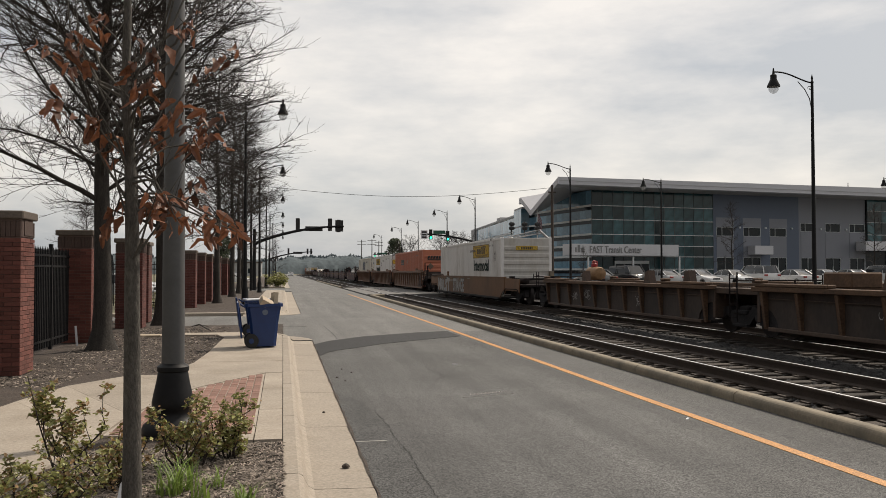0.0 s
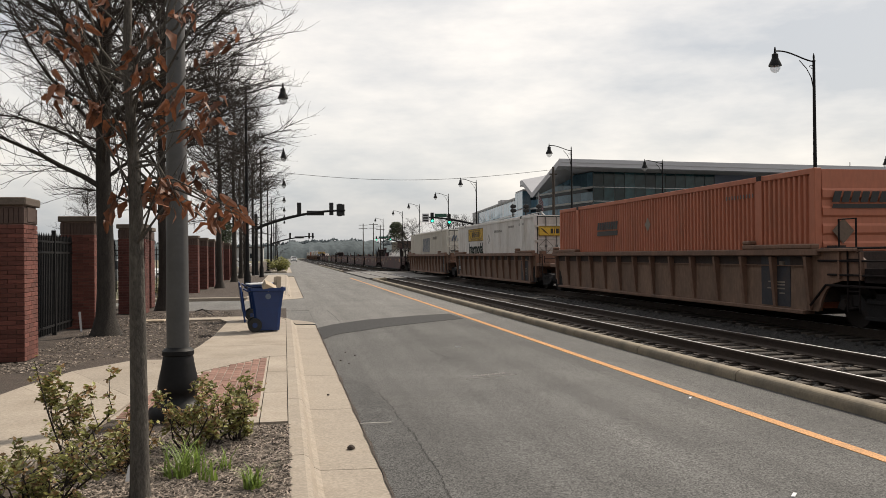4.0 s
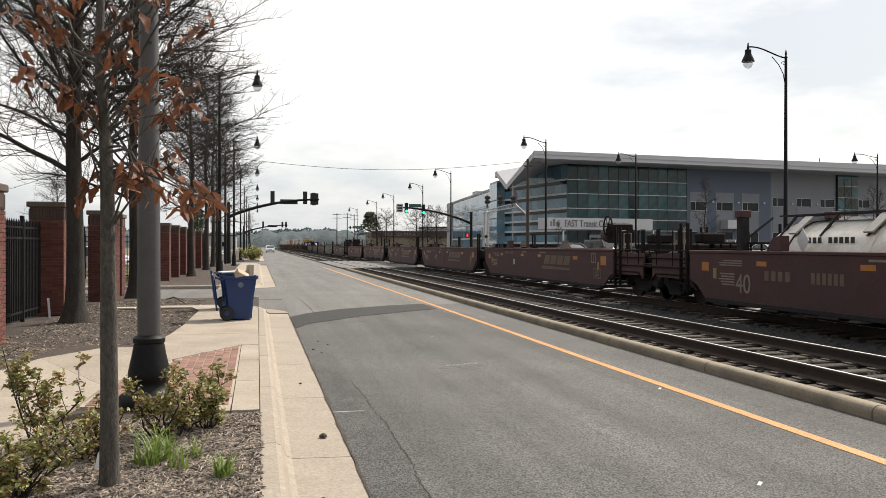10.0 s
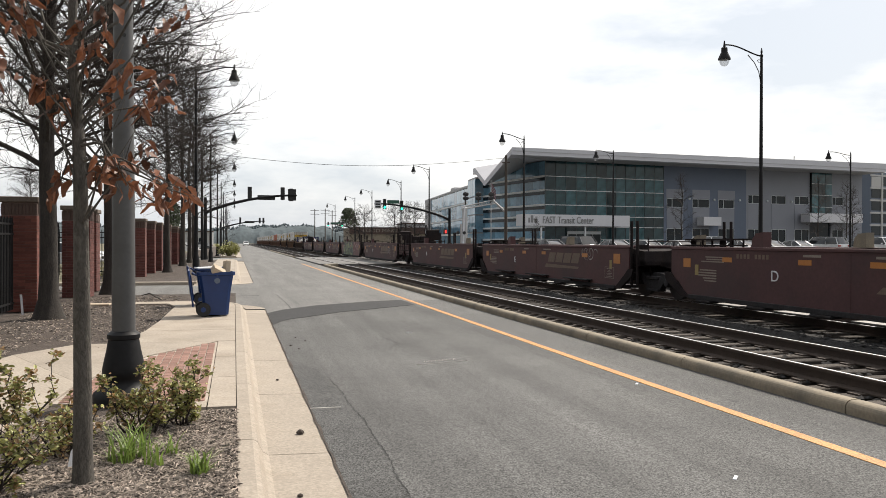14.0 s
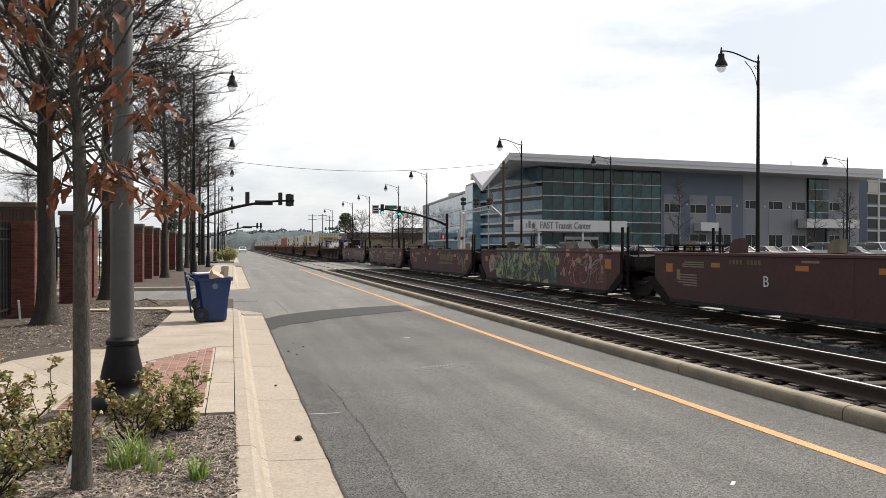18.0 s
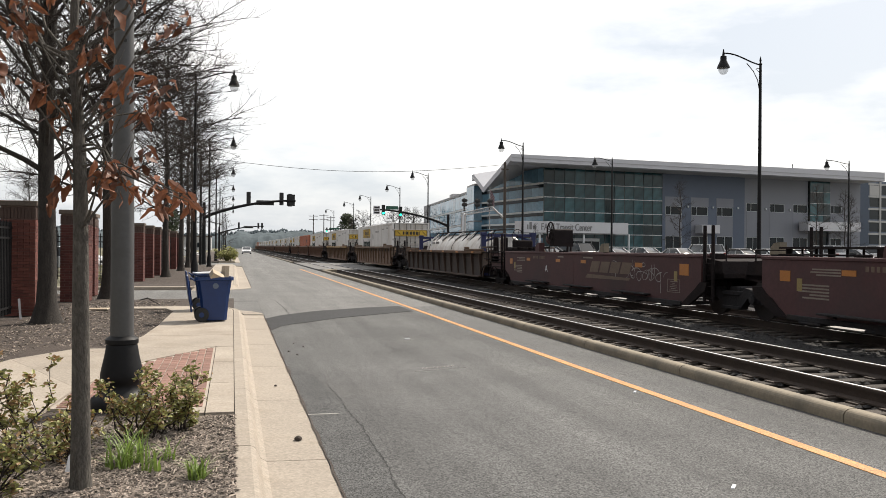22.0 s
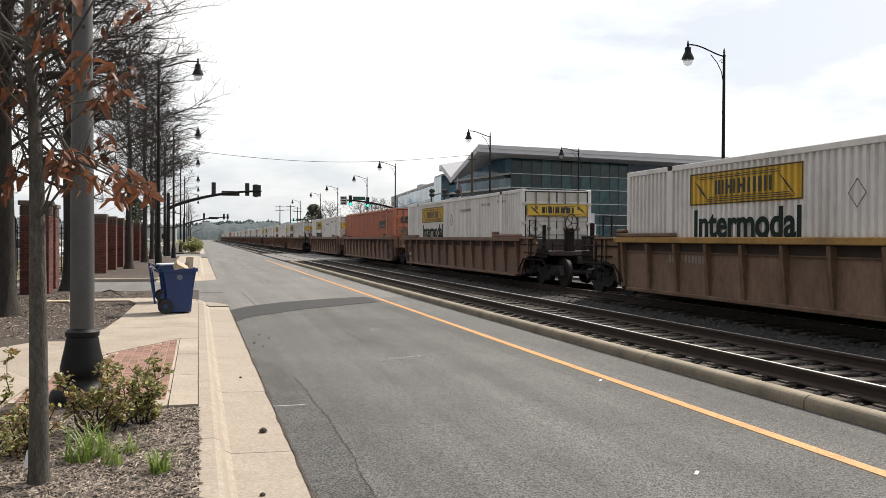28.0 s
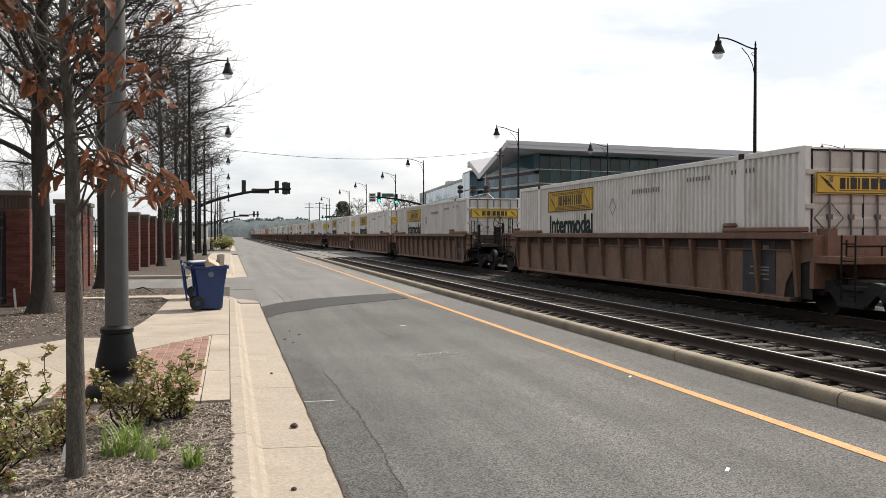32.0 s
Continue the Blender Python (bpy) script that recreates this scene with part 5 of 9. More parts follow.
        marks = [(2.3, 2.45, 1.3, 0.09)]
    else:
        part("side_name", keep("sbars", blue_bars), BLUE_MARK, ob, "faded blue blocks of a slanted company name", at=(out, 9.6, 0))
        part("end_name", keep("sendbars", blue_end_bars), BLUE_MARK, ob, "faded blue blocks of a slanted company name", at=(0, -0.055, 0))
        me = lettering("INTERMODAL", 0.24, DARK_MARK)
        part("lettering", me, DARK_MARK, ob, "black word on the doors", at=(-0.35, -0.05, 1.86))
        part("underline", Shape().prism([(-1.05, 1.42), (1.0, 1.42), (1.0, 1.5), (-1.05, 1.5)], "y", -0.055, -0.05), DARK_MARK, ob)
        marks = [(3.9, 2.3, 1.6, 0.2)]
    s = Shape()
    for y, z, w, h in marks:
        k = 0
        while k * 0.13 < w:
            s.box(out - 0.004, out, y + k * 0.13, y + k * 0.13 + 0.05, z, z + h)
            k += 1
    tagged(part("stencil", s, BAR_STEEL, ob, "small grey bars of a stencilled number"), kind="stuff")
    Train.cars.append((ob, near, FLOOR))
    return ob


def glyph_bars(rows, z0, z1, put):
    """Plain upright and level bars of a lettered name's weight: (start, width, strokes)."""
    for u, w, kind in rows:
        t = min(0.075, w)
        put(u, u + t, z0, z1)
        if kind > 1:
            put(u + w - t, u + w, z0, z1)
        if kind > 2:
            put(u + t, u + w - t, (z0 + z1) / 2 - 0.03, (z0 + z1) / 2 + 0.03)


NAME_ROWS = ((0.95, 0.19, 2), (1.2, 0.06, 1), (1.33, 0.22, 3), (1.6, 0.06, 1), (1.74, 0.25, 3), (2.07, 0.25, 2), (2.4, 0.25, 2), (2.73, 0.2, 1))


def sign_bars():
    s = Shape()
    glyph_bars(NAME_ROWS, 2.16, 2.46, lambda a, b, z0, z1: s.box(-0.004, 0, -b, -a, z0, z1))
    W = PITCH * 20
    for a, b, z0, z1 in ((0.02, W - 0.02, 1.96, 1.985), (0.02, W - 0.02, 2.615, 2.64), (0.02, 0.05, 1.985, 2.615), (W - 0.05, W - 0.02, 1.985, 2.615),
                         (0.3, 3.0, 2.545, 2.56), (0.36, 3.05, 2.505, 2.52), (0.75, 3.3, 2.1, 2.115), (0.7, 3.35, 2.06, 2.075), (0.65, 3.45, 2.02, 2.035)):
        s.box(-0.004, 0, -b, -a, z0, z1)
    # scrolls running down both ends
    for k in range(4):
        for u0, u1 in ((0.22 + 0.07 * k, 0.5 + 0.07 * k), (3.02 + 0.06 * k, 3.3 + 0.06 * k)):
            s.prism([(-u0, 2.48 - 0.05 * k), (-u1, 2.2 - 0.05 * k), (-u1, 2.182 - 0.05 * k), (-u0, 2.462 - 0.05 * k)], "x", -0.004, 0)
    return s.mesh("sign_bars")


def end_sign_bars():
    s = Shape()
    glyph_bars([(u * 0.62 - 1.17, w * 0.62, k) for u, w, k in NAME_ROWS], 2.08, 2.29, lambda a, b, z0, z1: s.box(a, b, -0.004, 0, z0, z1))
    for a, b, z0, z1 in ((-1.1, 1.1, 1.995, 2.01), (-1.1, 1.1, 2.37, 2.385), (-1.1, -1.085, 2.01, 2.37), (1.085, 1.1, 2.01, 2.37), (-0.9, 0.7, 2.32, 2.33), (-0.6, 0.9, 2.045, 2.055)):
        s.box(a, b, -0.004, 0, z0, z1)
    for k in range(4):
        for x0, x1 in ((-1.02 + 0.05 * k, -0.82 + 0.05 * k), (0.74 + 0.05 * k, 0.92 + 0.05 * k)):
            s.prism([(x0, 2.34 - 0.03 * k), (x1, 2.13 - 0.03 * k), (x1, 2.115 - 0.03 * k), (x0, 2.325 - 0.03 * k)], "y", -0.004, 0)
    return s.mesh("end_sign_bars")


def slanted(axis_rows, axis):
    s = Shape()
    for a, z, w, h in axis_rows:
        k = 0.3 * h
        if axis == "x":
            s.prism([(a, z), (a + w, z), (a + w - k, z + h), (a - k, z + h)], "x", -0.004, 0)
        else:
            s.prism([(a, z), (a + w, z), (a + w + k, z + h), (a + k, z + h)], "y", -0.004, 0)
    return s.mesh("slanted_bars")


def orange_bars():
    return slanted([(-0.2 * k, 1.99, 0.165, 0.25) for k in range(9)] + [(-1.62, 1.79, 1.8, 0.15)], "x")


def orange_end_bars():
    return slanted([(-0.95 + 0.215 * k, 2.2, 0.165, 0.22) for k in range(9)] + [(-0.95, 2.08, 1.9, 0.08)], "y")


def blue_bars():
    return slanted([(-0.66 * k + d, 1.5, 0.17, 0.95) for k in range(5) for d in (0.0, 0.31)] + [(-0.66 * k + 0.17, z, 0.14, 0.2) for k, z in ((0, 1.5), (0, 2.2), (2, 1.9), (3, 2.25), (4, 2.25))] + [(-2.75, 1.42, 3.2, 0.05)], "x")


def blue_end_bars():
    return slanted([(-1.0 + 0.4 * k + d, 2.12, 0.1, 0.36) for k in range(5) for d in (0.0, 0.18)], "y")


GALV_DULL = material("dull_galvanised_plate", (0.33, 0.32, 0.31), 0.6, 0.2, vary=0.2)
TAN_TANK = material("tan_reservoir_paint", (0.26, 0.15, 0.07), 0.7, vary=0.3, scale=4, dirt=(0.08, 0.05, 0.03), dirt_amount=0.4, dirt_scale=4)
FRAME_RUST = material("orange_rust_frame", (0.105, 0.059, 0.034), 0.85, vary=0.4, scale=2, fine=18, bump=0.3, dirt=(0.05, 0.03, 0.022), dirt_amount=0.5, dirt_scale=1.2)
RED_NAME = material("red_name_paint", (0.3, 0.03, 0.03), 0.6, vary=0.2, bump=0)


def tank_container(near, length, frame_mat, label, post=2.2, drop=0.0, cap_mat=None, names=True):
    """A long tank in a steel frame, lying in a well."""
    ob = thing("tank_container", label, "tank container", group="containers on the train")
    r, zc = 1.0, 0.9
    prof = [(0.05, 0.25), (0.55, 0.3), (0.86, 0.45), (r, 0.85), (r, length - 0.85), (0.86, length - 0.45), (0.55, length - 0.3), (0.05, length - 0.25)]
    part("tank", Shape().lathe(prof, 36, (0, 0, zc), axis="y"), TANK_WHITE, ob, "white insulated tank jacket", smooth=True)
    for k in range(5):
        y = 1.4 + (length - 2.8) * k / 4
        part("band", Shape().lathe([(r + 0.002, y - 0.03), (r + 0.014, y - 0.02), (r + 0.014, y + 0.02), (r + 0.002, y + 0.03)], 36, (0, 0, zc), axis="y"), CAR_BLACK if k in (0, 2, 4) else TANK_WHITE, ob)
    top = Shape().box(-0.35, 0.35, 0.3, length - 0.3, zc + r + 0.12, zc + r + 0.15)
    part("walkway", top, CAR_BLACK, ob, "dark grating walkway on top")
    for k in range(9):
        y = 0.9 + (length - 1.8) * k / 8
        part("bracket", keep("tbr", lambda: Shape().prism([(-0.78, zc + 0.66), (-0.36, zc + 1.12), (-0.3, zc + 1.12), (-0.7, zc + 0.66)], "y", -0.02, 0.02).mesh("bracket")), CAR_BLACK, ob, at=(0, y, 0))
    for k in range(5):
        y = 1.3 + (length - 2.6) * k / 4
        part("side_plate", keep("tsp", lambda: Shape().prism([(-0.8, zc + 0.74), (-0.38, zc + 1.1), (-0.36, zc + 1.08), (-0.78, zc + 0.71)], "y", -0.13, 0.13).mesh("side_plate")), GALV_DULL, ob, "tilted grey gusset plate", at=(0, y + (0.15 if k % 2 else -0.1), 0))
    for y in (0.12, length - 0.12):
        s = Shape()
        for x in (-1.15, 1.15):
            s.box(x - 0.1, x + 0.1, y - 0.1, y + 0.1, 0, post, 0.01)
            part("corner_casting", Shape().box(x - 0.13, x + 0.13, y - 0.13, y + 0.13, post + 0.002, post + 0.16, 0.01), cap_mat or frame_mat, ob)
        s.box(-1.15, 1.15, y - 0.06, y + 0.06, 0, 0.14)
        if not cap_mat:
            s.box(-1.15, 1.15, y - 0.06, y + 0.06, post - 0.04, post + 0.08)
        for sx in (-1, 1):
            s.tube([(sx * 1.1, y, 1.5), (sx * 0.4, y, post)], 0.03 if cap_mat else 0.05, 6).tube([(sx * 1.1, y, 0.9), (sx * 0.4, y, 0.1)], 0.05, 6)
        part("end_frame", s, frame_mat, ob, "painted steel end frame")
    part("placard", Shape().prism([(-0.2, 1.5), (0.0, 1.25), (0.2, 1.5), (0.0, 1.75)], "x", -1.14, -1.125), PALE, ob, "hazard placard", at=pose(0.17, length - 2.0, -0.02))
    if names:
        side_bars(ob, [(length * 0.62 - 0.3 * k, 1.34, 0.24, 0.12, 0) for k in range(8)], RED_NAME, x=-0.93, label="small red name bars")
    else:
        side_bars(ob, [(length - 2.0 - 0.16 * k, 1.42, 0.11, 0.12, 0) for k in range(10) if k != 4], DARK_MARK, x=-0.885, label="small dark bars of a stencilled number")
    Train.cars.append((ob, near, FLOOR - drop))
    return ob


def air_gear(car, y, lift=0.0, paint=None, wheel=True):
    """Brake cylinder and bent pipes that stand above a car's end."""
    part("air_reservoir", Shape().lathe([(0.02, -0.6), (0.22, -0.52), (0.25, -0.4), (0.25, 0.4), (0.22, 0.52), (0.02, 0.6)], 16, (-0.3, y, 1.86 + lift), axis="y"), paint or WELL_RED, car, "tan cylindrical air reservoir" if paint else "dark cylindrical air reservoir", smooth=True)
    if not wheel:
        part("valve", Shape().lathe([(0.02, 0), (0.12, 0.02), (0.12, 0.12), (0.06, 0.16), (0.06, 0.24), (0.02, 0.26)], 10, (-0.3, y + 0.1, 2.1 + lift)).tube([(-0.3, y - 0.2, 2.15 + lift), (-0.3, y - 0.2, 2.3 + lift), (-0.3, y + 0.3, 2.3 + lift)], 0.03, 6), RED_NAME, car, "dark red valve")
        return
    s = Shape()
    s.prism([(y - 1.6, 1.58 + lift), (y - 1.2, 1.58 + lift), (y - 1.05, 2.0 + lift), (y - 1.3, 2.2 + lift), (y - 1.55, 2.15 + lift)], "x", -1.0, -0.3)
    part("brake_valve", s, END_GRIME, car, "rusty brake valve housing")
    ring = [(-1.05, y - 1.35 + 0.33 * math.cos(a), 2.1 + lift + 0.33 * math.sin(a)) for a in (2 * math.pi * k / 18 for k in range(19))]
    wh = Shape().tube(ring, 0.026, 6)
    for k in range(6):
        wh.tube([(-1.05, y - 1.35, 2.1 + lift), ring[3 * k]], 0.016, 5)
    tagged(part("hand_wheel", wh, END_GRIME, car, "spoked brake handwheel"), kind="stuff")


def spray_paint(car, L, y0, y1, seed, palette, count, width=0.05, z0=0.35, z1=1.42, x=-1.413, size=1.0, arc=(2.0, 5.6), step=0.0012):
    """Loops and blobs of spray paint on the near side, each stroke a thin film."""
    rnd = random.Random(seed)
    for m, (mat, lab) in enumerate(palette):
        s = Shape()
        for _ in range(count):
            cy, cz = rnd.uniform(y0 + 0.2, y1 - 0.2), rnd.uniform(z0 + 0.15, z1 - 0.15)
            ry, rz = size * rnd.uniform(0.12, 0.5), size * rnd.uniform(0.12, 0.42)
            a0, a1, tilt = rnd.uniform(0, 6.28), rnd.uniform(*arc), rnd.uniform(-0.8, 0.8)
            pts = []
            for k in range(13):
                a = a0 + a1 * k / 12
                u, w = ry * math.cos(a) * (1 + 0.3 * k / 12), rz * math.sin(a)
                pts.append((cy + u * math.cos(tilt) - w * math.sin(tilt), min(z1, max(z0, cz + u * math.sin(tilt) + w * math.cos(tilt)))))
            wd = width * rnd.uniform(0.6, 1.8)
            v = []
            xx = x - step * (m * 3 + rnd.random() * 2)
            for k, (py, pz) in enumerate(pts):
                t = wd * math.sin(math.pi * (k + 0.6) / 13.2)
                qy, qz = pts[min(k + 1, 12)][0] - pts[max(k - 1, 0)][0], pts[min(k + 1, 12)][1] - pts[max(k - 1, 0)][1]
                l = math.hypot(qy, qz) or 1
                v += [(xx, py - qz / l * t, min(z1, max(z0, pz + qy / l * t))), (xx, py + qz / l * t, min(z1, max(z0, pz - qy / l * t)))]
            s.add(v, [(2 * k, 2 * k + 1, 2 * k + 3, 2 * k + 2) for k in range(12)])
        tagged(part("spray_paint", s, mat, car, lab), kind="stuff")


def ribbon(s, pts, width, x):
    """A flat stroke of paint along points (y, z)."""
    v = []
    for k, (y, z) in enumerate(pts):
        (ya, za), (yb, zb) = pts[max(k - 1, 0)], pts[min(k + 1, len(pts) - 1)]
        l = math.hypot(yb - ya, zb - za) or 1
        t = width * (0.7 + 0.3 * math.sin(0.9 * k))
        v += [(x, y - (zb - za) / l * t, z + (yb - ya) / l * t), (x, y + (zb - za) / l * t, z - (yb - ya) / l * t)]
    s.add(v, [(2 * k, 2 * k + 1, 2 * k + 3, 2 * k + 2) for k in range(len(pts) - 1)])


def scrawl(car, y_far, z, width, height, loops, drop=0.0, x=-1.4135, thick=0.011):
    """A running hand-sprayed scrawl: a looping line that falls as it goes, a ring and some strokes across it."""
    s = Shape()
    n = loops * 16
    line = []
    for k in range(n + 1):
        u = k / n
        a = 2 * math.pi * loops * u
        tall = height * (0.27 + 0.1 * math.sin(0.77 * a + 1) + 0.06 * math.sin(0.31 * a))
        line.append((y_far - width * u - width / loops * 0.62 * math.sin(a), z + height * 0.45 - drop * u + tall * math.cos(a)))
    ribbon(s, line, thick, x)
    ribbon(s, [(y_far - width * 0.45 + 0.1 * math.cos(a), z + height * 0.95 - 0.4 * drop + 0.05 * math.sin(a)) for a in (0.52 * k for k in range(13))], thick, x - 0.001)
    for u, lo, hi in ((0.1, 0.55, 1.15), (0.17, 0.6, 1.1), (0.7, 0.3, 1.0), (0.78, 0.35, 1.05), (0.97, -0.35, 0.7)):
        ribbon(s, [(y_far - width * u, z + height * hi - drop * u), (y_far - width * u - 0.02, z + height * (lo + hi) / 2 - drop * u), (y_far - width * u, z + height * lo - drop * u)], thick, x - 0.002)
    tagged(part("spray_tag", s, SPRAY["white"], car, "white hand-sprayed scrawl"), kind="stuff")


SPRAY = {
    "green": material("green_spray", (0.15, 0.19, 0.075), 0.6, vary=0.4, scale=3, fine=9, bump=0),
    "lime": material("pale_green_spray", (0.3, 0.34, 0.17), 0.6, vary=0.3, scale=3, fine=9, bump=0),
    "dark": material("dark_teal_spray", (0.045, 0.058, 0.056), 0.6, vary=0.4, scale=3, fine=9, bump=0),
    "teal": material("grey_teal_spray", (0.16, 0.21, 0.2), 0.6, vary=0.4, scale=3, fine=9, bump=0),
    "red": material("dark_red_spray", (0.1, 0.026, 0.028), 0.6, vary=0.4, scale=3, fine=9, bump=0),
    "maroon": material("deep_red_spray", (0.17, 0.018, 0.024), 0.6, vary=0.3, bump=0),
    "black": material("black_spray", (0.014, 0.016, 0.016), 0.6, vary=0.3, bump=0),
    "white": material("white_spray", (0.3, 0.285, 0.275), 0.6, vary=0.2, bump=0),
    "pink": material("pink_spray", (0.4, 0.25, 0.24), 0.6, vary=0.3, bump=0),
    "silver": material("silver_spray", (0.235, 0.23, 0.225), 0.5, vary=0.15, bump=0),
}


def silver_word(car, y_far, width, z):
    """A bubble-lettered silver word with a black outline."""
    for bold, mat, x, lab in ((0.09, SPRAY["black"], -1.413, "black outline of a sprayed word"), (0.042, SPRAY["silver"], -1.4185, "silver sprayed word")):
        me = lettering("STRANGE", 1.36, mat, 0.002, bold)
        w0, w1 = wide(me)
        part("spray_word", me, mat, car, lab, at=pose(x, y_far, z, 0, 0, -90) @ Matrix.Diagonal((width / (w1 - w0), 1, 1, 1)))


def silver_shapes(car, y_far, z):
    """Five fat slanted shapes sprayed silver with black outlines."""
    shapes = (((0, 0), (0.25, 0), (0.3, 0.5), (0.5, 0.15), (0.66, 0.5), (0.72, 0), (1.0, 0), (1.02, 0.95), (0.75, 1.02), (0.52, 0.6), (0.3, 1.05), (0.02, 1.0)),
              ((1.1, 0.9), (1.12, 0.15), (1.35, -0.08), (1.72, 0.0), (1.78, 0.85), (1.52, 0.88), (1.5, 0.3), (1.38, 0.3), (1.36, 0.92)),
              ((1.86, 0.9), (1.9, -0.1), (2.45, -0.12), (2.48, 0.18), (2.16, 0.2), (2.12, 0.9)),
              ((2.55, -0.1), (3.0, -0.15), (3.1, 0.35), (2.85, 0.55), (3.12, 0.7), (3.1, 0.95), (2.6, 0.95), (2.5, 0.55), (2.75, 0.35), (2.52, 0.2)),
              ((3.0, 1.12), (3.98, 1.05), (3.95, 0.75), (3.66, 0.75), (3.8, -0.15), (3.42, -0.1), (3.38, 0.72), (3.1, 0.76)))
    for pts in shapes:
        cx, cz = sum(p[0] for p in pts) / len(pts), sum(p[1] for p in pts) / len(pts)
        grow = lambda f: [(y_far - (cx + (u - cx) * f), z + (cz + (w - cz) * f)) for u, w in pts]
        part("spray_outline", Shape().prism(grow(1.16), "x", -1.414, -1.4105), SPRAY["black"], car, "black sprayed outline")
        part("spray_shape", Shape().prism(grow(1.0), "x", -1.4165, -1.4142), SPRAY["silver"], car, "silver sprayed shape")


def far_notice(car, L):
    """The dark stencil panel with the number at a ribbed well's far end."""
    part("notice_panel", Shape().box(-1.347, -1.3352, L - 1.5, L - 0.74, 0.55, 1.4), NOTICE, car, "dark blue stencil panel")
    side_letters(car, "1251", 0.25, L - 0.76, 0.64, PALE, x=-1.352, label="pale stencilled number")


def build_train():
    # empty ribbed wells at the head of the view
    for s0, s1, lab in ((1.2, 17.4, "empty grimy brown ribbed well car"), (19.4, 32.9, "empty grimy brown ribbed well car with handwheel stand")):
        car, L = ribbed_well(s0, s1, WELL_DARK, lab, near_end=0.9, far_end=0.9 if s1 < 20 else 2.6, near_truck=True, far_truck=s1 > 20, dark_panel=False, top=1.18)
        if s1 > 20:
            air_gear(car, L - 2.7, -0.42, TAN_TANK, False)
        else:
            part("tool_box", Shape().box(-0.9, -0.2, L - 2.6, L - 1.7, 1.18, 1.5, 0.03), FRAME_RUST, car, "rusty box on the deck")
            part("tool_box", Shape().box(-1.1, -0.8, L - 4.6, L - 4.2, 1.18, 1.58, 0.03), FRAME_RUST, car, "rusty box on the deck")
        for o in car.children:
            if o.name.split(".")[0] in ("top_chord", "rib", "corner_guide") and o.data.materials[0] == WELL_DARK:
                o.data = REPAINTED.setdefault((o.data.name, "rust"), o.data.copy())
                o.data.materials[0] = FRAME_RUST
        for y in (L * 0.3, L * 0.62, L * 0.72):
            spray_paint(car, L, y, y + 0.9, 60 + int(y), ((SPRAY["white"], "pale scrawled tag"),), 7, 0.008, 0.45, 0.9, x=-1.337, size=0.4)
        for y in (1.5, 4.0, L - 4.2):
            part("pedestal", keep("ped2", lambda: Shape().prism([(-0.22, 1.17), (0.22, 1.17), (0.14, 1.5), (-0.1, 1.55)], "x", -0.1, 0.1).mesh("pedestal")), WELL_DARK, car, at=(-1.2, y, 0))
    # smooth tan well with the first white container
    car, L = smooth_well(39.4, 57.4, WELL_TAN, "rust-brown smooth-sided well car with silver spray paint", 2.6, 2.4, wheel=True, logo=False, seed=3)
    bare = ("ladder", "guard_rail", "stanchion", "hand_rail", "grab_iron", "step_ladder", "reflector", "card_holder", "notice_frame", "data_plate", "machinery", "brake_wheel", "brake_housing", "pipe")
    for o in [c for c in car.children if c.name.split(".")[0] in bare]:
        bpy.data.objects.remove(o)
    silver_word(car, 12.3, 3.15, 0.4)
    silver_shapes(car, 17.4, 0.34)
    side_bars(car, [(13.3 - 0.17 * k, 1.12, 0.11, 0.17, 0) for k in range(6)], PALE_MARK, x=-1.4105, label="pale bars of a stencilled number")
    for sx in (-1, 1):
        part("end_plate", Shape().prism([(L - 1.9, 1.58), (L + 1.35, 1.58), (L + 1.5, 1.66), (L + 1.2, 1.72), (L - 1.6, 1.72)], "x", *sorted((sx * 1.2, sx * 1.5))), WELL_DARK, car, "dark raised corner guide")
    squat(car, by=0.76)
    container(40.35, BOX_WHITE, "white corrugated 53-foot container with yellow sign, plain end leading", False)
    def loaded(con, paint, style, lab, **k):
        ends = dict(near_end=0.85, far_end=0.85, near_truck=True, far_truck=False)
        ends.update(k)
        car, L = ribbed_well(con - 0.25, con + BOX_L + 0.3, **ends)
        if style == "yellow":
            far_notice(car, L)
        container(con, paint, lab, True, style)
    W = "white corrugated 53-foot container with yellow sign, in a well car"
    C = "cream corrugated 53-foot container with faded blue slanted name"
    O = "orange corrugated 53-foot container with black slanted name"
    ribbed_well(63.8, 80.6, near_end=2.4, far_end=0.85, near_truck=True, far_truck=False)
    container(64.05, BOX_ORANGE, "orange corrugated 53-foot container, plain end leading", False, "orange")
    loaded(83.65, BOX_WHITE, "yellow", W)
    loaded(103.55, BOX_CREAM, "blue", C, far_end=2.0, far_truck=True)
    # red smooth well with a white tank
    car, L = smooth_well(125.4, 141.5, None, "oxide-red well car carrying a long white tank", 2.4, 2.2, logo=False, seed=4)
    side_letters(car, "40", 0.6, 14.05, 0.46, PALE_MARK, x=-1.4155, label="pale stencilled unit number")
    side_bars(car, [(12.8 - 0.24 * k, 0.77, 0.15, 0.2, 0) for k in range(4)] + [(11.3 - 0.165 * k, 0.76, 0.11, 0.22, 0) for k in range(6)], TAN_MARK, x=-1.4105, label="faded pale bars of a stencilled number")
    tank_container(127.0, 12.7, CAR_BLACK, "white tank container in a dark frame in a well car", 2.0, 0.17, WELL_RED, False)
    # two empty five-unit sets
    letters = "BCDEA"
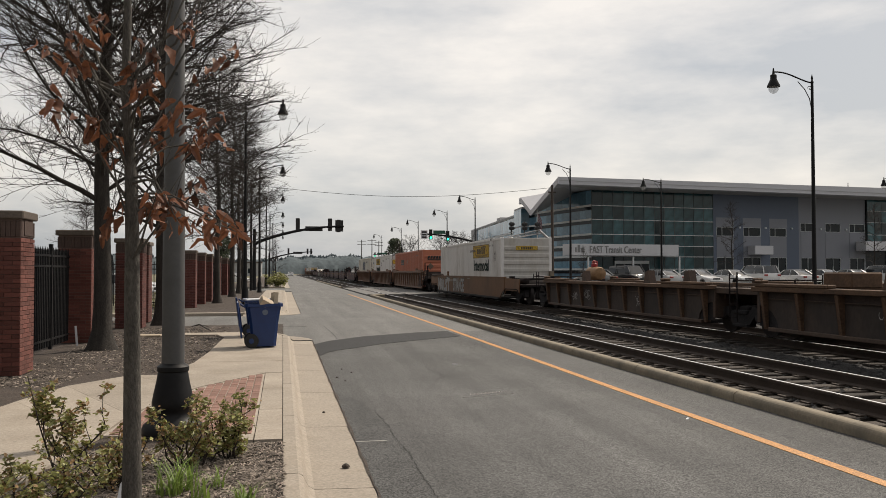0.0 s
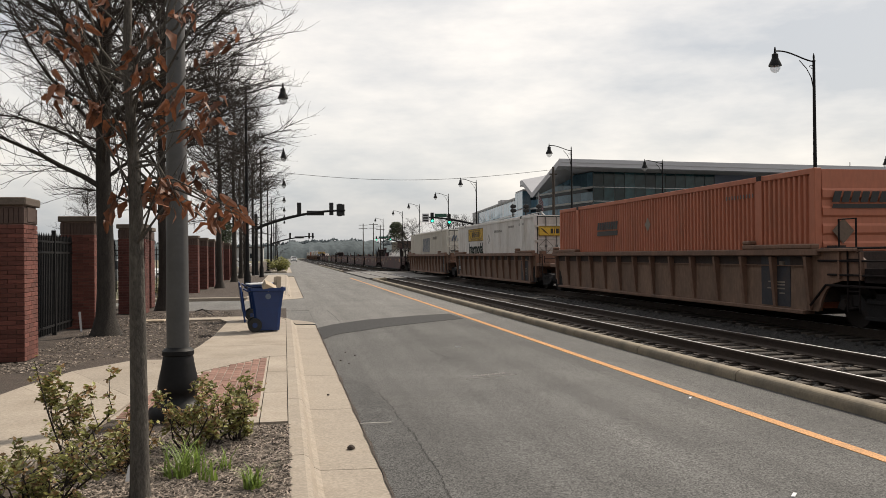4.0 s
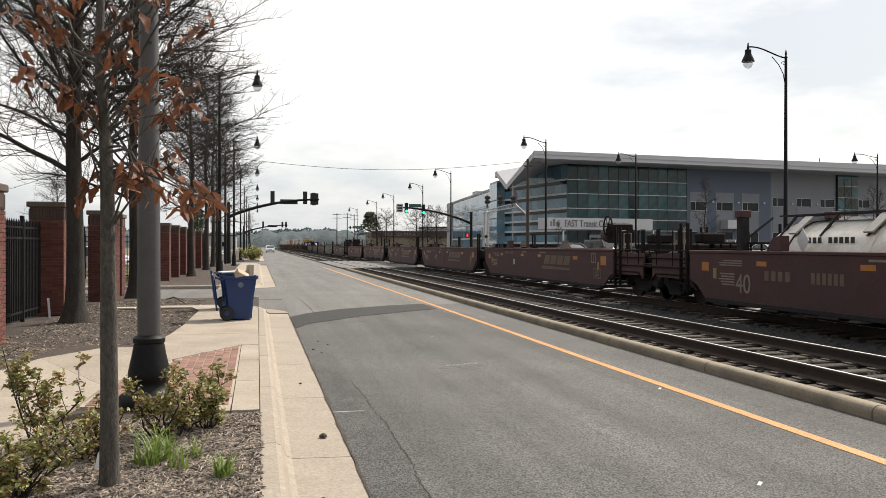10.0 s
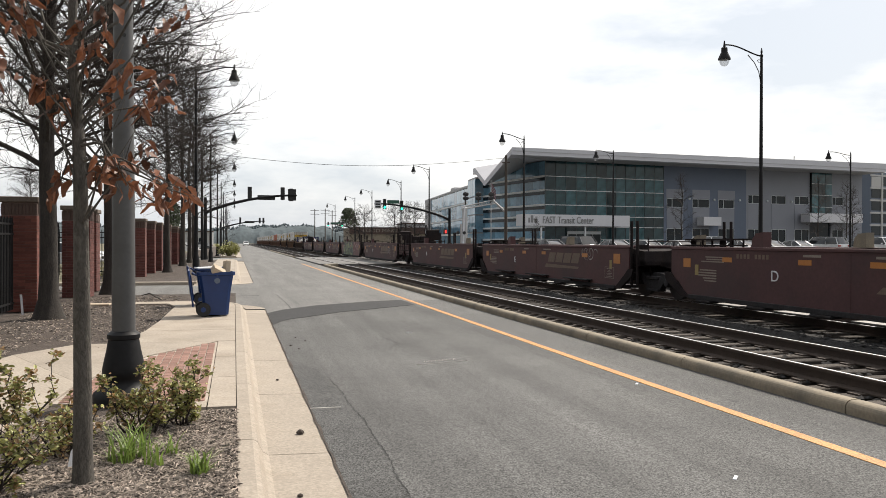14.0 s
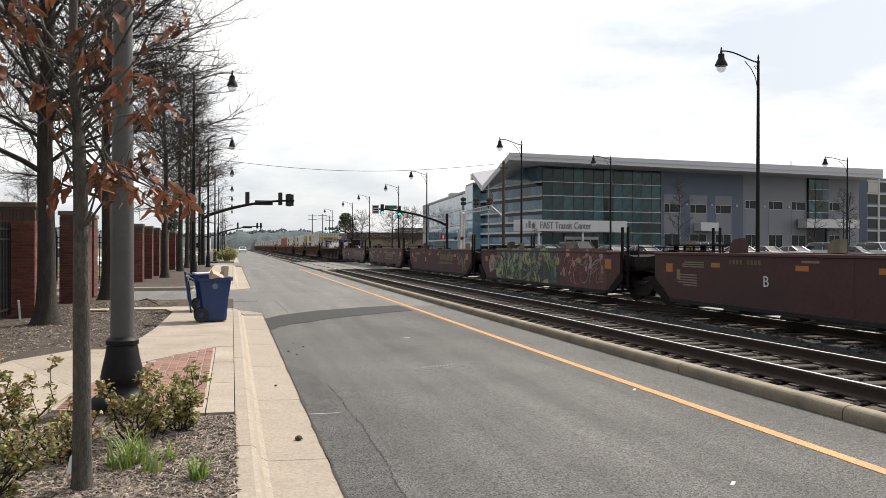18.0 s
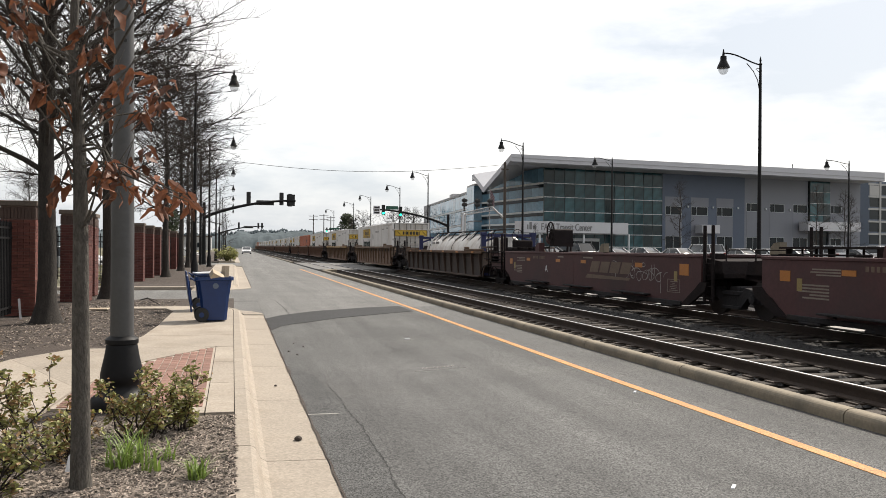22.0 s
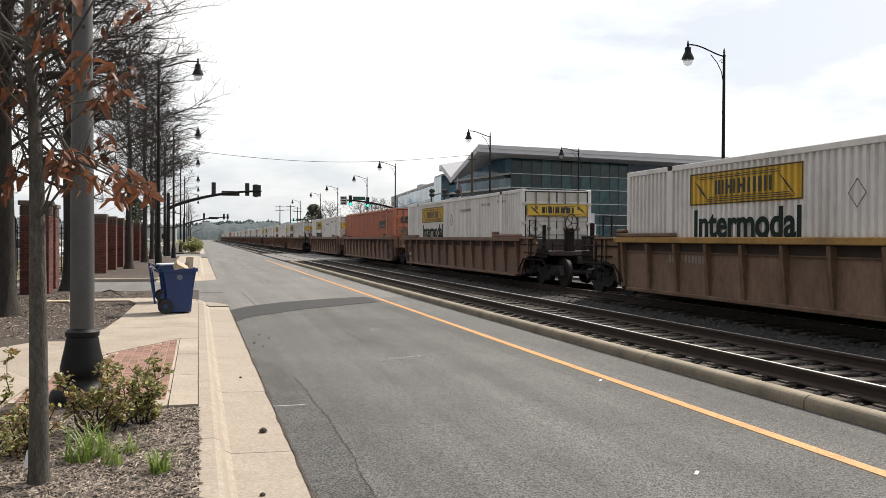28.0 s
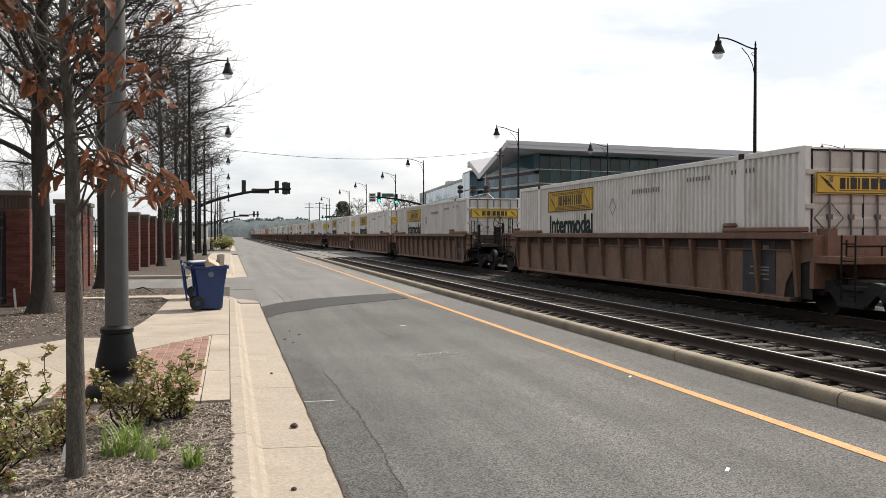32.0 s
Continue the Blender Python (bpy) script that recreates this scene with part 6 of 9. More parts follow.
    for i, (a, b) in enumerate(((146.1, 160.7), (162.3, 176.3), (178.0, 191.0), (193.3, 207.3), (208.9, 222.6))):
        car, L = smooth_well(a, b, None, "", 2.0 if i == 0 else 0.75, 2.0 if i == 4 else 0.75, True, i == 4, wheel=False, letter=letters[i], seed=10 + i, steps=i == 3)
        if i in (0, 4):
            air_gear(car, 2.6 if i == 0 else L - 1.2)
        if i == 3:
            spray_paint(car, L, 2.0, 3.4, 31, ((SPRAY["white"], "white scribbled tag"),), 8, 0.008, 0.95, 1.4, size=0.5)
    for i, (a, b) in enumerate(((227.1, 241.9), (243.9, 257.3), (258.9, 272.4), (274.7, 288.1), (290.4, 304.8))):
        lab = "oxide-red well car covered in green spray-painted swirls" if i == 1 else "oxide-red smooth-sided well car with scribbled tags"
        car, L = smooth_well(a, b, None, lab, 2.0 if i == 0 else 0.75, 2.0 if i == 4 else 0.75, True, i == 4, letter="" if i in (1,) else "BCDEA"[i], seed=20 + i, logo=i != 1, steps=i in (3, 4))
        if i == 1:
            # a sprayed ground, leaf shapes on it, then outlines
            for y0, y1, mat, lab in ((0.9, 5.2, SPRAY["red"], "dark red sprayed ground"), (4.6, L - 2.1, SPRAY["dark"], "dark teal sprayed ground")):
                edge = [(y0 + 0.12 * math.sin(5.1 * k), 0.27 + 0.2 * k) for k in range(7)] + [(y1 + 0.15 * math.sin(4.3 * k + 1), 1.47 - 0.2 * k) for k in range(7)]
                part("spray_ground", Shape().prism(edge, "x", -1.4125 if y0 < 2 else -1.4135, -1.4105), mat, car, lab)
            spray_paint(car, L, 4.7, L - 2.1, 40, ((SPRAY["green"], "olive green leaf shapes"), (SPRAY["teal"], "grey teal leaf shapes"), (SPRAY["lime"], "pale green leaf shapes")), 30, 0.085, 0.28, 1.47, x=-1.414, arc=(0.9, 2.2), step=0.0008)
            spray_paint(car, L, 4.7, L - 2.1, 43, ((SPRAY["black"], "black outlines"), (SPRAY["lime"], "pale green outlines"), (SPRAY["black"], "black strokes")), 26, 0.014, 0.28, 1.47, x=-1.4225, arc=(0.8, 2.6), size=1.3, step=0.0006)
            spray_paint(car, L, 4.7, L - 2.1, 46, ((SPRAY["silver"], "white highlights"),), 14, 0.01, 0.28, 1.47, x=-1.4265, arc=(0.6, 1.6), size=1.0, step=0.0006)
            spray_paint(car, L, 1.0, 5.2, 41, ((SPRAY["maroon"], "deep red bubbles"), (SPRAY["pink"], "pink bubbles")), 13, 0.1, 0.55, 1.45, x=-1.4145, arc=(0.9, 1.5), size=0.45)
            spray_paint(car, L, 1.0, 5.2, 44, ((SPRAY["pink"], "pale drips"), (SPRAY["teal"], "teal curls")), 10, 0.013, 0.35, 1.45, x=-1.4225, size=0.9)
            spray_paint(car, L, L - 2.0, L - 1.2, 45, ((SPRAY["teal"], "teal tag"), (SPRAY["pink"], "pale blots")), 8, 0.05, 0.45, 1.2, size=0.5)
        else:
            spray_paint(car, L, 1.4 if i else 2.5, 5.0 if i else 6.5, 50 + i, ((SPRAY["white"], "white scribbled tag"),), 9, 0.006, 0.6, 1.3, size=0.5)
            if i in (0, 2, 4):
                scrawl(car, 4.3 if i == 0 else 2.5 if i == 2 else 3.6, 0.66, 1.05 if i == 2 else 1.75, 0.5, 5, 0.16 if i == 2 else 0.08)
        if i in (0, 4):
            air_gear(car, 2.6 if i == 0 else L - 2.6)
    # brown well with a tank in a blue frame
    car, L = ribbed_well(308.0, 324.1, WELL_DARK, "grimy brown ribbed well car carrying a white tank", 2.2, 2.0, wheel=True, dark_panel=False, top=1.38)
    for o in car.children:
        if o.name.split(".")[0] in ("top_chord", "corner_guide"):
            o.data = REPAINTED.setdefault((o.data.name, "rust"), o.data.copy())
            o.data.materials[0] = FRAME_RUST
    for k in range(6):
        part("reflector", Shape().box(-1.496, -1.4905, 1.1 + k * 2.7, 1.5 + k * 2.7, 1.28, 1.36), REFLECTOR, car, "orange reflective plate")
    tank_container(308.6, 12.9, FRAME_BLUE, "white tank container in a blue frame in a well car", post=1.75, names=False)
    # loaded wells to the tail
    car, L = ribbed_well(329.65, 346.3, WELL_RUST, "rusty yellow-brown ribbed well car", 2.2, 2.2, dark_panel=False)
    side_letters(car, "53", 0.4, 3.55, 0.72, CAR_BLACK, x=-1.34, label="dark stencilled number")
    container(329.92, BOX_WHITE, W)
    car, L = ribbed_well(352.9, 369.6, WELL_RUST, "rusty ribbed well car with a worn ochre top rail", 2.2, 2.2, wheel=True, dark_panel=False)
    for o in car.children:
        if o.name.split(".")[0] == "top_chord":
            o.data = o.data.copy()
            o.data.materials[0] = OCHRE
    side_bars(car, [(L - 2.5 - k * 0.135, 0.98, 0.09, 0.17, 0) for k in (0, 1, 2, 5, 6, 7, 8, 9, 10)], PALE_MARK, label="small white bars of a stencilled number")
    side_bars(car, [(4.2 - k * 0.16, 1.455, 0.11, 0.075, 0) for k in range(9)], DARK_MARK, x=-1.4905, label="small black bars along the top rail")
    container(353.15, BOX_WHITE, W)
    s = 376.65
    kinds = "wowwwwwwwwwwwowwwwwowwwwwwwwww"
    for i, k in enumerate(kinds):
        first, last = i % 3 == 0, i % 3 == 2
        paint, style, lab = (BOX_ORANGE, "orange", O) if k == "o" else (BOX_WHITE, "yellow", W)
        car, L = ribbed_well(s - 0.25, s + BOX_L + 0.3, WELL_BROWN, "", 2.2 if first else 0.85, 2.2 if last else 0.85, True, last, wheel=first, dark_panel=i > 0, lean=i > 4)
        if i == 0:
            far_notice(car, L)
        container(s, paint, lab, True, style, lean=i > 4)
        s += 23.4 if last else 19.35


def rolled(t):
    """How far the train has rolled towards the camera by t seconds; it gathers a little speed."""
    return 12.1 * t + 0.014 * t * t


def motions():
    times = (0, 4, 8, 12, 16, 20, 24, 28, 32)
    for ob, s, z in Train.cars:
        rows = []
        for t in times:
            y = s - rolled(t)
            rows.append((t, pose(TRACK2 + bend(y + 8), y, RAIL_TOP + z, 0, 0, -math.degrees(math.atan(max(0.0, y - 392) / 1500)))))
        walk(ob, rows)
    drive()


# ---- street lamps and signals ----
def street_lamp(height=9.0, arm=1.66):
    ob = thing("street_lamp", "black street lamp with a bell-shaped head on a curved arm", "street lamp", group="street lamps")
    part("pole", Shape().lathe([(0.2, 0), (0.2, 0.12), (0.16, 0.2), (0.15, 0.75), (0.1, 0.95), (0.09, 1.2), (0.052, height)], 14), BLACK_METAL, ob, smooth=True)
    part("finial", Shape().lathe([(0.05, height), (0.07, height + 0.05), (0.03, height + 0.12), (0.045, height + 0.2), (0.008, height + 0.36)], 10), BLACK_METAL, ob, smooth=True)
    pts = [(arm * t, 0, height + 0.02 + 0.36 * (0.5 - 0.5 * math.cos(math.pi * t)) + 0.06 * math.sin(math.pi * t)) for t in (0, 0.1, 0.2, 0.3, 0.4, 0.5, 0.6, 0.7, 0.8, 0.9, 1.0)]
    part("arm", Shape().tube(pts, 0.03, 8), BLACK_METAL, ob, smooth=True)
    part("scroll", Shape().tube([(0.04, 0, height - 1.0), (0.12, 0, height - 0.6), (0.32, 0, height - 0.25), (0.62, 0, height + 0.05)], 0.018, 6)
         .tube([(0.1 + 0.1 * math.cos(a) * (1 - k / 14), 0, height - 0.2 + 0.1 * math.sin(a) * (1 - k / 14)) for k, a in enumerate([0.6 * j for j in range(12)])], 0.014, 5), BLACK_METAL, ob)
    zt = height + 0.4
    head = part("lamp_head", Shape().lathe([(0.02, zt + 0.14), (0.04, zt), (0.05, zt - 0.1), (0.12, zt - 0.14), (0.125, zt - 0.3), (0.16, zt - 0.38), (0.24, zt - 0.55), (0.25, zt - 0.6)], 16, (arm, 0, 0)), BLACK_METAL, ob, smooth=True)
    part("globe", Shape().lathe([(0.2, zt - 0.6), (0.19, zt - 0.72), (0.12, zt - 0.83), (0.02, zt - 0.87)], 14, (arm, 0, 0)), LAMP_GLASS, head, "clear glass globe", smooth=True)
    return ob


def clear_glass(name, colour, rough=0.05, alpha=0.35):
    m = material(name, colour, rough, vary=0.02, bump=0)
    m.node_tree.nodes["Principled BSDF"].inputs["Alpha"].default_value = alpha
    return m


LAMP_GLASS = clear_glass("lamp_glass", (0.5, 0.52, 0.53))


def build_lamps():
    first = street_lamp()
    first.matrix_basis = pose(-1.65, 39.4, WALK - 0.1)
    for y in (63.3, 88, 113, 137, 162, 187):
        copy_thing(first, pose(-1.65, y, WALK - 0.1))
    for x, y in ((20.4, 29.8), (20.4, 58.3), (19.55, 85.4), (20.4, 105), (20.2, 127), (20.4, 147.2), (20.4, 177)):
        copy_thing(first, pose(x, y, -0.02, 0, 0, 180))
    for x, y, turn, low in ((30.0, 63.8, 123, 0.975), (48.8, 59.2, 138, 0.965)):
        c = copy_thing(first, pose(x, y, -0.02, 0, 0, turn))
        c.scale = (1, 1, low)


def build_near_pole():
    ob = thing("grey_pole", "thick grey steel pole on a black flared base", "pole", at=(-0.975, 8.3, WALK))
    part("shaft", Shape().lathe([(0.104, 0.62), (0.101, 1.6), (0.086, 3.6), (0.066, 8.0)], 28), GREY_POLE, ob, smooth=True)
    base = [(0.28, 0.0), (0.28, 0.04), (0.265, 0.08), (0.21, 0.12), (0.175, 0.165), (0.17, 0.2), (0.18, 0.225), (0.191, 0.255), (0.19, 0.29), (0.174, 0.37), (0.152, 0.47), (0.139, 0.55), (0.134, 0.565), (0.146, 0.575), (0.146, 0.612), (0.125, 0.63), (0.103, 0.645)]
    part("base_shroud", Shape().lathe(base, 20), BLACK_METAL, ob, "black flared base cover", smooth=True)
    for z in (3.35, 3.55):
        part("bolt_hole", Shape().lathe([(0.001, -0.004), (0.018, -0.004), (0.018, 0.004), (0.001, 0.004)], 10, (0.02, -0.085, z), axis="y"), DARK_MARK, ob, "dark bolt hole")


# ---- fence ----
def build_fence():
    posts = ((-4.1, 13.4), (-4.375, 19.4), (-4.04, 24.0), (-4.28, 26.7), (-3.92, 36.95), (-3.91, 41.15), (-3.86, 44.5), (-3.86, 50.5), (-3.86, 56.7), (-3.86, 62.6))
    course = Shape().box(-0.1025, 0.1025, -0.012, 0.012, 0, 0.06, 0.003).mesh("brick")
    half = Shape().box(-0.049, 0.049, -0.012, 0.012, 0, 0.06, 0.003).mesh("half_brick")
    soldier = Shape().box(-0.0275, 0.0275, -0.012, 0.012, 0, 0.235, 0.004).mesh("soldier_brick")
    for i, (x, y) in enumerate(posts):
        pier = thing("brick_pier", "tall red brick fence pier with a flat tan coping", "fence pier", group="brick fence piers", at=(x, y, WALK - 0.03))
        pier.scale = (1.1, 1.1, 1.0)
        part("core", Shape().box(-0.3, 0.3, 0.01, 0.61, 0, 2.31), MORTAR, pier)
        part("coping", Shape().box(-0.35, 0.35, -0.04, 0.66, 2.31, 2.43, 0.015), COPING, pier, "weathered tan coping stone")
        # dark square over the top course on the street side
        part("plaque", Shape().box(0.3185, 0.326, 0.12, 0.5, 2.07, 2.29, 0.003), CAPSTONE, pier, "dark square below the coping")
        far, upright = Shape(), Shape()
        for side in range(4):
            near_side = i < 2 and side in (0, 1)
            spots = []
            for row in range(30):
                z = 0.01 + row * 0.0675
                spots += [(course, u, z) for u in (-0.211, 0.0, 0.211)] if row % 2 else [(half, -0.2645, z), (course, -0.1055, z), (course, 0.1055, z), (half, 0.2645, z)]
            spots += [(soldier, -0.279 + k * 0.062, 2.045) for k in range(10)]
            for me, u, z in spots:
                m = Matrix.Translation((0, 0.31, 0)) @ pose(0, 0, 0, 0, 0, 90 * side) @ Matrix.Translation((u, -0.305, z))
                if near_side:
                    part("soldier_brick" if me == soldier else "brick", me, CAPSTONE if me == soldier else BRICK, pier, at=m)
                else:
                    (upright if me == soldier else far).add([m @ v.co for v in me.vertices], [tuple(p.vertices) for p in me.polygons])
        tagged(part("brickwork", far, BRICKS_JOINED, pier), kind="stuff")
        tagged(part("top_course", upright, CAPSTONE, pier, "upright dark brick course"), kind="stuff")
        # panel of iron railing towards the next pier
        if i not in (2, 3, 9):
            nx, ny = posts[i + 1]
            fence_panel((x + nx) / 2 - (0.25 if i < 2 else 0.0), y + 0.72, ny - 0.02)
    fence_panel(-4.2, 7.5, 13.38)
    fence_panel(-4.3, 0.0, 4.6, 38.2)


def fence_panel(x, y0, y1, along=None):
    """A railing from y0 to y1 at x; with along, one that runs away from the street from (x, along)."""
    ob = thing("iron_fence", "black iron picket fence panel between brick piers", "fence", group="fence panels", at=(x, y0 if along is None else along, WALK - 0.03), turn=0 if along is None else 90)
    L = y1 - y0
    for z in (0.18, 1.62, 1.83):
        part("rail", keep(("frail", round(L, 2), z), lambda: Shape().box(-0.02, 0.02, 0, L, z, z + 0.04).mesh("rail")), IRON, ob)
    n = int(L / 0.115)
    pk = keep("picket", lambda: Shape().box(-0.016, 0.016, -0.016, 0.016, 0.06, 1.93).add([(-0.016, -0.016, 1.93), (0.016, -0.016, 1.93), (0.016, 0.016, 1.93), (-0.016, 0.016, 1.93), (0, 0, 2.03)], [(0, 1, 4), (1, 2, 4), (2, 3, 4), (3, 0, 4)]).mesh("picket"))
    for k in range(n):
        part("picket", pk, IRON, ob, at=(0, L * (k + 0.5) / n, 0))
    for u in (0.36, 0.73):
        part("post", keep("fpost", lambda: Shape().box(-0.035, 0.035, -0.035, 0.035, 0, 2.08).mesh("post")), IRON, ob, at=(0, L * u, 0))


# ---- the transit centre ----
GREEN_GLASS = material("green_tinted_glass", (0.02, 0.062, 0.071), 0.04, vary=0.6, scale=0.25, fine=1.0, bump=0, spec=0.3, random_shade=0.7)
# pale blue sky reflection and its cloudy variation are in this base colour
SKY_TINT_GLASS = material("sky_tinted_glass", (0.135, 0.265, 0.36), 0.06, vary=0.25, scale=0.4, fine=3, bump=0, spec=0.45, random_shade=0.35)
DARK_GLASS = material("dark_window_glass", (0.012, 0.018, 0.022), 0.06, vary=0.3, bump=0, spec=0.15)
MULLION = material("dark_mullion", (0.04, 0.055, 0.055), 0.5, vary=0.1)
ALU = material("white_mullion", (0.62, 0.65, 0.66), 0.5, vary=0.08)
ROOF_WHITE = material("white_roof_fascia", (0.49, 0.49, 0.52), 0.6, vary=0.05, scale=0.5, fine=4, bump=0.02)
SOFFIT = material("pale_soffit", (0.36, 0.36, 0.365), 0.7, vary=0.06)
PANEL_BLUE = material("blue_grey_cladding", (0.097, 0.123, 0.172), 0.6, vary=0.06, scale=0.4, fine=6, bump=0.02, random_shade=0.05)
PANEL_GREY = material("light_grey_cladding", (0.2, 0.21, 0.238), 0.6, vary=0.05, scale=0.4, fine=6, bump=0.02, random_shade=0.04)
SIGN_GREY = material("pale_sign_board", (0.56, 0.56, 0.58), 0.5, vary=0.05, bump=0)
SIGN_TEXT = material("grey_sign_letters", (0.2, 0.2, 0.2), 0.6, vary=0.1, bump=0)
FAR_WHITE = material("pale_render", (0.4, 0.4, 0.41), 0.8, vary=0.1, scale=0.3, fine=5)


def build_centre():
    b = thing("transit_centre", "transit centre with green glass corner, grey cladding, white roof", "building", at=(32.7, 98, -0.02), turn=9.5)
    F = 4.0                                    # the walls stand back from the roof's edge
    plan = [(0, 0), (64, 0), (64, 30), (9, 30), (8.5, 10.4)]
    n = len(plan)
    part("roof", Shape().add([(x, y, 12.2) for x, y in plan] + [(x, y, 13.1 + 0.0065 * x) for x, y in plan],
                             [tuple(range(n))[::-1], tuple(range(n, 2 * n))] + [(i, (i + 1) % n, n + (i + 1) % n, n + i) for i in range(n)]), ROOF_WHITE, b, "white roof with deep fascia")
    part("fascia_trim", Shape().add([(0.2, -0.05, 12.62), (63.9, -0.05, 12.62), (63.9, -0.05, 12.7), (0.2, -0.05, 12.7), (0.2, -0.001, 12.62), (63.9, -0.001, 12.62), (63.9, -0.001, 12.7), (0.2, -0.001, 12.7)],
                                    [(0, 1, 2, 3), (3, 2, 6, 7), (4, 5, 1, 0)]), SOFFIT, b)
    # its street end dips to a valley and rises again
    def fold(corners, t=0.72):
        n = len(corners)
        return Shape().add([(x, y, z - t) for x, y, z in corners] + list(corners), [tuple(range(n))[::-1], tuple(range(n, 2 * n))] + [(i, (i + 1) % n, n + (i + 1) % n, n + i) for i in range(n)])
    part("roof_fold", fold([(-0.01, 0, 12.99), (8.49, 10.4, 12.99), (1.44, 10.4, 9.75)]), ROOF_WHITE, b, "white roof fold dropping to a valley")
    part("roof_fold", fold([(1.44, 10.41, 9.75), (8.49, 10.41, 12.99), (2.54, 15.8, 11.95)]), ROOF_WHITE, b, "white roof fold rising from the valley")
    part("roof_fold", fold([(8.49, 10.42, 12.98), (8.99, 29.9, 12.98), (2.54, 15.82, 11.95)]), ROOF_WHITE, b)
    part("soffit", Shape().add([(0.3, 0.3, 12.24), (63.7, 0.3, 12.24), (63.7, F, 12.1), (7, F, 12.1)], [(3, 2, 1, 0)]).box(0.3, 0.32, 0.3, 0.32, 12.2, 12.24), SOFFIT, b)
    part("end_soffit", Shape().add([(0.3, 0.5, 12.235), (8.3, 10.2, 12.235), (1.6, 10.2, 9.1)], [(2, 1, 0)]), SOFFIT, b)
    # solid wall behind everything
    part("core_wall", Shape().box(7.35, 63.6, F + 0.25, 23.2, 0, 12.08), DARK_GLASS, b)
    # glass corner: panes in rows between white transoms
    rows = (0.0, 1.9, 3.55, 4.95, 6.4, 8.3, 10.1, 12.1)
    cols = [7.0 + k * 1.56 for k in range(13)]
    for z0, z1 in zip(rows, rows[1:]):
        for x0, x1 in zip(cols, cols[1:]):
            part("pane", keep(("pane", round(z1 - z0, 2)), lambda: Shape().box(0.03, 1.53, 0, 0.04, 0.04, z1 - z0 - 0.04).mesh("pane")), GREEN_GLASS, b, at=(x0, F, z0))
    for z in rows[1:-1]:
        part("transom", Shape().box(7.0, 25.72, F - 0.09, F + 0.05, z - 0.04, z + 0.04), ALU, b, "white horizontal mullion")
    for x in cols:
        part("mullion", keep("mull", lambda: Shape().box(-0.035, 0.035, F - 0.04, F + 0.06, 0, 12.1).mesh("mullion")), MULLION, b, at=(x, 0, 0))
    # glass face on the road side, running back
    for k in range(12):
        y0 = F + 0.05 + k * 1.6
        for z0, z1 in zip(rows, rows[1:]):
            part("pane", keep(("spane", round(z1 - z0, 2)), lambda: Shape().box(-0.04, 0, 0.015, 1.585, 0.04, z1 - z0 - 0.04).mesh("pane")), SKY_TINT_GLASS, b, at=(7.1 - 0.0 * k, y0, z0))
    for z in rows[1:-1]:
        part("spandrel", Shape().box(6.97, 7.1, F + 0.06, F + 19.2, z - 0.55, z - 0.13), DARK_GLASS, b, "dark spandrel band")
        part("transom", Shape().box(6.95, 7.12, F + 0.06, F + 19.2, z - 0.13, z + 0.13), ALU, b)
    # blue-grey bay, then light grey bay: cladding sheets with windows set in
    def bay(x0, x1, mat, windows, z_hi):
        part("cladding", Shape().box(x0, x1, F, F + 0.24, z_hi, 12.1), mat, b)
        edges = sorted({x0, x1, *[e for w in windows for e in w]})
        for a, c in zip(edges, edges[1:]):
            is_window = any(w[0] <= a and c <= w[1] for w in windows)
            if not is_window:
                part("cladding", Shape().box(a, c, F, F + 0.24, 0, z_hi), mat, b)
            else:
                hi = z_hi
                lo = hi - 1.22
                for p0, p1 in ((0, 0.25), (3.5, lo), ):
                    part("light_panel", Shape().box(a, c, F - 0.03, F + 0.2, p0, p1), PANEL_GREY, b)
                for w0, w1, split in ((lo, hi, 0.33), (0.25, 3.5, 0.5)):
                    wn = part("window", Shape().box(a + 0.02, c - 0.02, F + 0.1, F + 0.14, w0, w1), DARK_GLASS, b, "dark window")
                    fr = Shape().box(a, c, F - 0.02, F + 0.16, w0, w0 + 0.04).box(a, c, F - 0.02, F + 0.16, w1 - 0.04, w1).box(a, a + 0.04, F - 0.02, F + 0.16, w0, w1).box(c - 0.04, c, F - 0.02, F + 0.16, w0, w1)
                    m = a + (c - a) * split
                    fr.box(m - 0.018, m + 0.018, F - 0.01, F + 0.16, w0, w1)
                    part("frame", fr, ALU, wn)
    bay(25.8, 40.4, PANEL_BLUE, ((26.3, 29.1), (30.75, 33.7), (35.3, 38.2)), 7.65)
    for a, c in ((26.2, 29.2), (30.7, 33.8), (35.2, 38.3)):
        part("light_panel", Shape().box(a, c, F - 0.035, F, 7.66, 8.95), PANEL_GREY, b, "light grey panel over a window")
    bay(40.4, 52.7, PANEL_GREY, ((40.75, 43.3), (45.2, 48.0), (49.7, 52.6)), 8.45)
    for k in range(7):
        for z0, z1 in ((4.7, 6.9), (6.95, 8.7), (8.75, 10.4), (10.45, 12.0)):
            if k < 3:
                part("stair_pane", Shape().box(52.85 + k * 1.36, 54.15 + k * 1.36, F - 0.3, F - 0.26, z0, z1), GREEN_GLASS, b)
    part("stair_frame", Shape().box(52.85, 56.95, F - 0.22, F - 0.02, 4.6, 12.08), MULLION, b)
    for z in (6.92, 8.72, 10.42):
        part("stair_transom", Shape().box(52.85, 56.95, F - 0.34, F - 0.24, z - 0.03, z + 0.03), ALU, b, "white horizontal mullion")
    bay(57.0, 63.6, PANEL_GREY, ((57.3, 59.6),), 8.5)
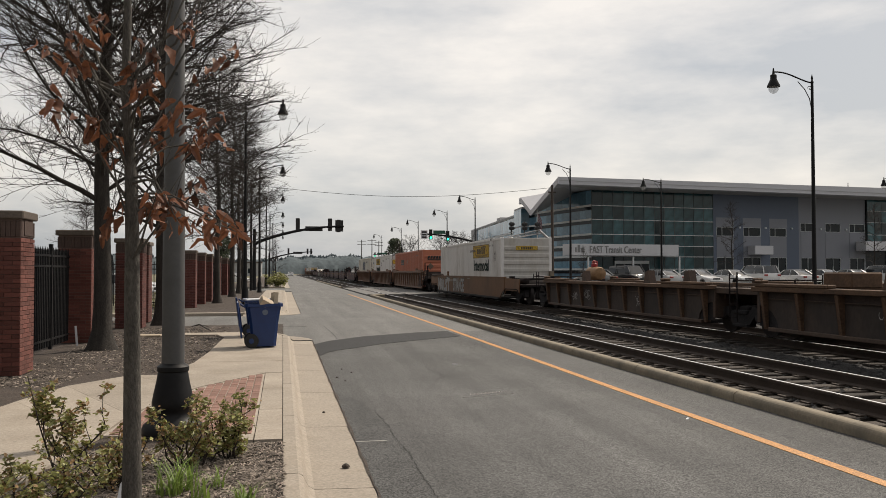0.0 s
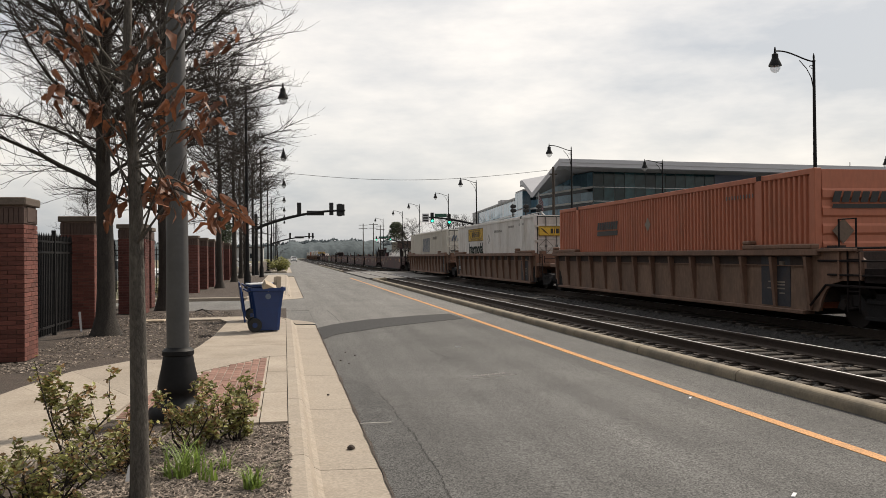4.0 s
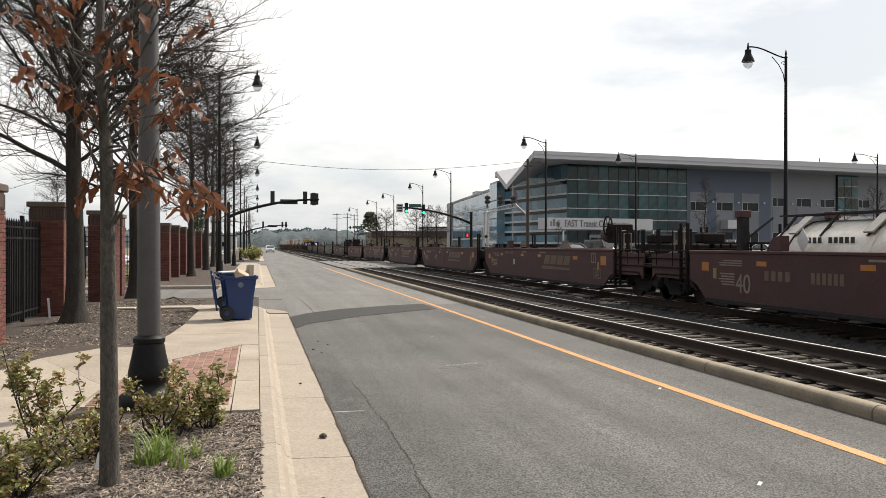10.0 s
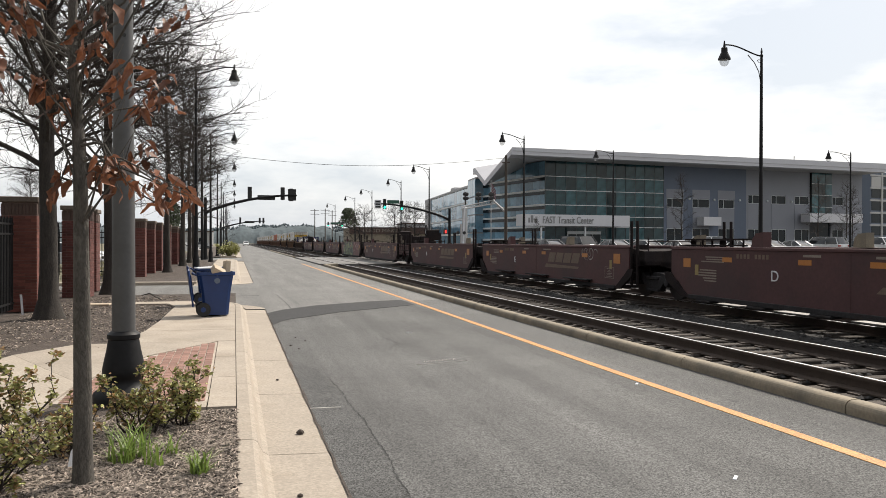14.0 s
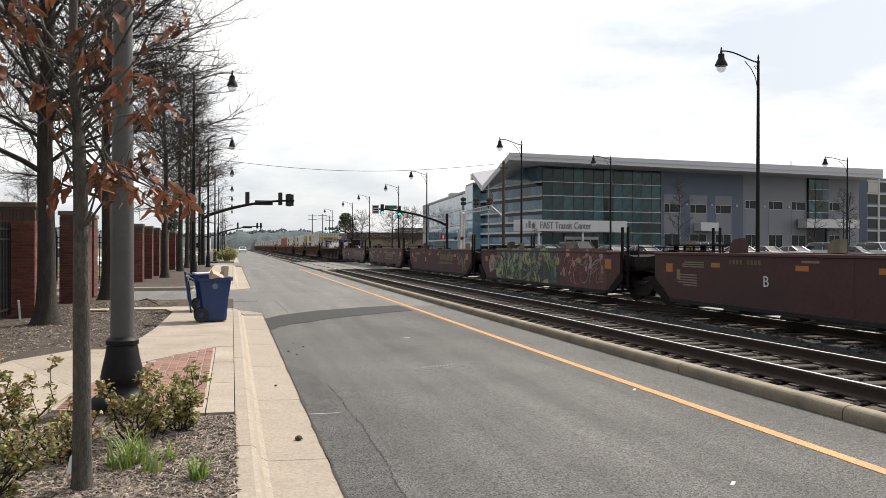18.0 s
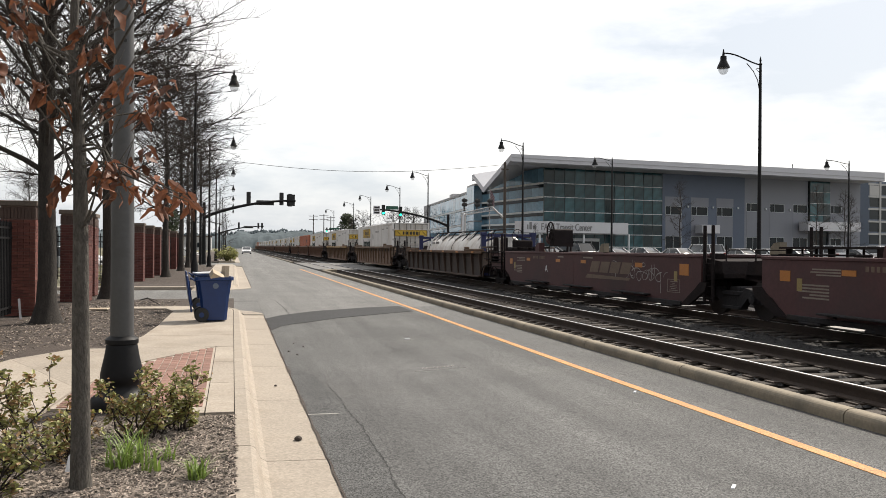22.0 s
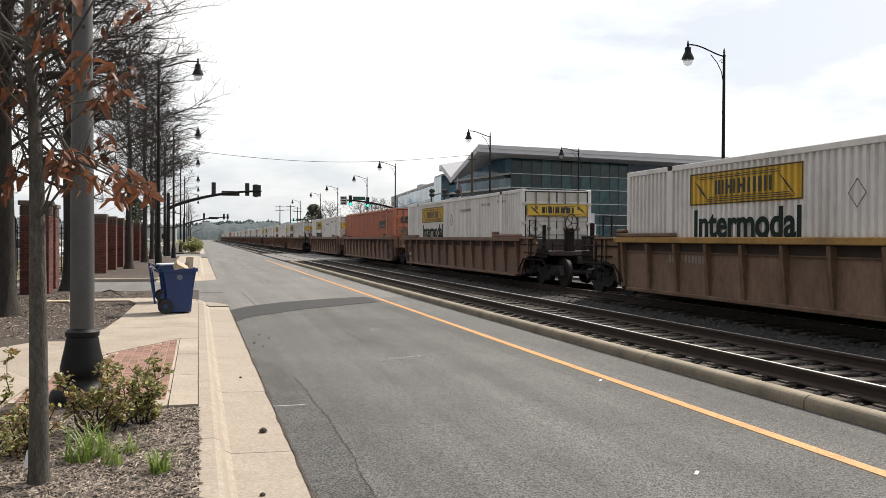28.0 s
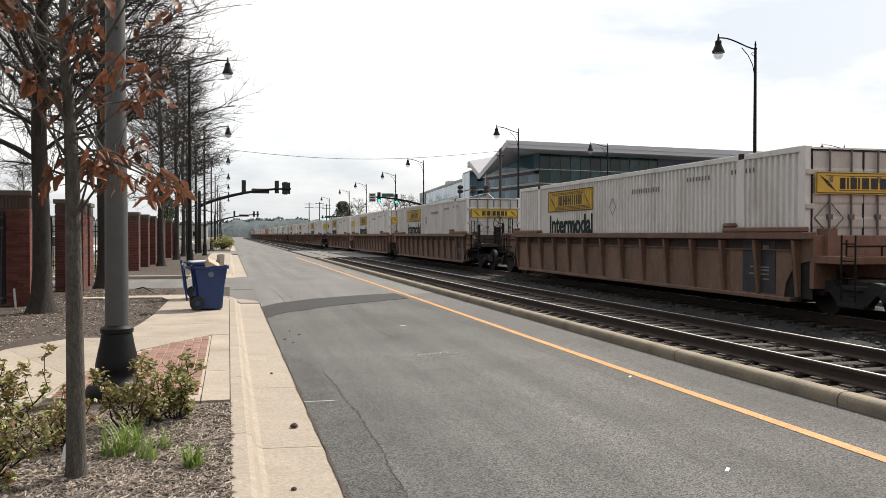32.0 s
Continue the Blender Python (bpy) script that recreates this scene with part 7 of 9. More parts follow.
    # wall lights
    for x in (30.0, 34.4, 39.0, 44.2, 48.9):
        part("wall_light", Shape().box(x, x + 0.25, F - 0.2, F, 7.5, 7.75, 0.03), ALU, b, "small wall light")
    # canopies and the name board
    part("entrance_canopy", Shape().box(2.7, 18.3, F - 2.6, F - 0.1, 3.6, 5.05, 0.02), SIGN_GREY, b, "pale entrance canopy with the centre's name")
    me = lettering("FAST Transit Center", 1.25, SIGN_TEXT, 0.03)
    w0, w1 = wide(me)
    part("lettering", me, SIGN_TEXT, b, "grey letters", at=pose(5.1, F - 2.64, 3.95) @ Matrix.Diagonal((7.5 / (w1 - w0), 1, 1, 1)))
    part("name_bars", Shape().box(3.1, 3.3, F - 2.63, F - 2.6, 4.0, 4.6).box(3.45, 3.8, F - 2.63, F - 2.6, 4.0, 4.9).box(3.95, 4.4, F - 2.63, F - 2.6, 4.0, 4.5), SIGN_TEXT, b)
    for x in (5.0, 11.5, 18.5):
        part("canopy_post", Shape().box(x, x + 0.2, F - 2.4, F - 2.2, 0, 3.6), ALU, b)
    part("door_frame", Shape().box(10.2, 15.4, F - 0.25, F - 0.12, 0, 3.0), ALU, b, "pale entrance frame")
    for k in range(4):
        part("door_leaf", Shape().box(10.35 + k * 1.27, 11.5 + k * 1.27, F - 0.3, F - 0.255, 0.1, 2.6), DARK_GLASS, b, "glass entrance door")
    part("side_canopy", Shape().box(50.5, 61.2, F - 2.2, F - 0.4, 4.55, 5.9, 0.02), SIGN_GREY, b, "pale side entrance canopy")
    part("small_canopy", Shape().box(31.4, 34.5, F - 1.6, F - 0.1, 3.9, 5.1, 0.02), SIGN_GREY, b, "pale small canopy")
    part("roof_mast", Shape().tube([(47.5, 2, 13), (47.5, 2, 14.2)], 0.06, 6), CAR_BLACK, b)
    # glass wing further along the road
    g = thing("glass_wing", "long glass office wing with sky-tinted panes and white floor bands", "building", at=(36.4, 121, -0.02), turn=-4.85)
    part("wing_core", Shape().box(0.15, 30, 0, 66, 0, 10.6), FAR_WHITE, g)
    for j in range(4):
        for k in range(26):
            part("pane", keep(("wpane", j), lambda: Shape().box(-0.03, 0.1, 0.04, 2.46, 0.3, 2.5).mesh("pane")), SKY_TINT_GLASS, g, at=(0, 0.4 + k * 2.5, 0.15 + j * 2.6))
        part("floor_band", Shape().box(-0.12, 0.12, 0, 66, 2.7 + j * 2.6, 2.98 + j * 2.6), ALU, g, "white floor band")
    for k in range(12):
        for j in range(4):
            part("pane", keep(("wfpane", j), lambda: Shape().box(0.04, 2.4, -0.05, 0.05, 0.3, 2.5).mesh("pane")), SKY_TINT_GLASS, g, at=(0.3 + k * 2.5, 0, 0.15 + j * 2.6))
    part("coping", Shape().box(-0.2, 30, -0.2, 66, 10.6, 10.9), FAR_WHITE, g)
    part("end_panel", Shape().box(-0.16, 0.13, 57.5, 66.05, 0.2, 10.6), FAR_WHITE, g, "pale end panel")
    part("wing_plant", Shape().box(2, 4, 40, 44, 10.9, 12.2), FAR_WHITE, g)
    # glass end under the fold's peak
    part("bay_core", Shape().box(-1.6, 0.14, 0.1, 6, 0, 11.2), FAR_WHITE, g, "glazed bay under the roof fold")
    for j in range(4):
        part("pane", Shape().box(-1.6, 0.1, 0.0, 0.08, 0.3 + j * 2.7, 2.8 + j * 2.7), SKY_TINT_GLASS, g)
        for k in range(3):
            part("pane", Shape().box(-1.68, -1.6, 0.1 + k * 2, 2.0 + k * 2, 0.3 + j * 2.7, 2.8 + j * 2.7), SKY_TINT_GLASS, g)
    # block behind to the right
    t = thing("office_block", "grey multi-storey block with white bands and dark windows", "building", at=(158.5, 185, -0.02), turn=15)
    part("wall", Shape().box(0, 40, 0, 20, 0, 19.7), PANEL_BLUE, t)
    for j in range(6):
        part("band", Shape().box(-0.3, 40.2, -0.25, 0, 2.6 + j * 3.2, 3.05 + j * 3.2), FAR_WHITE, t, "white floor band")
        for k in range(9):
            part("window", keep("tw", lambda: Shape().box(0, 3.7, -0.06, 0.02, 0, 2.3).mesh("window")), DARK_GLASS, t, at=(0.3 + k * 4.4, 0, 0.25 + j * 3.2))
    for k in range(5):
        part("pier", Shape().box(4.02 + k * 8.8, 4.68 + k * 8.8, -0.3, -0.001, 0, 19.5), FAR_WHITE, t, "white pier")
    part("light_panel", Shape().box(0.1, 4.0, -0.2, -0.07, 15.9, 18.5), FAR_WHITE, t, "pale wall panel")


# ---- pavement, beds ----
def slab(poly, name, mat, parent, z1=WALK, z0=-0.15):
    return part(name, Shape().prism(poly, "z", z0, z1), mat, parent)


def mulch_level(x, y):
    """Height of the uneven mulch; it is heaped against the kerb before the paving begins."""
    heap = max(0.0, min(1.0, (x + 0.4) / 0.4)) if y < 7.6 else 0.0
    return WALK - 0.035 + 0.03 * heap + 0.03 * (1 - 0.8 * heap) * noise.noise(Vector((x * 2.2, y * 2.2, 3)))


def build_pavement():
    ob = thing("pavement", "pale concrete pavement with sawn joints", "pavement", kind="structure")
    # strip behind the kerb
    g = 0.006
    for k in range(3):
        slab([(-0.22 + g, 7.78 + k * 1.7 + g), (EYE_SIDE - 0.008, 7.78 + k * 1.7 + g), (EYE_SIDE - 0.008, 9.48 + k * 1.7 - g), (-0.22 + g, 9.48 + k * 1.7 - g)], "slab", CONCRETE, ob)
    slab([(-0.62, 7.78 + g), (-0.22 - g, 7.78 + g), (-0.22 - g, 8.08), (-0.62, 8.08)], "slab", CONCRETE, ob)
    # the wide part with the bins
    ys = [12.9, 14.6, 16.4, 18.2, 20.0]
    left = {12.9: -1.62, 14.6: -1.4, 16.4: -1.32, 18.2: -1.3, 20.0: -1.28}
    for a, b in zip(ys, ys[1:]):
        slab([(left[a], a + g), (EYE_SIDE - 0.008, a + g), (EYE_SIDE - 0.008, b - g), (left[b], b - g)], "slab", CONCRETE, ob)
    slab([(-1.28, 20.0 + g), (EYE_SIDE - 0.008, 20.0 + g)] + [(-1.4 + 1.43 * math.cos(a), 20.2 + 1.43 * math.sin(a)) for a in (0.0, 0.26, 0.52, 0.79, 1.05, 1.31, 1.55)] + [(-2.6, 21.6), (-2.6, 21.0), (-1.5, 20.9)], "slab", CONCRETE, ob)
    # path that bends away to the left and back towards the camera
    lo = [(-0.22, 12.9), (-1.06, 11.45), (-1.55, 9.4), (-1.62, 8.2), (-1.8, 6.5), (-2.2, 4.2), (-2.7, 1.0), (-3.2, -4)]
    hi = [(-1.62, 12.9), (-2.15, 12.95), (-2.75, 11.9), (-3.0, 10.6), (-3.25, 8.5), (-3.5, 5.5), (-4.0, 1.5), (-4.6, -4)]
    for i in range(len(lo) - 1):
        k = 0.004
        slab([lo[i], (lo[i + 1][0], lo[i + 1][1] + 2 * k), (hi[i + 1][0], hi[i + 1][1] + 2 * k), hi[i]], "slab", CONCRETE, ob)
    # herringbone-free brick area: courses across
    bricks = thing("brick_paving", "red brick paving set in the pavement", "paving", kind="structure")
    outline = [(-0.223, 8.085), (-0.223, 12.88), (-1.06, 11.43), (-1.53, 9.4), (-1.6, 8.3), (-0.63, 8.085)]
    part("bedding", Shape().prism(outline, "z", -0.1, WALK - 0.009), SAND, bricks)
    me = Shape().box(-0.0445, 0.0445, -0.0945, 0.0945, 0, 0.02, 0.004).mesh("paver")

    def inside(x, y):
        n, hit = len(outline), False
        for i in range(n):
            (xa, ya), (xb, yb) = outline[i], outline[(i + 1) % n]
            if (ya > y) != (yb > y) and x < (xb - xa) * (y - ya) / (yb - ya) + xa:
                hit = not hit
        return hit
    count = 0
    for k in range(14):
        x = -0.295 - k * 0.1
        for r in range(25):
            y = 8.2 + r * 0.2 - (0.1 if k % 2 else 0)
            if inside(x, y - 0.06) and inside(x, y + 0.06) and inside(x - 0.03, y) and count < 300:
                part("paver", me, PAVER, bricks, at=pose(x, y, WALK - 0.018 + random.uniform(-0.002, 0.002), 0, 0, random.uniform(-0.8, 0.8)))
                count += 1
    # pavement beyond the driveway and cross street
    ob2 = thing("pavement_far", "pale concrete pavement along the fence", "pavement", kind="structure")
    for y0, n in ((33.5, 23), (85, 50)):
        for k in range(n):
            slab([(-1.3, y0 + k * 1.6 + g), (EYE_SIDE - 0.008, y0 + k * 1.6 + g), (EYE_SIDE - 0.008, y0 + (k + 1) * 1.6 - g), (-1.3, y0 + (k + 1) * 1.6 - g)], "slab", CONCRETE, ob2)
    # rounded kerb beyond the driveway
    ret = Shape()
    rings = ((1.44, -0.1), (1.44, WALK), (1.54, WALK), (1.6, 0.07), (1.68, 0.02), (2.12, 0.016), (2.12, -0.1))
    for j in range(13):
        a = -math.pi / 2 * j / 12
        ret.v += [(-1.4 + r * math.cos(a), 33.5 + r * math.sin(a), z) for r, z in rings]
    m = len(rings)
    ret.f += [(j * m + k + 1, j * m + k, (j + 1) * m + k, (j + 1) * m + k + 1) for j in range(12) for k in range(m - 1)]
    part("kerb_return", ret, CONCRETE, ob2)
    slab([(-1.3, 33.49), (-1.4, 32.1)] + [(-1.4 + 1.43 * math.cos(a), 33.49 + 1.43 * math.sin(a)) for a in (-1.5, -1.2, -0.9, -0.6, -0.3, 0.0)], "slab", CONCRETE, ob2)
    # mulch ground
    bed = Shape()
    n = 90
    for j in range(n + 1):
        for i in range(31):
            x, y = -6 + 6.05 * i / 30, -9 + 34.2 * j / n
            bed.v.append((x, y, mulch_level(x, y)))
    bed.f += [(j * 31 + i, j * 31 + i + 1, (j + 1) * 31 + i + 1, (j + 1) * 31 + i) for j in range(n) for i in range(30)]
    solo("mulch_bed", bed, SOIL, "brown bark mulch bed beside the pavement", "flower bed", kind="structure", smooth=True)
    solo("mulch_corner", box(-6, -3.3, 25.2, 28.4, -0.15, WALK - 0.05, 0.02), SOIL, "brown mulch round the last fence pier", "flower bed", kind="structure")
    far = Shape()
    for y0, y1 in ((32.2, 69.5), (84, 230)):
        m = 40
        for j in range(m + 1):
            for i in range(5):
                far.v.append((-6 + 4.68 * i / 4, y0 + (y1 - y0) * j / m, WALK - 0.03 + 0.03 * noise.noise(Vector((i, j * 0.7, 1)))))
        k0 = len(far.v) - (m + 1) * 5
        far.f += [(k0 + j * 5 + i, k0 + j * 5 + i + 1, k0 + (j + 1) * 5 + i + 1, k0 + (j + 1) * 5 + i) for j in range(m) for i in range(4)]
    solo("mulch_strip", far, SOIL, "brown mulch strip under the trees", "flower bed", kind="structure", smooth=True)
    solo("park_ground", box(-60, -6, -20, 250, -0.15, 0.06), GRASSLAND, "flat ground behind the fence", "ground", kind="structure")
    # bark chips
    rnd = random.Random(11)
    s = Shape()

    def chip(x, y):
        l, w, a, t = rnd.uniform(0.01, 0.05), rnd.uniform(0.0025, 0.007), rnd.uniform(0, math.pi), rnd.uniform(-0.4, 0.4)
        c, q = math.cos(a), math.sin(a)
        z = mulch_level(x, y) + 0.01
        dz = l * math.sin(t)
        s.add([(x - l * c - w * q, y - l * q + w * c, z - dz * 0.4), (x - l * c + w * q, y - l * q - w * c, z - dz * 0.4), (x + l * c + w * q, y + l * q - w * c, z + dz), (x + l * c - w * q, y + l * q + w * c, z + dz), (x, y, z + 0.012)],
              [(0, 1, 4), (1, 2, 4), (2, 3, 4), (3, 0, 4)])
    for _ in range(19000):
        chip(rnd.uniform(-1.6, 0.035), 3.6 + 4.1 * rnd.random())
    for _ in range(4500):
        y = rnd.uniform(12, 24)
        chip(rnd.uniform(-4.0, -1.35 if y > 13.4 else -2.9), y)
    solo("bark_chips", s, CHIPS, "scattered brown bark chips", "mulch", kind="stuff")


# ---- wheelie bins ----
def wheelie_bin(tilted_lid):
    ob = thing("wheelie_bin", "", "wheelie bin", group="blue bins")
    def ring(w, d, z):
        b = 0.05
        return [(-w + b, -d, z), (w - b, -d, z), (w, -d + b, z), (w, d - b, z), (w - b, d, z), (-w + b, d, z), (-w, d - b, z), (-w, -d + b, z)]
    s = Shape()
    lv = [ring(0.215, 0.235, 0.03), ring(0.24, 0.275, 0.48), ring(0.275, 0.325, 0.8), ring(0.30, 0.36, 0.81), ring(0.30, 0.36, 0.87), ring(0.272, 0.33, 0.87), ring(0.23, 0.26, 0.44)]
    for r in lv:
        s.v += r
    for i in range(len(lv) - 1):
        for k in range(8):
            s.f.append((i * 8 + k, i * 8 + (k + 1) % 8, (i + 1) * 8 + (k + 1) % 8, (i + 1) * 8 + k))
    s.f += [tuple(range(8))[::-1], tuple(range(48, 56))]
    part("body", s, BIN_BLUE, ob)
    part("handle", Shape().tube([(-0.22, 0.36, 0.8), (-0.22, 0.44, 0.85), (0.22, 0.44, 0.85), (0.22, 0.36, 0.8)], 0.018, 8), BIN_BLUE, ob)
    for x in (-0.245, 0.245):
        w = part("wheel", Shape().lathe([(0.02, -0.03), (0.13, -0.03), (0.14, -0.015), (0.14, 0.015), (0.13, 0.03), (0.02, 0.03)], 20, axis="x"), RUBBER, ob, "black rubber wheel", smooth=True, at=(x, 0.24, 0.14))
        part("hub", Shape().lathe([(0.005, -0.036), (0.05, -0.036), (0.05, 0.036), (0.005, 0.036)], 12, axis="x"), BIN_BLUE, w)
    part("axle", Shape().tube([(-0.25, 0.24, 0.14), (0.25, 0.24, 0.14)], 0.012, 6), IRON, ob)
    lid = Shape().box(-0.305, 0.305, -0.36, 0.36, 0, 0.035, 0.015).box(-0.2, 0.2, -0.25, 0.25, 0.035, 0.055, 0.01)
    part("lid", lid, BIN_BLUE, ob, "lid hanging open" if tilted_lid else "blue lid", at=pose(0, 0.49, 0.55, 83, 0, 0) if tilted_lid else pose(0, 0.1, 0.93, 10, 0, 0))
    return ob


def build_bins():
    a = wheelie_bin(True)
    tagged(a, "blue plastic wheelie bin overfilled with boxes, lid hanging open")
    a.matrix_basis = pose(-0.34, 17.3, WALK, 0, 0, 93)
    part("badge", Shape().lathe([(0.001, -0.003), (0.055, -0.003), (0.055, 0.003), (0.001, 0.003)], 20, (-0.2745, -0.02, 0.7), axis="x"), BLUE_MARK, a, "pale round badge")
    b = wheelie_bin(True)
    tagged(b, "blue plastic wheelie bin with lid hanging open, behind the first")
    b.matrix_basis = pose(-0.52, 20.3, WALK, 0, 0, 95)
    solo("foam_board", box(-0.24, 0.22, -0.24, 0.24, 0, 0.03, 0.008), PALE, "flat white foam board lying across an overfull bin", "board", at=pose(-0.48, 17.4, WALK + 0.93, 0, -2, 12))
    solo("cardboard_box", box(-0.13, 0.13, -0.1, 0.1, 0, 0.13, 0.004), CARDBOARD, "tan cardboard box sticking out of a bin", "box", at=pose(-0.32, 17.12, WALK + 0.83, 25, 28, 20))
    solo("cardboard_box", box(-0.045, 0.045, -0.1, 0.1, 0, 0.3, 0.004), CARDBOARD, "brown cardboard carton standing in a bin", "box", at=pose(-0.14, 17.4, WALK + 0.78, -6, 5, 20))


# ---- trees and plants ----
def grow_tree(seed, height=12.0, spread=4.2, girth=0.2, first=2.3, limbs=34, subs=10, twigs=7, fine=1.0):
    """A bare upswept tree: (wood, twigs) shapes. Trunk and limbs taper; twigs are thin three-sided rods."""
    rnd = random.Random(seed)
    wood, thin = Shape(), Shape()
    bend = lambda t: Vector((0.12 * math.sin(t * 2.1 + seed), 0.12 * math.sin(t * 1.7 + 2 * seed), 0))
    steps = 14
    axis = [Vector((0, 0, height * k / steps)) + bend(k * 0.45) * (k / steps) for k in range(steps + 1)]
    rad = [girth * (1.25 if k == 0 else 1.0) * (1 - k / steps) ** 0.8 + 0.012 for k in range(steps + 1)]
    flare = [Vector((0, 0, -0.1)), Vector((0, 0, 0.12)), Vector((0, 0, 0.4))]
    wood.tube(flare + axis[1:], [girth * 2.3, girth * 1.65, girth * 1.16] + rad[1:], 14)
    spin = rnd.uniform(0, 6)
    for i in range(limbs):
        t = i / limbs
        z = first + (height * 0.93 - first) * t ** 0.9
        f = z / height * steps
        base = axis[int(f)].lerp(axis[min(int(f) + 1, steps)], f - int(f))
        spin += 2.4 + rnd.uniform(-0.3, 0.3)
        length = spread * (0.72 + 0.42 * math.sin(math.pi * min(1.0, 0.12 + 1.1 * t)) - 0.3 * t) * rnd.uniform(0.75, 1.12)
        up = radians(rnd.uniform(22, 52) + 14 * t)
        d = Vector((math.cos(spin) * math.cos(up), math.sin(spin) * math.cos(up), math.sin(up)))
        pts, p = [base], base.copy()
        n = 7
        for k in range(n):
            d = (d + Vector((rnd.uniform(-0.18, 0.18), rnd.uniform(-0.18, 0.18), rnd.uniform(-0.2, 0.07)))).normalized()
            p = p + d * (length / n)
            pts.append(p)
        r0 = max(0.016, girth * (0.29 if i % 3 == 0 else 0.2) * (1 - 0.7 * t))
        wood.tube(pts, [r0 * (1 - k / n) ** 0.9 + 0.008 for k in range(n + 1)], 6)
        for j in range(subs):
            u = 0.18 + 0.8 * (j + rnd.random()) / subs
            g = u * n
            q = pts[int(g)].lerp(pts[min(int(g) + 1, n)], g - int(g))
            side = Vector((rnd.uniform(-1, 1), rnd.uniform(-1, 1), rnd.uniform(-0.5, 0.7)))
            e = (d * 0.75 + side).normalized()
            sl = length * (0.5 - 0.3 * u) * rnd.uniform(0.6, 1.3) + 0.25
            sp, s = [q], q.copy()
            for k in range(4):
                e = (e + Vector((rnd.uniform(-0.2, 0.2), rnd.uniform(-0.2, 0.2), rnd.uniform(-0.12, 0.12)))).normalized()
                s = s + e * (sl / 4)
                sp.append(s)
            thin.tube(sp, [0.011 * fine, 0.009 * fine, 0.007 * fine, 0.0055 * fine, 0.004 * fine], 4, False)
            for _ in range(twigs):
                g = rnd.uniform(0.3, 3.99)
                w = sp[int(g)].lerp(sp[int(g) + 1], g - int(g))
                c = (e * 0.8 + Vector((rnd.uniform(-1, 1), rnd.uniform(-1, 1), rnd.uniform(-0.5, 0.8)))).normalized()
                tl = rnd.uniform(0.18, 0.55)
                m = w + c * tl * 0.5 + Vector((rnd.uniform(-0.04, 0.04), rnd.uniform(-0.04, 0.04), rnd.uniform(0, 0.05)))
                thin.tube([w, m, w + c * tl + Vector((0, 0, 0.06))], [0.0045 * fine, 0.0038 * fine, 0.0025 * fine], 3, False)
    return wood, thin


def bare_tree(label, seed, at, turn=0.0, scale=1.0, **k):
    ob = thing("tree", label, "tree", group="street trees", at=at, turn=turn)
    wood, thin = grow_tree(seed, **k)
    part("trunk", wood, BARK, ob, smooth=True)
    part("crown", thin, TWIG, ob, "dense bare twigs")
    ob.scale = (scale,) * 3
    return ob


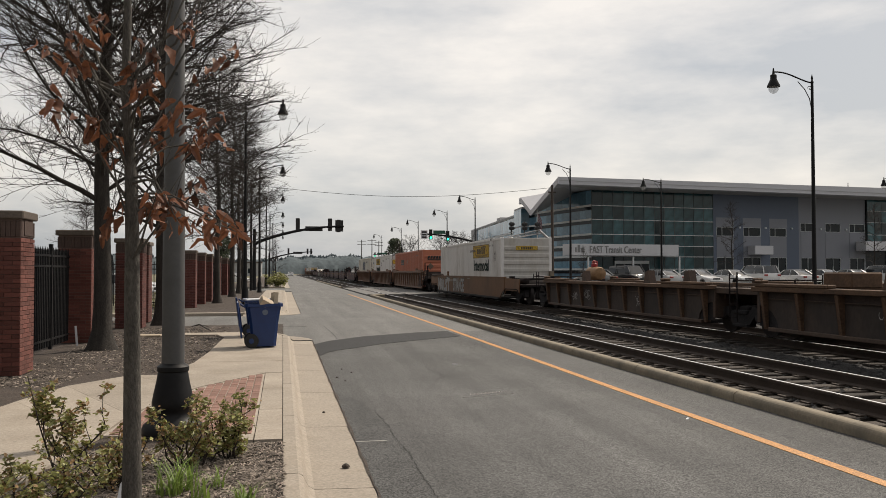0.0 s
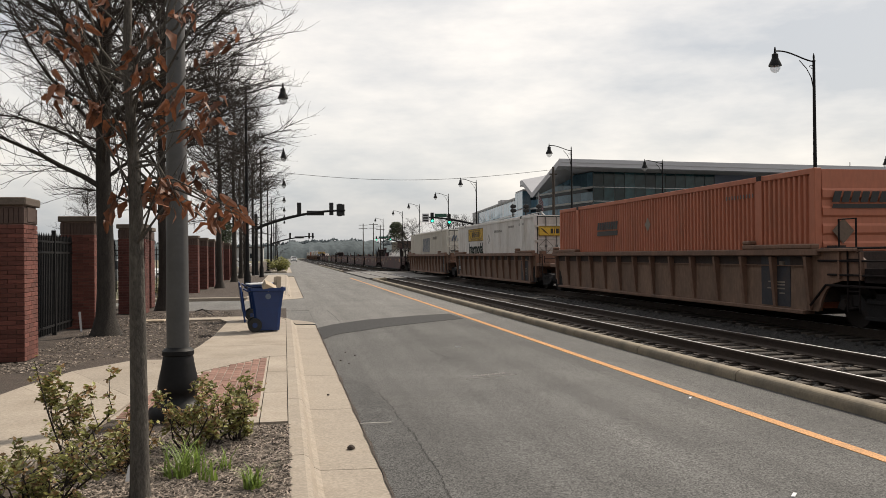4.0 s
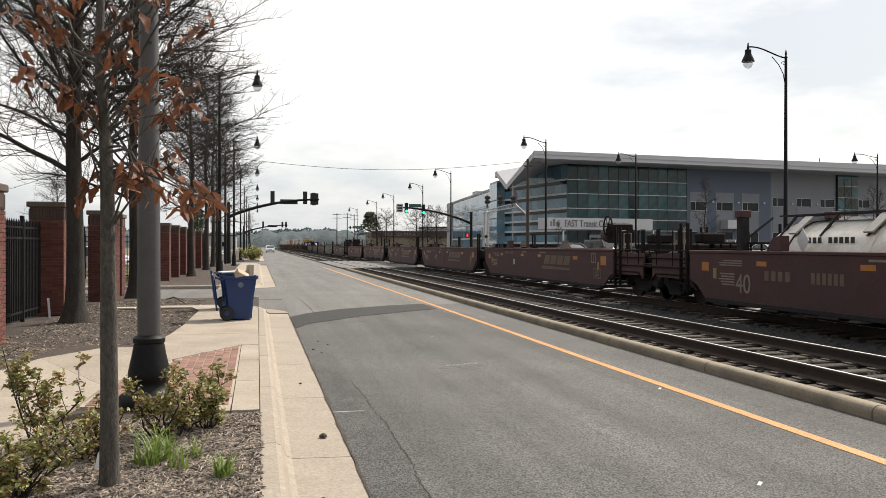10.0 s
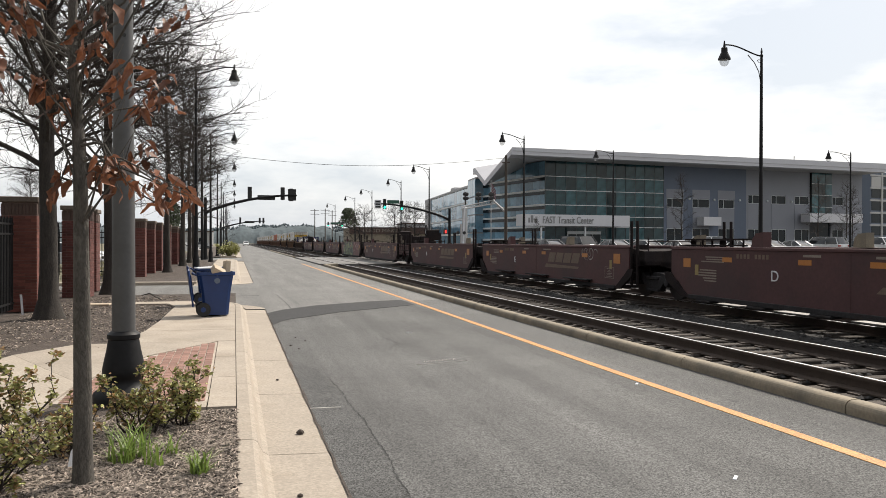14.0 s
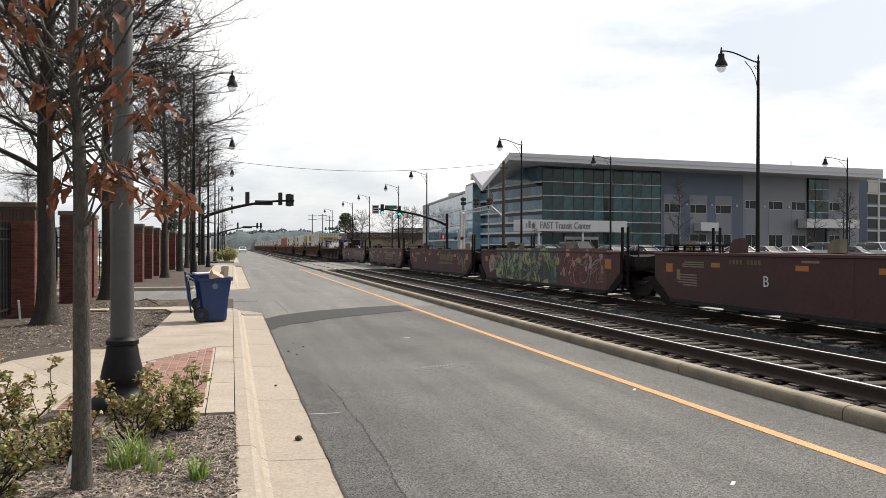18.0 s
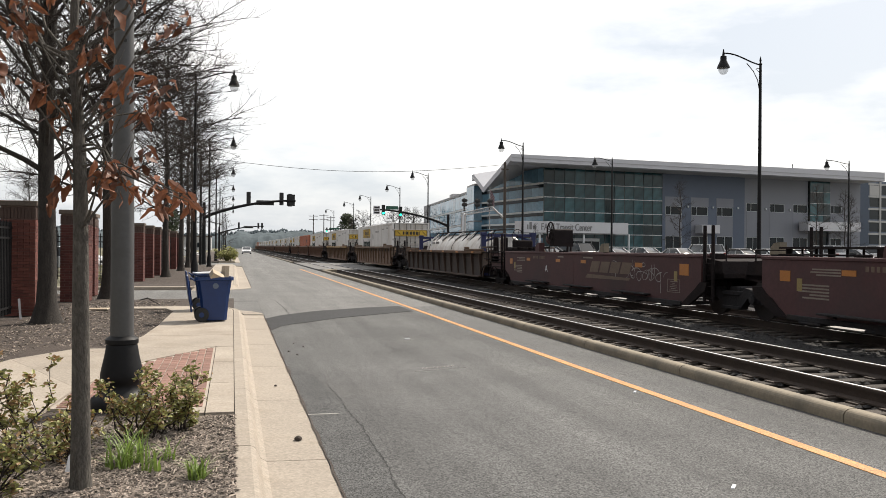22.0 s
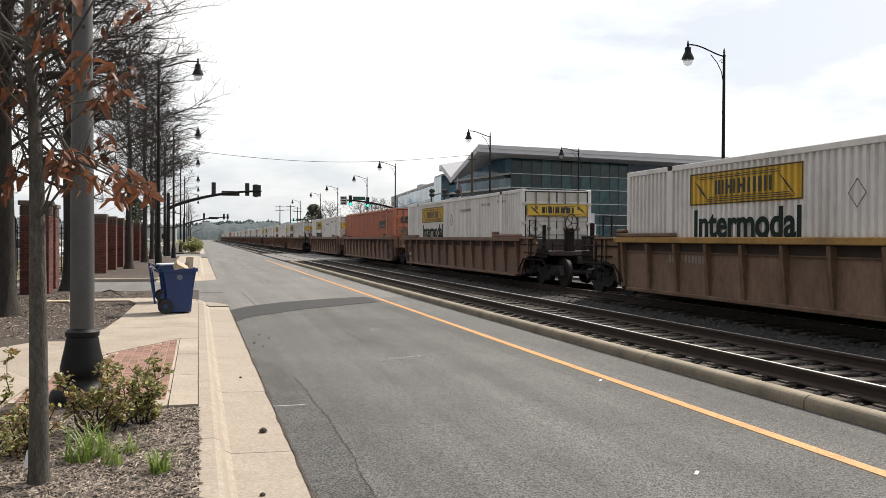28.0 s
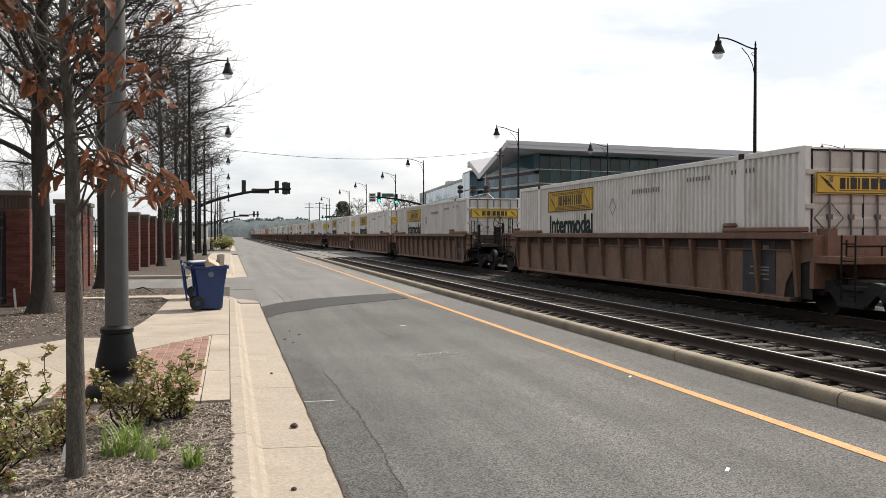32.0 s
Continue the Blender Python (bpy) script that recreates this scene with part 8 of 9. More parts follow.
def young_tree():
    """The young tree beside the camera: slim trunk, a few branches, last russet leaves."""
    ob = thing("young_tree", "slim young tree with a few russet dead leaves", "tree", at=(-0.89, 5.6, WALK - 0.03))
    rnd = random.Random(21)
    axis = [(0, 0, -0.05), (0.0, 0, 0.08), (0.0, 0, 0.5), (-0.005, 0, 1.1), (-0.01, 0, 1.8), (-0.03, 0.01, 2.3), (-0.06, 0.01, 2.7), (-0.05, 0.02, 3.2), (-0.09, 0.0, 3.8), (-0.06, 0, 4.6)]
    part("trunk", Shape().tube(axis, [0.078, 0.062, 0.055, 0.05, 0.043, 0.034, 0.029, 0.024, 0.018, 0.006], 14), YOUNG_BARK, ob, "grey-brown ridged bark", smooth=True)
    targets = [(-0.41, 2.52), (-0.33, 2.94), (-0.19, 2.43), (-0.14, 2.34), (0.09, 2.63), (0.04, 2.82), (0.1, 2.4), (0.25, 2.52), (0.36, 2.45), (0.45, 2.55), (0.43, 2.42), (0.36, 2.09),
               (-0.02, 2.01), (0.12, 1.97), (0.17, 1.95), (0.21, 1.88), (0.28, 1.87), (0.39, 1.82), (0.46, 1.86), (0.55, 1.84), (0.59, 1.8),
               (-0.14, 1.85), (-0.29, 2.76), (0.18, 2.79), (-0.46, 2.85), (-0.3, 3.2), (0.3, 3.1), (0.5, 2.95)]
    leaf_meshes = []
    for k in range(3):
        n = 6
        pts, curl = [], 0.25 + 0.2 * k
        s = Shape()
        for i in range(n + 1):
            u = i / n
            w = 0.036 * math.sin(math.pi * min(1, u * 0.93 + 0.04)) ** 0.8 * (1 if i % 2 else 0.78)
            bend = curl * u * u * 0.16 + 0.008 * math.sin(9 * u + k)
            s.v += [(-w * 0.8, u * 0.135, -bend + 0.75 * w), (0, u * 0.135, -bend), (w * 0.9, u * 0.135, -bend + 0.45 * w * (1 if k else -1))]
        for i in range(n):
            s.f += [(3 * i, 3 * i + 1, 3 * i + 4, 3 * i + 3), (3 * i + 1, 3 * i + 2, 3 * i + 5, 3 * i + 4)]
        leaf_meshes.append(s.mesh("leaf", True))
    for i, (x, z) in enumerate(targets):
        y = rnd.uniform(-0.35, 0.35)
        zb = max(1.55, z - rnd.uniform(0.25, 0.7)) if z > 1.9 else z + rnd.uniform(0.05, 0.3)
        base = Vector((-0.03, 0, min(zb, 3.6)))
        end = Vector((x, y, z))
        mid = base.lerp(end, 0.5) + Vector((rnd.uniform(-0.04, 0.04), rnd.uniform(-0.05, 0.05), 0.06 if z > 1.9 else 0.1))
        q1 = base.lerp(mid, 0.5) + Vector((rnd.uniform(-0.03, 0.03), 0, 0.02))
        tip = end + (end - mid) * 0.4
        br = part("branch", Shape().tube([base, q1, mid, end, tip], [0.011, 0.008, 0.006, 0.004, 0.002], 6), YOUNG_BARK, ob, smooth=True)
        for _ in range(rnd.randint(7, 11)):
            t = rnd.random()
            p = mid.lerp(tip, 0.35 + 0.65 * t) + Vector([rnd.uniform(-0.05, 0.05) for _ in range(3)])
            part("leaf", leaf_meshes[rnd.randrange(3)], DEAD_LEAF, br, at=Matrix.Translation(p) @ Euler((rnd.uniform(-2.2, 0.2), rnd.uniform(-0.9, 0.9), rnd.uniform(0, 6.28))).to_matrix().to_4x4() @ Matrix.Scale(rnd.uniform(0.5, 0.95), 4))
        # a few bare side twigs
        part("twig", Shape().tube([mid, mid + Vector((rnd.uniform(-0.15, 0.15), rnd.uniform(-0.15, 0.15), rnd.uniform(0.1, 0.35)))], [0.004, 0.002], 4), YOUNG_BARK, ob)
        part("twig", Shape().tube([end, end + Vector((rnd.uniform(-0.12, 0.12), rnd.uniform(-0.12, 0.12), rnd.uniform(0.05, 0.25)))], [0.003, 0.0015], 4), YOUNG_BARK, ob)
    # long upright leaders in view above
    for k in range(9):
        a = rnd.uniform(0, 6.28)
        b = Vector((-0.04, 0, rnd.uniform(1.9, 3.0)))
        e = b + Vector((0.5 * math.cos(a), 0.45 * math.sin(a), rnd.uniform(0.4, 0.9)))
        part("branch", Shape().tube([b, b.lerp(e, 0.4) + Vector((0.08 * math.cos(a), 0.08 * math.sin(a), -0.05)), e, e + Vector((0.05 * math.cos(a), 0, 0.4))], [0.012, 0.009, 0.006, 0.002], 6), YOUNG_BARK, ob, smooth=True)


def shrub(name_label, at, size, stems, leaves, seed, red=0.15, tall=0.6, leaf=0.02):
    """Forking woody stems with round leaves in clusters at the ends of the sprigs."""
    ob = thing("shrub", name_label, "shrub", group="shrubs", at=at)
    rnd = random.Random(seed)
    wood, green, rust = Shape(), Shape(), Shape()
    sprigs = []
    jitter = lambda d: Vector((rnd.uniform(-d, d), rnd.uniform(-d, d), rnd.uniform(-d, d)))
    for _ in range(stems):
        a = rnd.uniform(0, 6.28)
        r = size * math.sqrt(rnd.uniform(0.02, 1.0))
        tip = Vector((r * math.cos(a), r * math.sin(a), tall * rnd.uniform(0.45, 1.0) * (1.1 - 0.35 * r / size)))
        foot = Vector((0.35 * r * math.cos(a), 0.35 * r * math.sin(a), -0.02))
        line = [foot, foot.lerp(tip, 0.3) + jitter(0.08 * tall), foot.lerp(tip, 0.65) + jitter(0.09 * tall), tip]
        wood.tube(line, [0.009, 0.007, 0.005, 0.003], 5)
        for _ in range(5):
            k = rnd.randint(0, 2)
            q = line[k].lerp(line[k + 1], rnd.uniform(0.3, 1.0))
            w = q + Vector((rnd.uniform(-1, 1) * size * 0.4, rnd.uniform(-1, 1) * size * 0.4, tall * rnd.uniform(0.02, 0.28)))
            bend = q.lerp(w, 0.5) + jitter(0.025)
            wood.tube([q, bend, w], [0.004, 0.003, 0.0015], 4)
            sprigs += [(bend, w), (w, w + jitter(0.05))]
        sprigs.append((line[2], tip))
    for j in range(leaves):
        q, w = sprigs[int(len(sprigs) * rnd.random() ** 1.25)]
        p = q.lerp(w, rnd.uniform(0.15, 1.1)) + Vector([rnd.gauss(0, leaf) for _ in range(3)])
        if p.z < 0.01:
            p.z = 0.01 + 0.05 * rnd.random()
        l = leaf * rnd.uniform(0.6, 1.3)
        d = l * rnd.uniform(0.5, 0.68)
        m = Euler((rnd.uniform(-0.9, 0.9), rnd.uniform(-0.9, 0.9), rnd.uniform(0, 6.28))).to_matrix()
        v = [p + m @ Vector(c) for c in ((0, -l, 0), (0.75 * d, -0.5 * l, 0.3 * d), (d, 0.15 * l, 0.35 * d), (0.6 * d, 0.8 * l, 0.2 * d), (0, l, -0.1 * d), (-0.6 * d, 0.8 * l, 0.2 * d), (-d, 0.15 * l, 0.35 * d), (-0.75 * d, -0.5 * l, 0.3 * d))]
        (rust if rnd.random() < red else green).add(v, [(0, 1, 2, 3, 4), (0, 4, 5, 6, 7)])
    tagged(part("branchwork", wood, TWIG, ob, "thin brown stems"), kind="stuff")
    tagged(part("foliage", green, SHRUB_LEAF, ob, "small olive-green leaves"), kind="stuff")
    if red:
        tagged(part("red_foliage", rust, SHRUB_RED, ob, "bronze young leaves"), kind="stuff")
    return ob


def grass_tuft(at, size, blades, seed):
    rnd = random.Random(seed)
    s = Shape()
    for _ in range(blades):
        a, r = rnd.uniform(0, 6.28), size * 0.35 * math.sqrt(rnd.random())
        x, y = r * math.cos(a), r * math.sin(a)
        h, lean, w = size * rnd.uniform(0.5, 1.5), size * rnd.uniform(0.1, 1.15), rnd.uniform(0.0045, 0.0075)
        b = rnd.uniform(0, 6.28)
        dx, dy = math.cos(b), math.sin(b)
        pts = [(x + dx * lean * t * t, y + dy * lean * t * t, h * t * (1 - 0.25 * t)) for t in (0, 0.4, 0.75, 1.0)]
        ws = (w, w * 0.9, w * 0.6, 0.0008)
        v = []
        for (px, py, pz), q in zip(pts, ws):
            v += [(px - dy * q, py + dx * q, pz), (px + dy * q, py - dx * q, pz)]
        s.add(v, [(0, 1, 3, 2), (2, 3, 5, 4), (4, 5, 7, 6)])
    solo("grass_tuft", s, GRASS, "fresh green grass tuft in the mulch", "grass", group="grass tufts", at=at)


LEAF_DARK = island_shades(material("dark_evergreen", (0.035, 0.05, 0.02), 0.7, vary=0.3, bump=0), 0.5)
# the blue-grey of distance haze is mixed into the woods' base colour
HAZED_WOODS = island_shades(material("far_woods", (0.115, 0.135, 0.145), 1.0, vary=0.35, scale=0.02, fine=0.3, bump=0, spec=0.0), 0.15)


def evergreen(label, at, height, width, seed, bottom=0.25, clumps=900):
    ob = thing("evergreen_tree", label, "tree", at=at)
    rnd = random.Random(seed)
    part("trunk", Shape().tube([(0, 0, 0), (0.05, 0, height * 0.5), (0, 0, height * 0.95)], [height * 0.02, height * 0.014, 0.02], 8), BARK, ob)
    s = Shape()
    for _ in range(clumps):
        t = rnd.random() ** 0.8
        z = height * (bottom + (1 - bottom) * t)
        r = width * (math.sin(math.pi * min(1, 0.25 + 0.72 * t)) ** 0.7) * math.sqrt(rnd.random()) * (0.75 + 0.25 * math.sin(5 * t + seed))
        a = rnd.uniform(0, 6.28)
        c = Vector((r * math.cos(a), r * math.sin(a), z))
        for _ in range(4):
            d = Vector((rnd.uniform(-1, 1), rnd.uniform(-1, 1), rnd.uniform(-0.4, 0.8))).normalized() * height * 0.045
            n = d.orthogonal().normalized() * height * 0.012
            s.add([c - n, c + n, c + d], [(0, 1, 2)])
    tagged(part("crown", s, LEAF_DARK, ob, "dark needle clumps"), kind="stuff")


def build_plants():
    rnd = random.Random(3)
    t1 = bare_tree("tall bare street tree with grey ridged trunk beside the fence", 1, (-3.45, 17.6, WALK - 0.05), 20, 1.0, girth=0.165, first=2.9, spread=3.7, limbs=82, subs=19, twigs=11)
    t2 = bare_tree("tall bare street tree with dense dark twigs", 2, (-3.39, 25.3, WALK - 0.05), 80, 1.0, girth=0.15, first=2.8, spread=4.0, limbs=64, subs=17, twigs=10)
    t3 = bare_tree("tall bare street tree with dense dark twigs", 6, (-3.08, 42.3, WALK - 0.05), 140, 0.95, girth=0.15, first=3.2, spread=3.5, limbs=40, subs=13, twigs=8, fine=1.3)
    t4 = bare_tree("tall bare street tree with dense dark twigs", 7, (-2.98, 52.8, WALK - 0.05), 200, 1.0, girth=0.15, first=3.2, spread=3.5, limbs=40, subs=13, twigs=8, fine=1.3)
    for (src, x, y, turn, sc) in ((t3, -3.0, 61.0, 250, 0.95), (t4, -3.0, 67.0, 30, 0.9)):
        c = copy_thing(src, pose(x, y, WALK - 0.05, 0, 0, turn))
        c.scale = (sc, sc, sc)
    for x, y, turn, sc in ((-13, 31, 40, 0.55), (-10.5, 26, 10, 0.45), (-17, 42, 110, 0.6), (-22, 52, 200, 0.7), (-12, 56, 10, 0.5), (-20, 36, 70, 0.5)):
        c = copy_thing(t3, pose(x, y, 0.05, 0, 0, turn))
        c.scale = (sc, sc, sc)
        tagged(c, "bare tree in the lot behind the fence")
    # small trees before the centre
    sap = bare_tree("slender bare sapling before the transit centre", 5, (46.5, 82, -0.02), 0, 1.0, height=9, spread=1.8, girth=0.07, first=2.0, limbs=22, subs=6, twigs=5, fine=1.3)
    for x, y, sc, turn in ((66.5, 86, 1.05, 60), (69.5, 84, 0.9, 200), (72, 88, 1.0, 120), (33, 90, 0.5, 20)):
        c = copy_thing(sap, pose(x, y, -0.02, 0, 0, turn))
        c.scale = (sc, sc, sc)
    young_tree()
    shrub("leggy olive shrub with bronze young leaves in the mulch bed", (-0.66, 6.95, WALK - 0.03), 0.33, 11, 1650, 5, 0.3, 0.58, 0.018)
    shrub("bushy dark green shrub beside the grey pole", (-0.36, 7.2, WALK - 0.03), 0.23, 9, 1350, 6, 0.12, 0.53, 0.018)
    shrub("tall open olive shrub at the pavement's edge", (-1.47, 6.7, WALK - 0.03), 0.36, 6, 1250, 17, 0.28, 1.0, 0.02)
    shrub("low olive shrub with yellowing leaves", (-1.1, 6.35, WALK - 0.03), 0.32, 10, 850, 8, 0.45, 0.4, 0.019)
    shrub("dense olive shrub in the mulch bed", (-1.47, 5.4, WALK - 0.03), 0.45, 18, 3000, 9, 0.25, 0.44, 0.017)
    solo("paper_scrap", Shape().prism([(-0.03, 0), (0.02, 0.005), (0.035, 0.09), (0.005, 0.14), (-0.02, 0.1)], "y", -0.002, 0.002), PALE, "pale scrap of paper caught under a shrub", "litter", at=pose(-1.02, 6.0, WALK - 0.02, -12, 8, 20))
    for x, y, sz, n, sd in ((-0.72, 6.05, 0.24, 60, 1), (-0.64, 6.2, 0.22, 34, 4), (-0.5, 5.92, 0.17, 20, 2), (-0.20, 5.62, 0.17, 60, 3), (-0.42, 6.25, 0.14, 18, 5)):
        grass_tuft((x, y, WALK - 0.03), sz, n, sd)
    shrub("rounded yellow-green shrub at the far corner", (-0.45, 86.5, WALK), 1.1, 40, 2600, 12, 0.0, 1.3, 0.07)
    shrub("rounded green shrub by the driveway", (-3.72, 28.0, WALK - 0.05), 0.3, 12, 700, 13, 0.0, 0.75, 0.03)
    # conifers and the far woods
    c = copy_thing(sap, pose(-1.2, 150, 0, 0, 0, 40))
    c.scale = (1.1, 1.1, 0.8)
    tagged(c, "bare brown tree by the far pavement")
    evergreen("round-topped pine beyond the tracks", (45.0, 345, 0), 15, 6.0, 2, 0.5)
    evergreen("tall pine far along the street", (-14, 210, 0), 11, 2.4, 4, 0.2)
    wild = bare_tree("broad bare tree beyond the crossing", 8, (28, 150, 0), 0, 1.0, height=8, spread=4.6, girth=0.14, first=1.2, limbs=26, subs=8, twigs=6, fine=1.8)
    for x, y, sc in ((33, 165, 1.1), (24, 172, 0.9), (38, 180, 1.2), (30, 200, 1.2)):
        c = copy_thing(wild, pose(x, y, 0, 0, 0, y))
        c.scale = (sc, sc, sc)
    s = Shape()
    # a rolling canopy, then ragged crowns along its top
    nx = 420
    for j, (dy, f) in enumerate(((0, -0.2), (3, 0.35), (8, 0.7), (18, 0.95), (34, 1.0), (70, 0.95), (150, 0.4))):
        for i in range(nx + 1):
            x = -520 + 1140 * i / nx
            top = 10.5 + 4 * noise.noise(Vector((x * 0.012, 0, 0))) + 3 * noise.noise(Vector((x * 0.09, j * 0.4, 4))) + 2 * noise.noise(Vector((x * 0.3, j * 0.9, 7)))
            s.v.append((x, 612 + dy + 60 * math.sin(x * 0.01) + 4 * noise.noise(Vector((x * 0.2, j, 2))), top * f))
    s.f += [(j * (nx + 1) + i, j * (nx + 1) + i + 1, (j + 1) * (nx + 1) + i + 1, (j + 1) * (nx + 1) + i) for j in range(6) for i in range(nx)]
    for _ in range(7000):
        x = rnd.uniform(-420, 520)
        y = 640 + rnd.uniform(0, 30) + 60 * math.sin(x * 0.01)
        top = 10.8 + 4 * noise.noise(Vector((x * 0.012, 0, 0))) + 3.5 * noise.noise(Vector((x * 0.09, y * 0.05, 4)))
        z = top * rnd.uniform(0.9, 1.06)
        r = rnd.uniform(0.5, 1.1)
        v = [(x + r * a, y + r * b, z + r * c * 1.3) for a, b, c in ((-1, 0, 0), (0, -1, 0.2), (1, 0, 0), (0, 1, 0.1), (0.2, 0, 1), (0, 0, -0.9))]
        s.add(v, [(0, 1, 4), (1, 2, 4), (2, 3, 4), (3, 0, 4), (1, 0, 5), (2, 1, 5), (3, 2, 5), (0, 3, 5)])
    solo("far_woods", s, HAZED_WOODS, "dark tree line on the horizon, haze mixed into its colour", "woods", kind="stuff", smooth=True)


# ---- traffic signals, wires, poles ----
SIGNAL_BLACK = material("signal_housing", (0.012, 0.012, 0.012), 0.5, vary=0.2, bump=0)
GREEN_LIGHT = bpy.data.materials.new("green_signal_light")
GREEN_LIGHT.use_nodes = True
GREEN_LIGHT.node_tree.nodes["Principled BSDF"].inputs["Base Color"].default_value = (0.0, 0.4, 0.25, 1)
GREEN_LIGHT.node_tree.nodes["Principled BSDF"].inputs["Emission Color"].default_value = (0.02, 1.0, 0.55, 1)
GREEN_LIGHT.node_tree.nodes["Principled BSDF"].inputs["Emission Strength"].default_value = 2.2
RED_LIGHT = bpy.data.materials.new("red_signal_light")
RED_LIGHT.use_nodes = True
RED_LIGHT.node_tree.nodes["Principled BSDF"].inputs["Base Color"].default_value = (0.4, 0.02, 0.02, 1)
RED_LIGHT.node_tree.nodes["Principled BSDF"].inputs["Emission Color"].default_value = (1.0, 0.06, 0.05, 1)
RED_LIGHT.node_tree.nodes["Principled BSDF"].inputs["Emission Strength"].default_value = 0.9
STREET_GREEN = material("green_street_sign", (0.02, 0.09, 0.06), 0.5, vary=0.1, bump=0)
WOOD_POLE = material("weathered_pole_timber", (0.06, 0.048, 0.04), 0.9, vary=0.3, fine=30, streak=(4, 4, 0.5))
GALV = material("galvanised_steel", (0.38, 0.38, 0.38), 0.5, 0.5, vary=0.12)
# fold shade of the hanging flag is put into these darkened colours
FLAG_RED = material("darkened_flag_red", (0.11, 0.03, 0.035), 0.8, vary=0.2, bump=0)
FLAG_WHITE = material("darkened_flag_white", (0.2, 0.2, 0.22), 0.8, vary=0.2, bump=0)


def signal_head(parent, at, turn, lit=False):
    """turn 0: lenses face -y."""
    h = part("signal_head", keep("shead", lambda: Shape().box(-0.18, 0.18, -0.1, 0.12, -0.55, 0.55, 0.03).mesh("signal_head")), SIGNAL_BLACK, parent, "black traffic signal head", at=pose(*at, 0, 0, turn))
    for k in range(3):
        z = 0.36 - 0.36 * k
        part("lens", keep(("lens", k == 2 and lit), lambda: Shape().lathe([(0.001, -0.012), (0.12, -0.01), (0.13, 0)], 14, axis="y").mesh("lens")), GREEN_LIGHT if k == 2 and lit else SIGNAL_BLACK, h, at=(0, -0.1, z))
        part("visor", keep("visor", lambda: Shape().prism([(0.15 * math.cos(a), 0.15 * math.sin(a)) for a in (math.pi * j / 8 for j in range(9))] + [(0.135 * math.cos(a), 0.135 * math.sin(a)) for a in (math.pi * (8 - j) / 8 for j in range(9))], "y", -0.3, -0.1).mesh("visor")), SIGNAL_BLACK, h, at=(0, 0, z))


def mast_arm(label, base, reach, z_tip, side, heads, lit, signs):
    """A signal mast with a curved arm. reach: arm length to the right (side 1) or left (-1)."""
    ob = thing("traffic_signal", label, "traffic signal", group="traffic signals", at=base)
    part("mast", Shape().lathe([(0.24, 0), (0.22, 0.1), (0.17, 0.5), (0.14, 5.3), (0.02, 5.35)], 14), BLACK_METAL, ob, smooth=True)
    pts = [(side * reach * t, 0, 4.0 + (z_tip - 4.0) * math.sin(t * math.pi / 2) ** 0.8) for t in [k / 12 for k in range(13)]]
    part("arm", Shape().tube(pts, [0.15 - 0.07 * k / 12 for k in range(13)], 8), BLACK_METAL, ob, smooth=True)
    for x, z in heads:
        signal_head(ob, (side * x, -0.2 if lit else 0.2, z), 0 if lit else 180, lit)
    for x0, x1, z, h, mat, lab in signs:
        a, b = sorted((side * x0, side * x1))
        part("sign", Shape().box(a, b, -0.12 if lit else 0.1, -0.1 if lit else 0.12, z - h / 2, z + h / 2, 0.005), mat, ob, lab)
    return ob


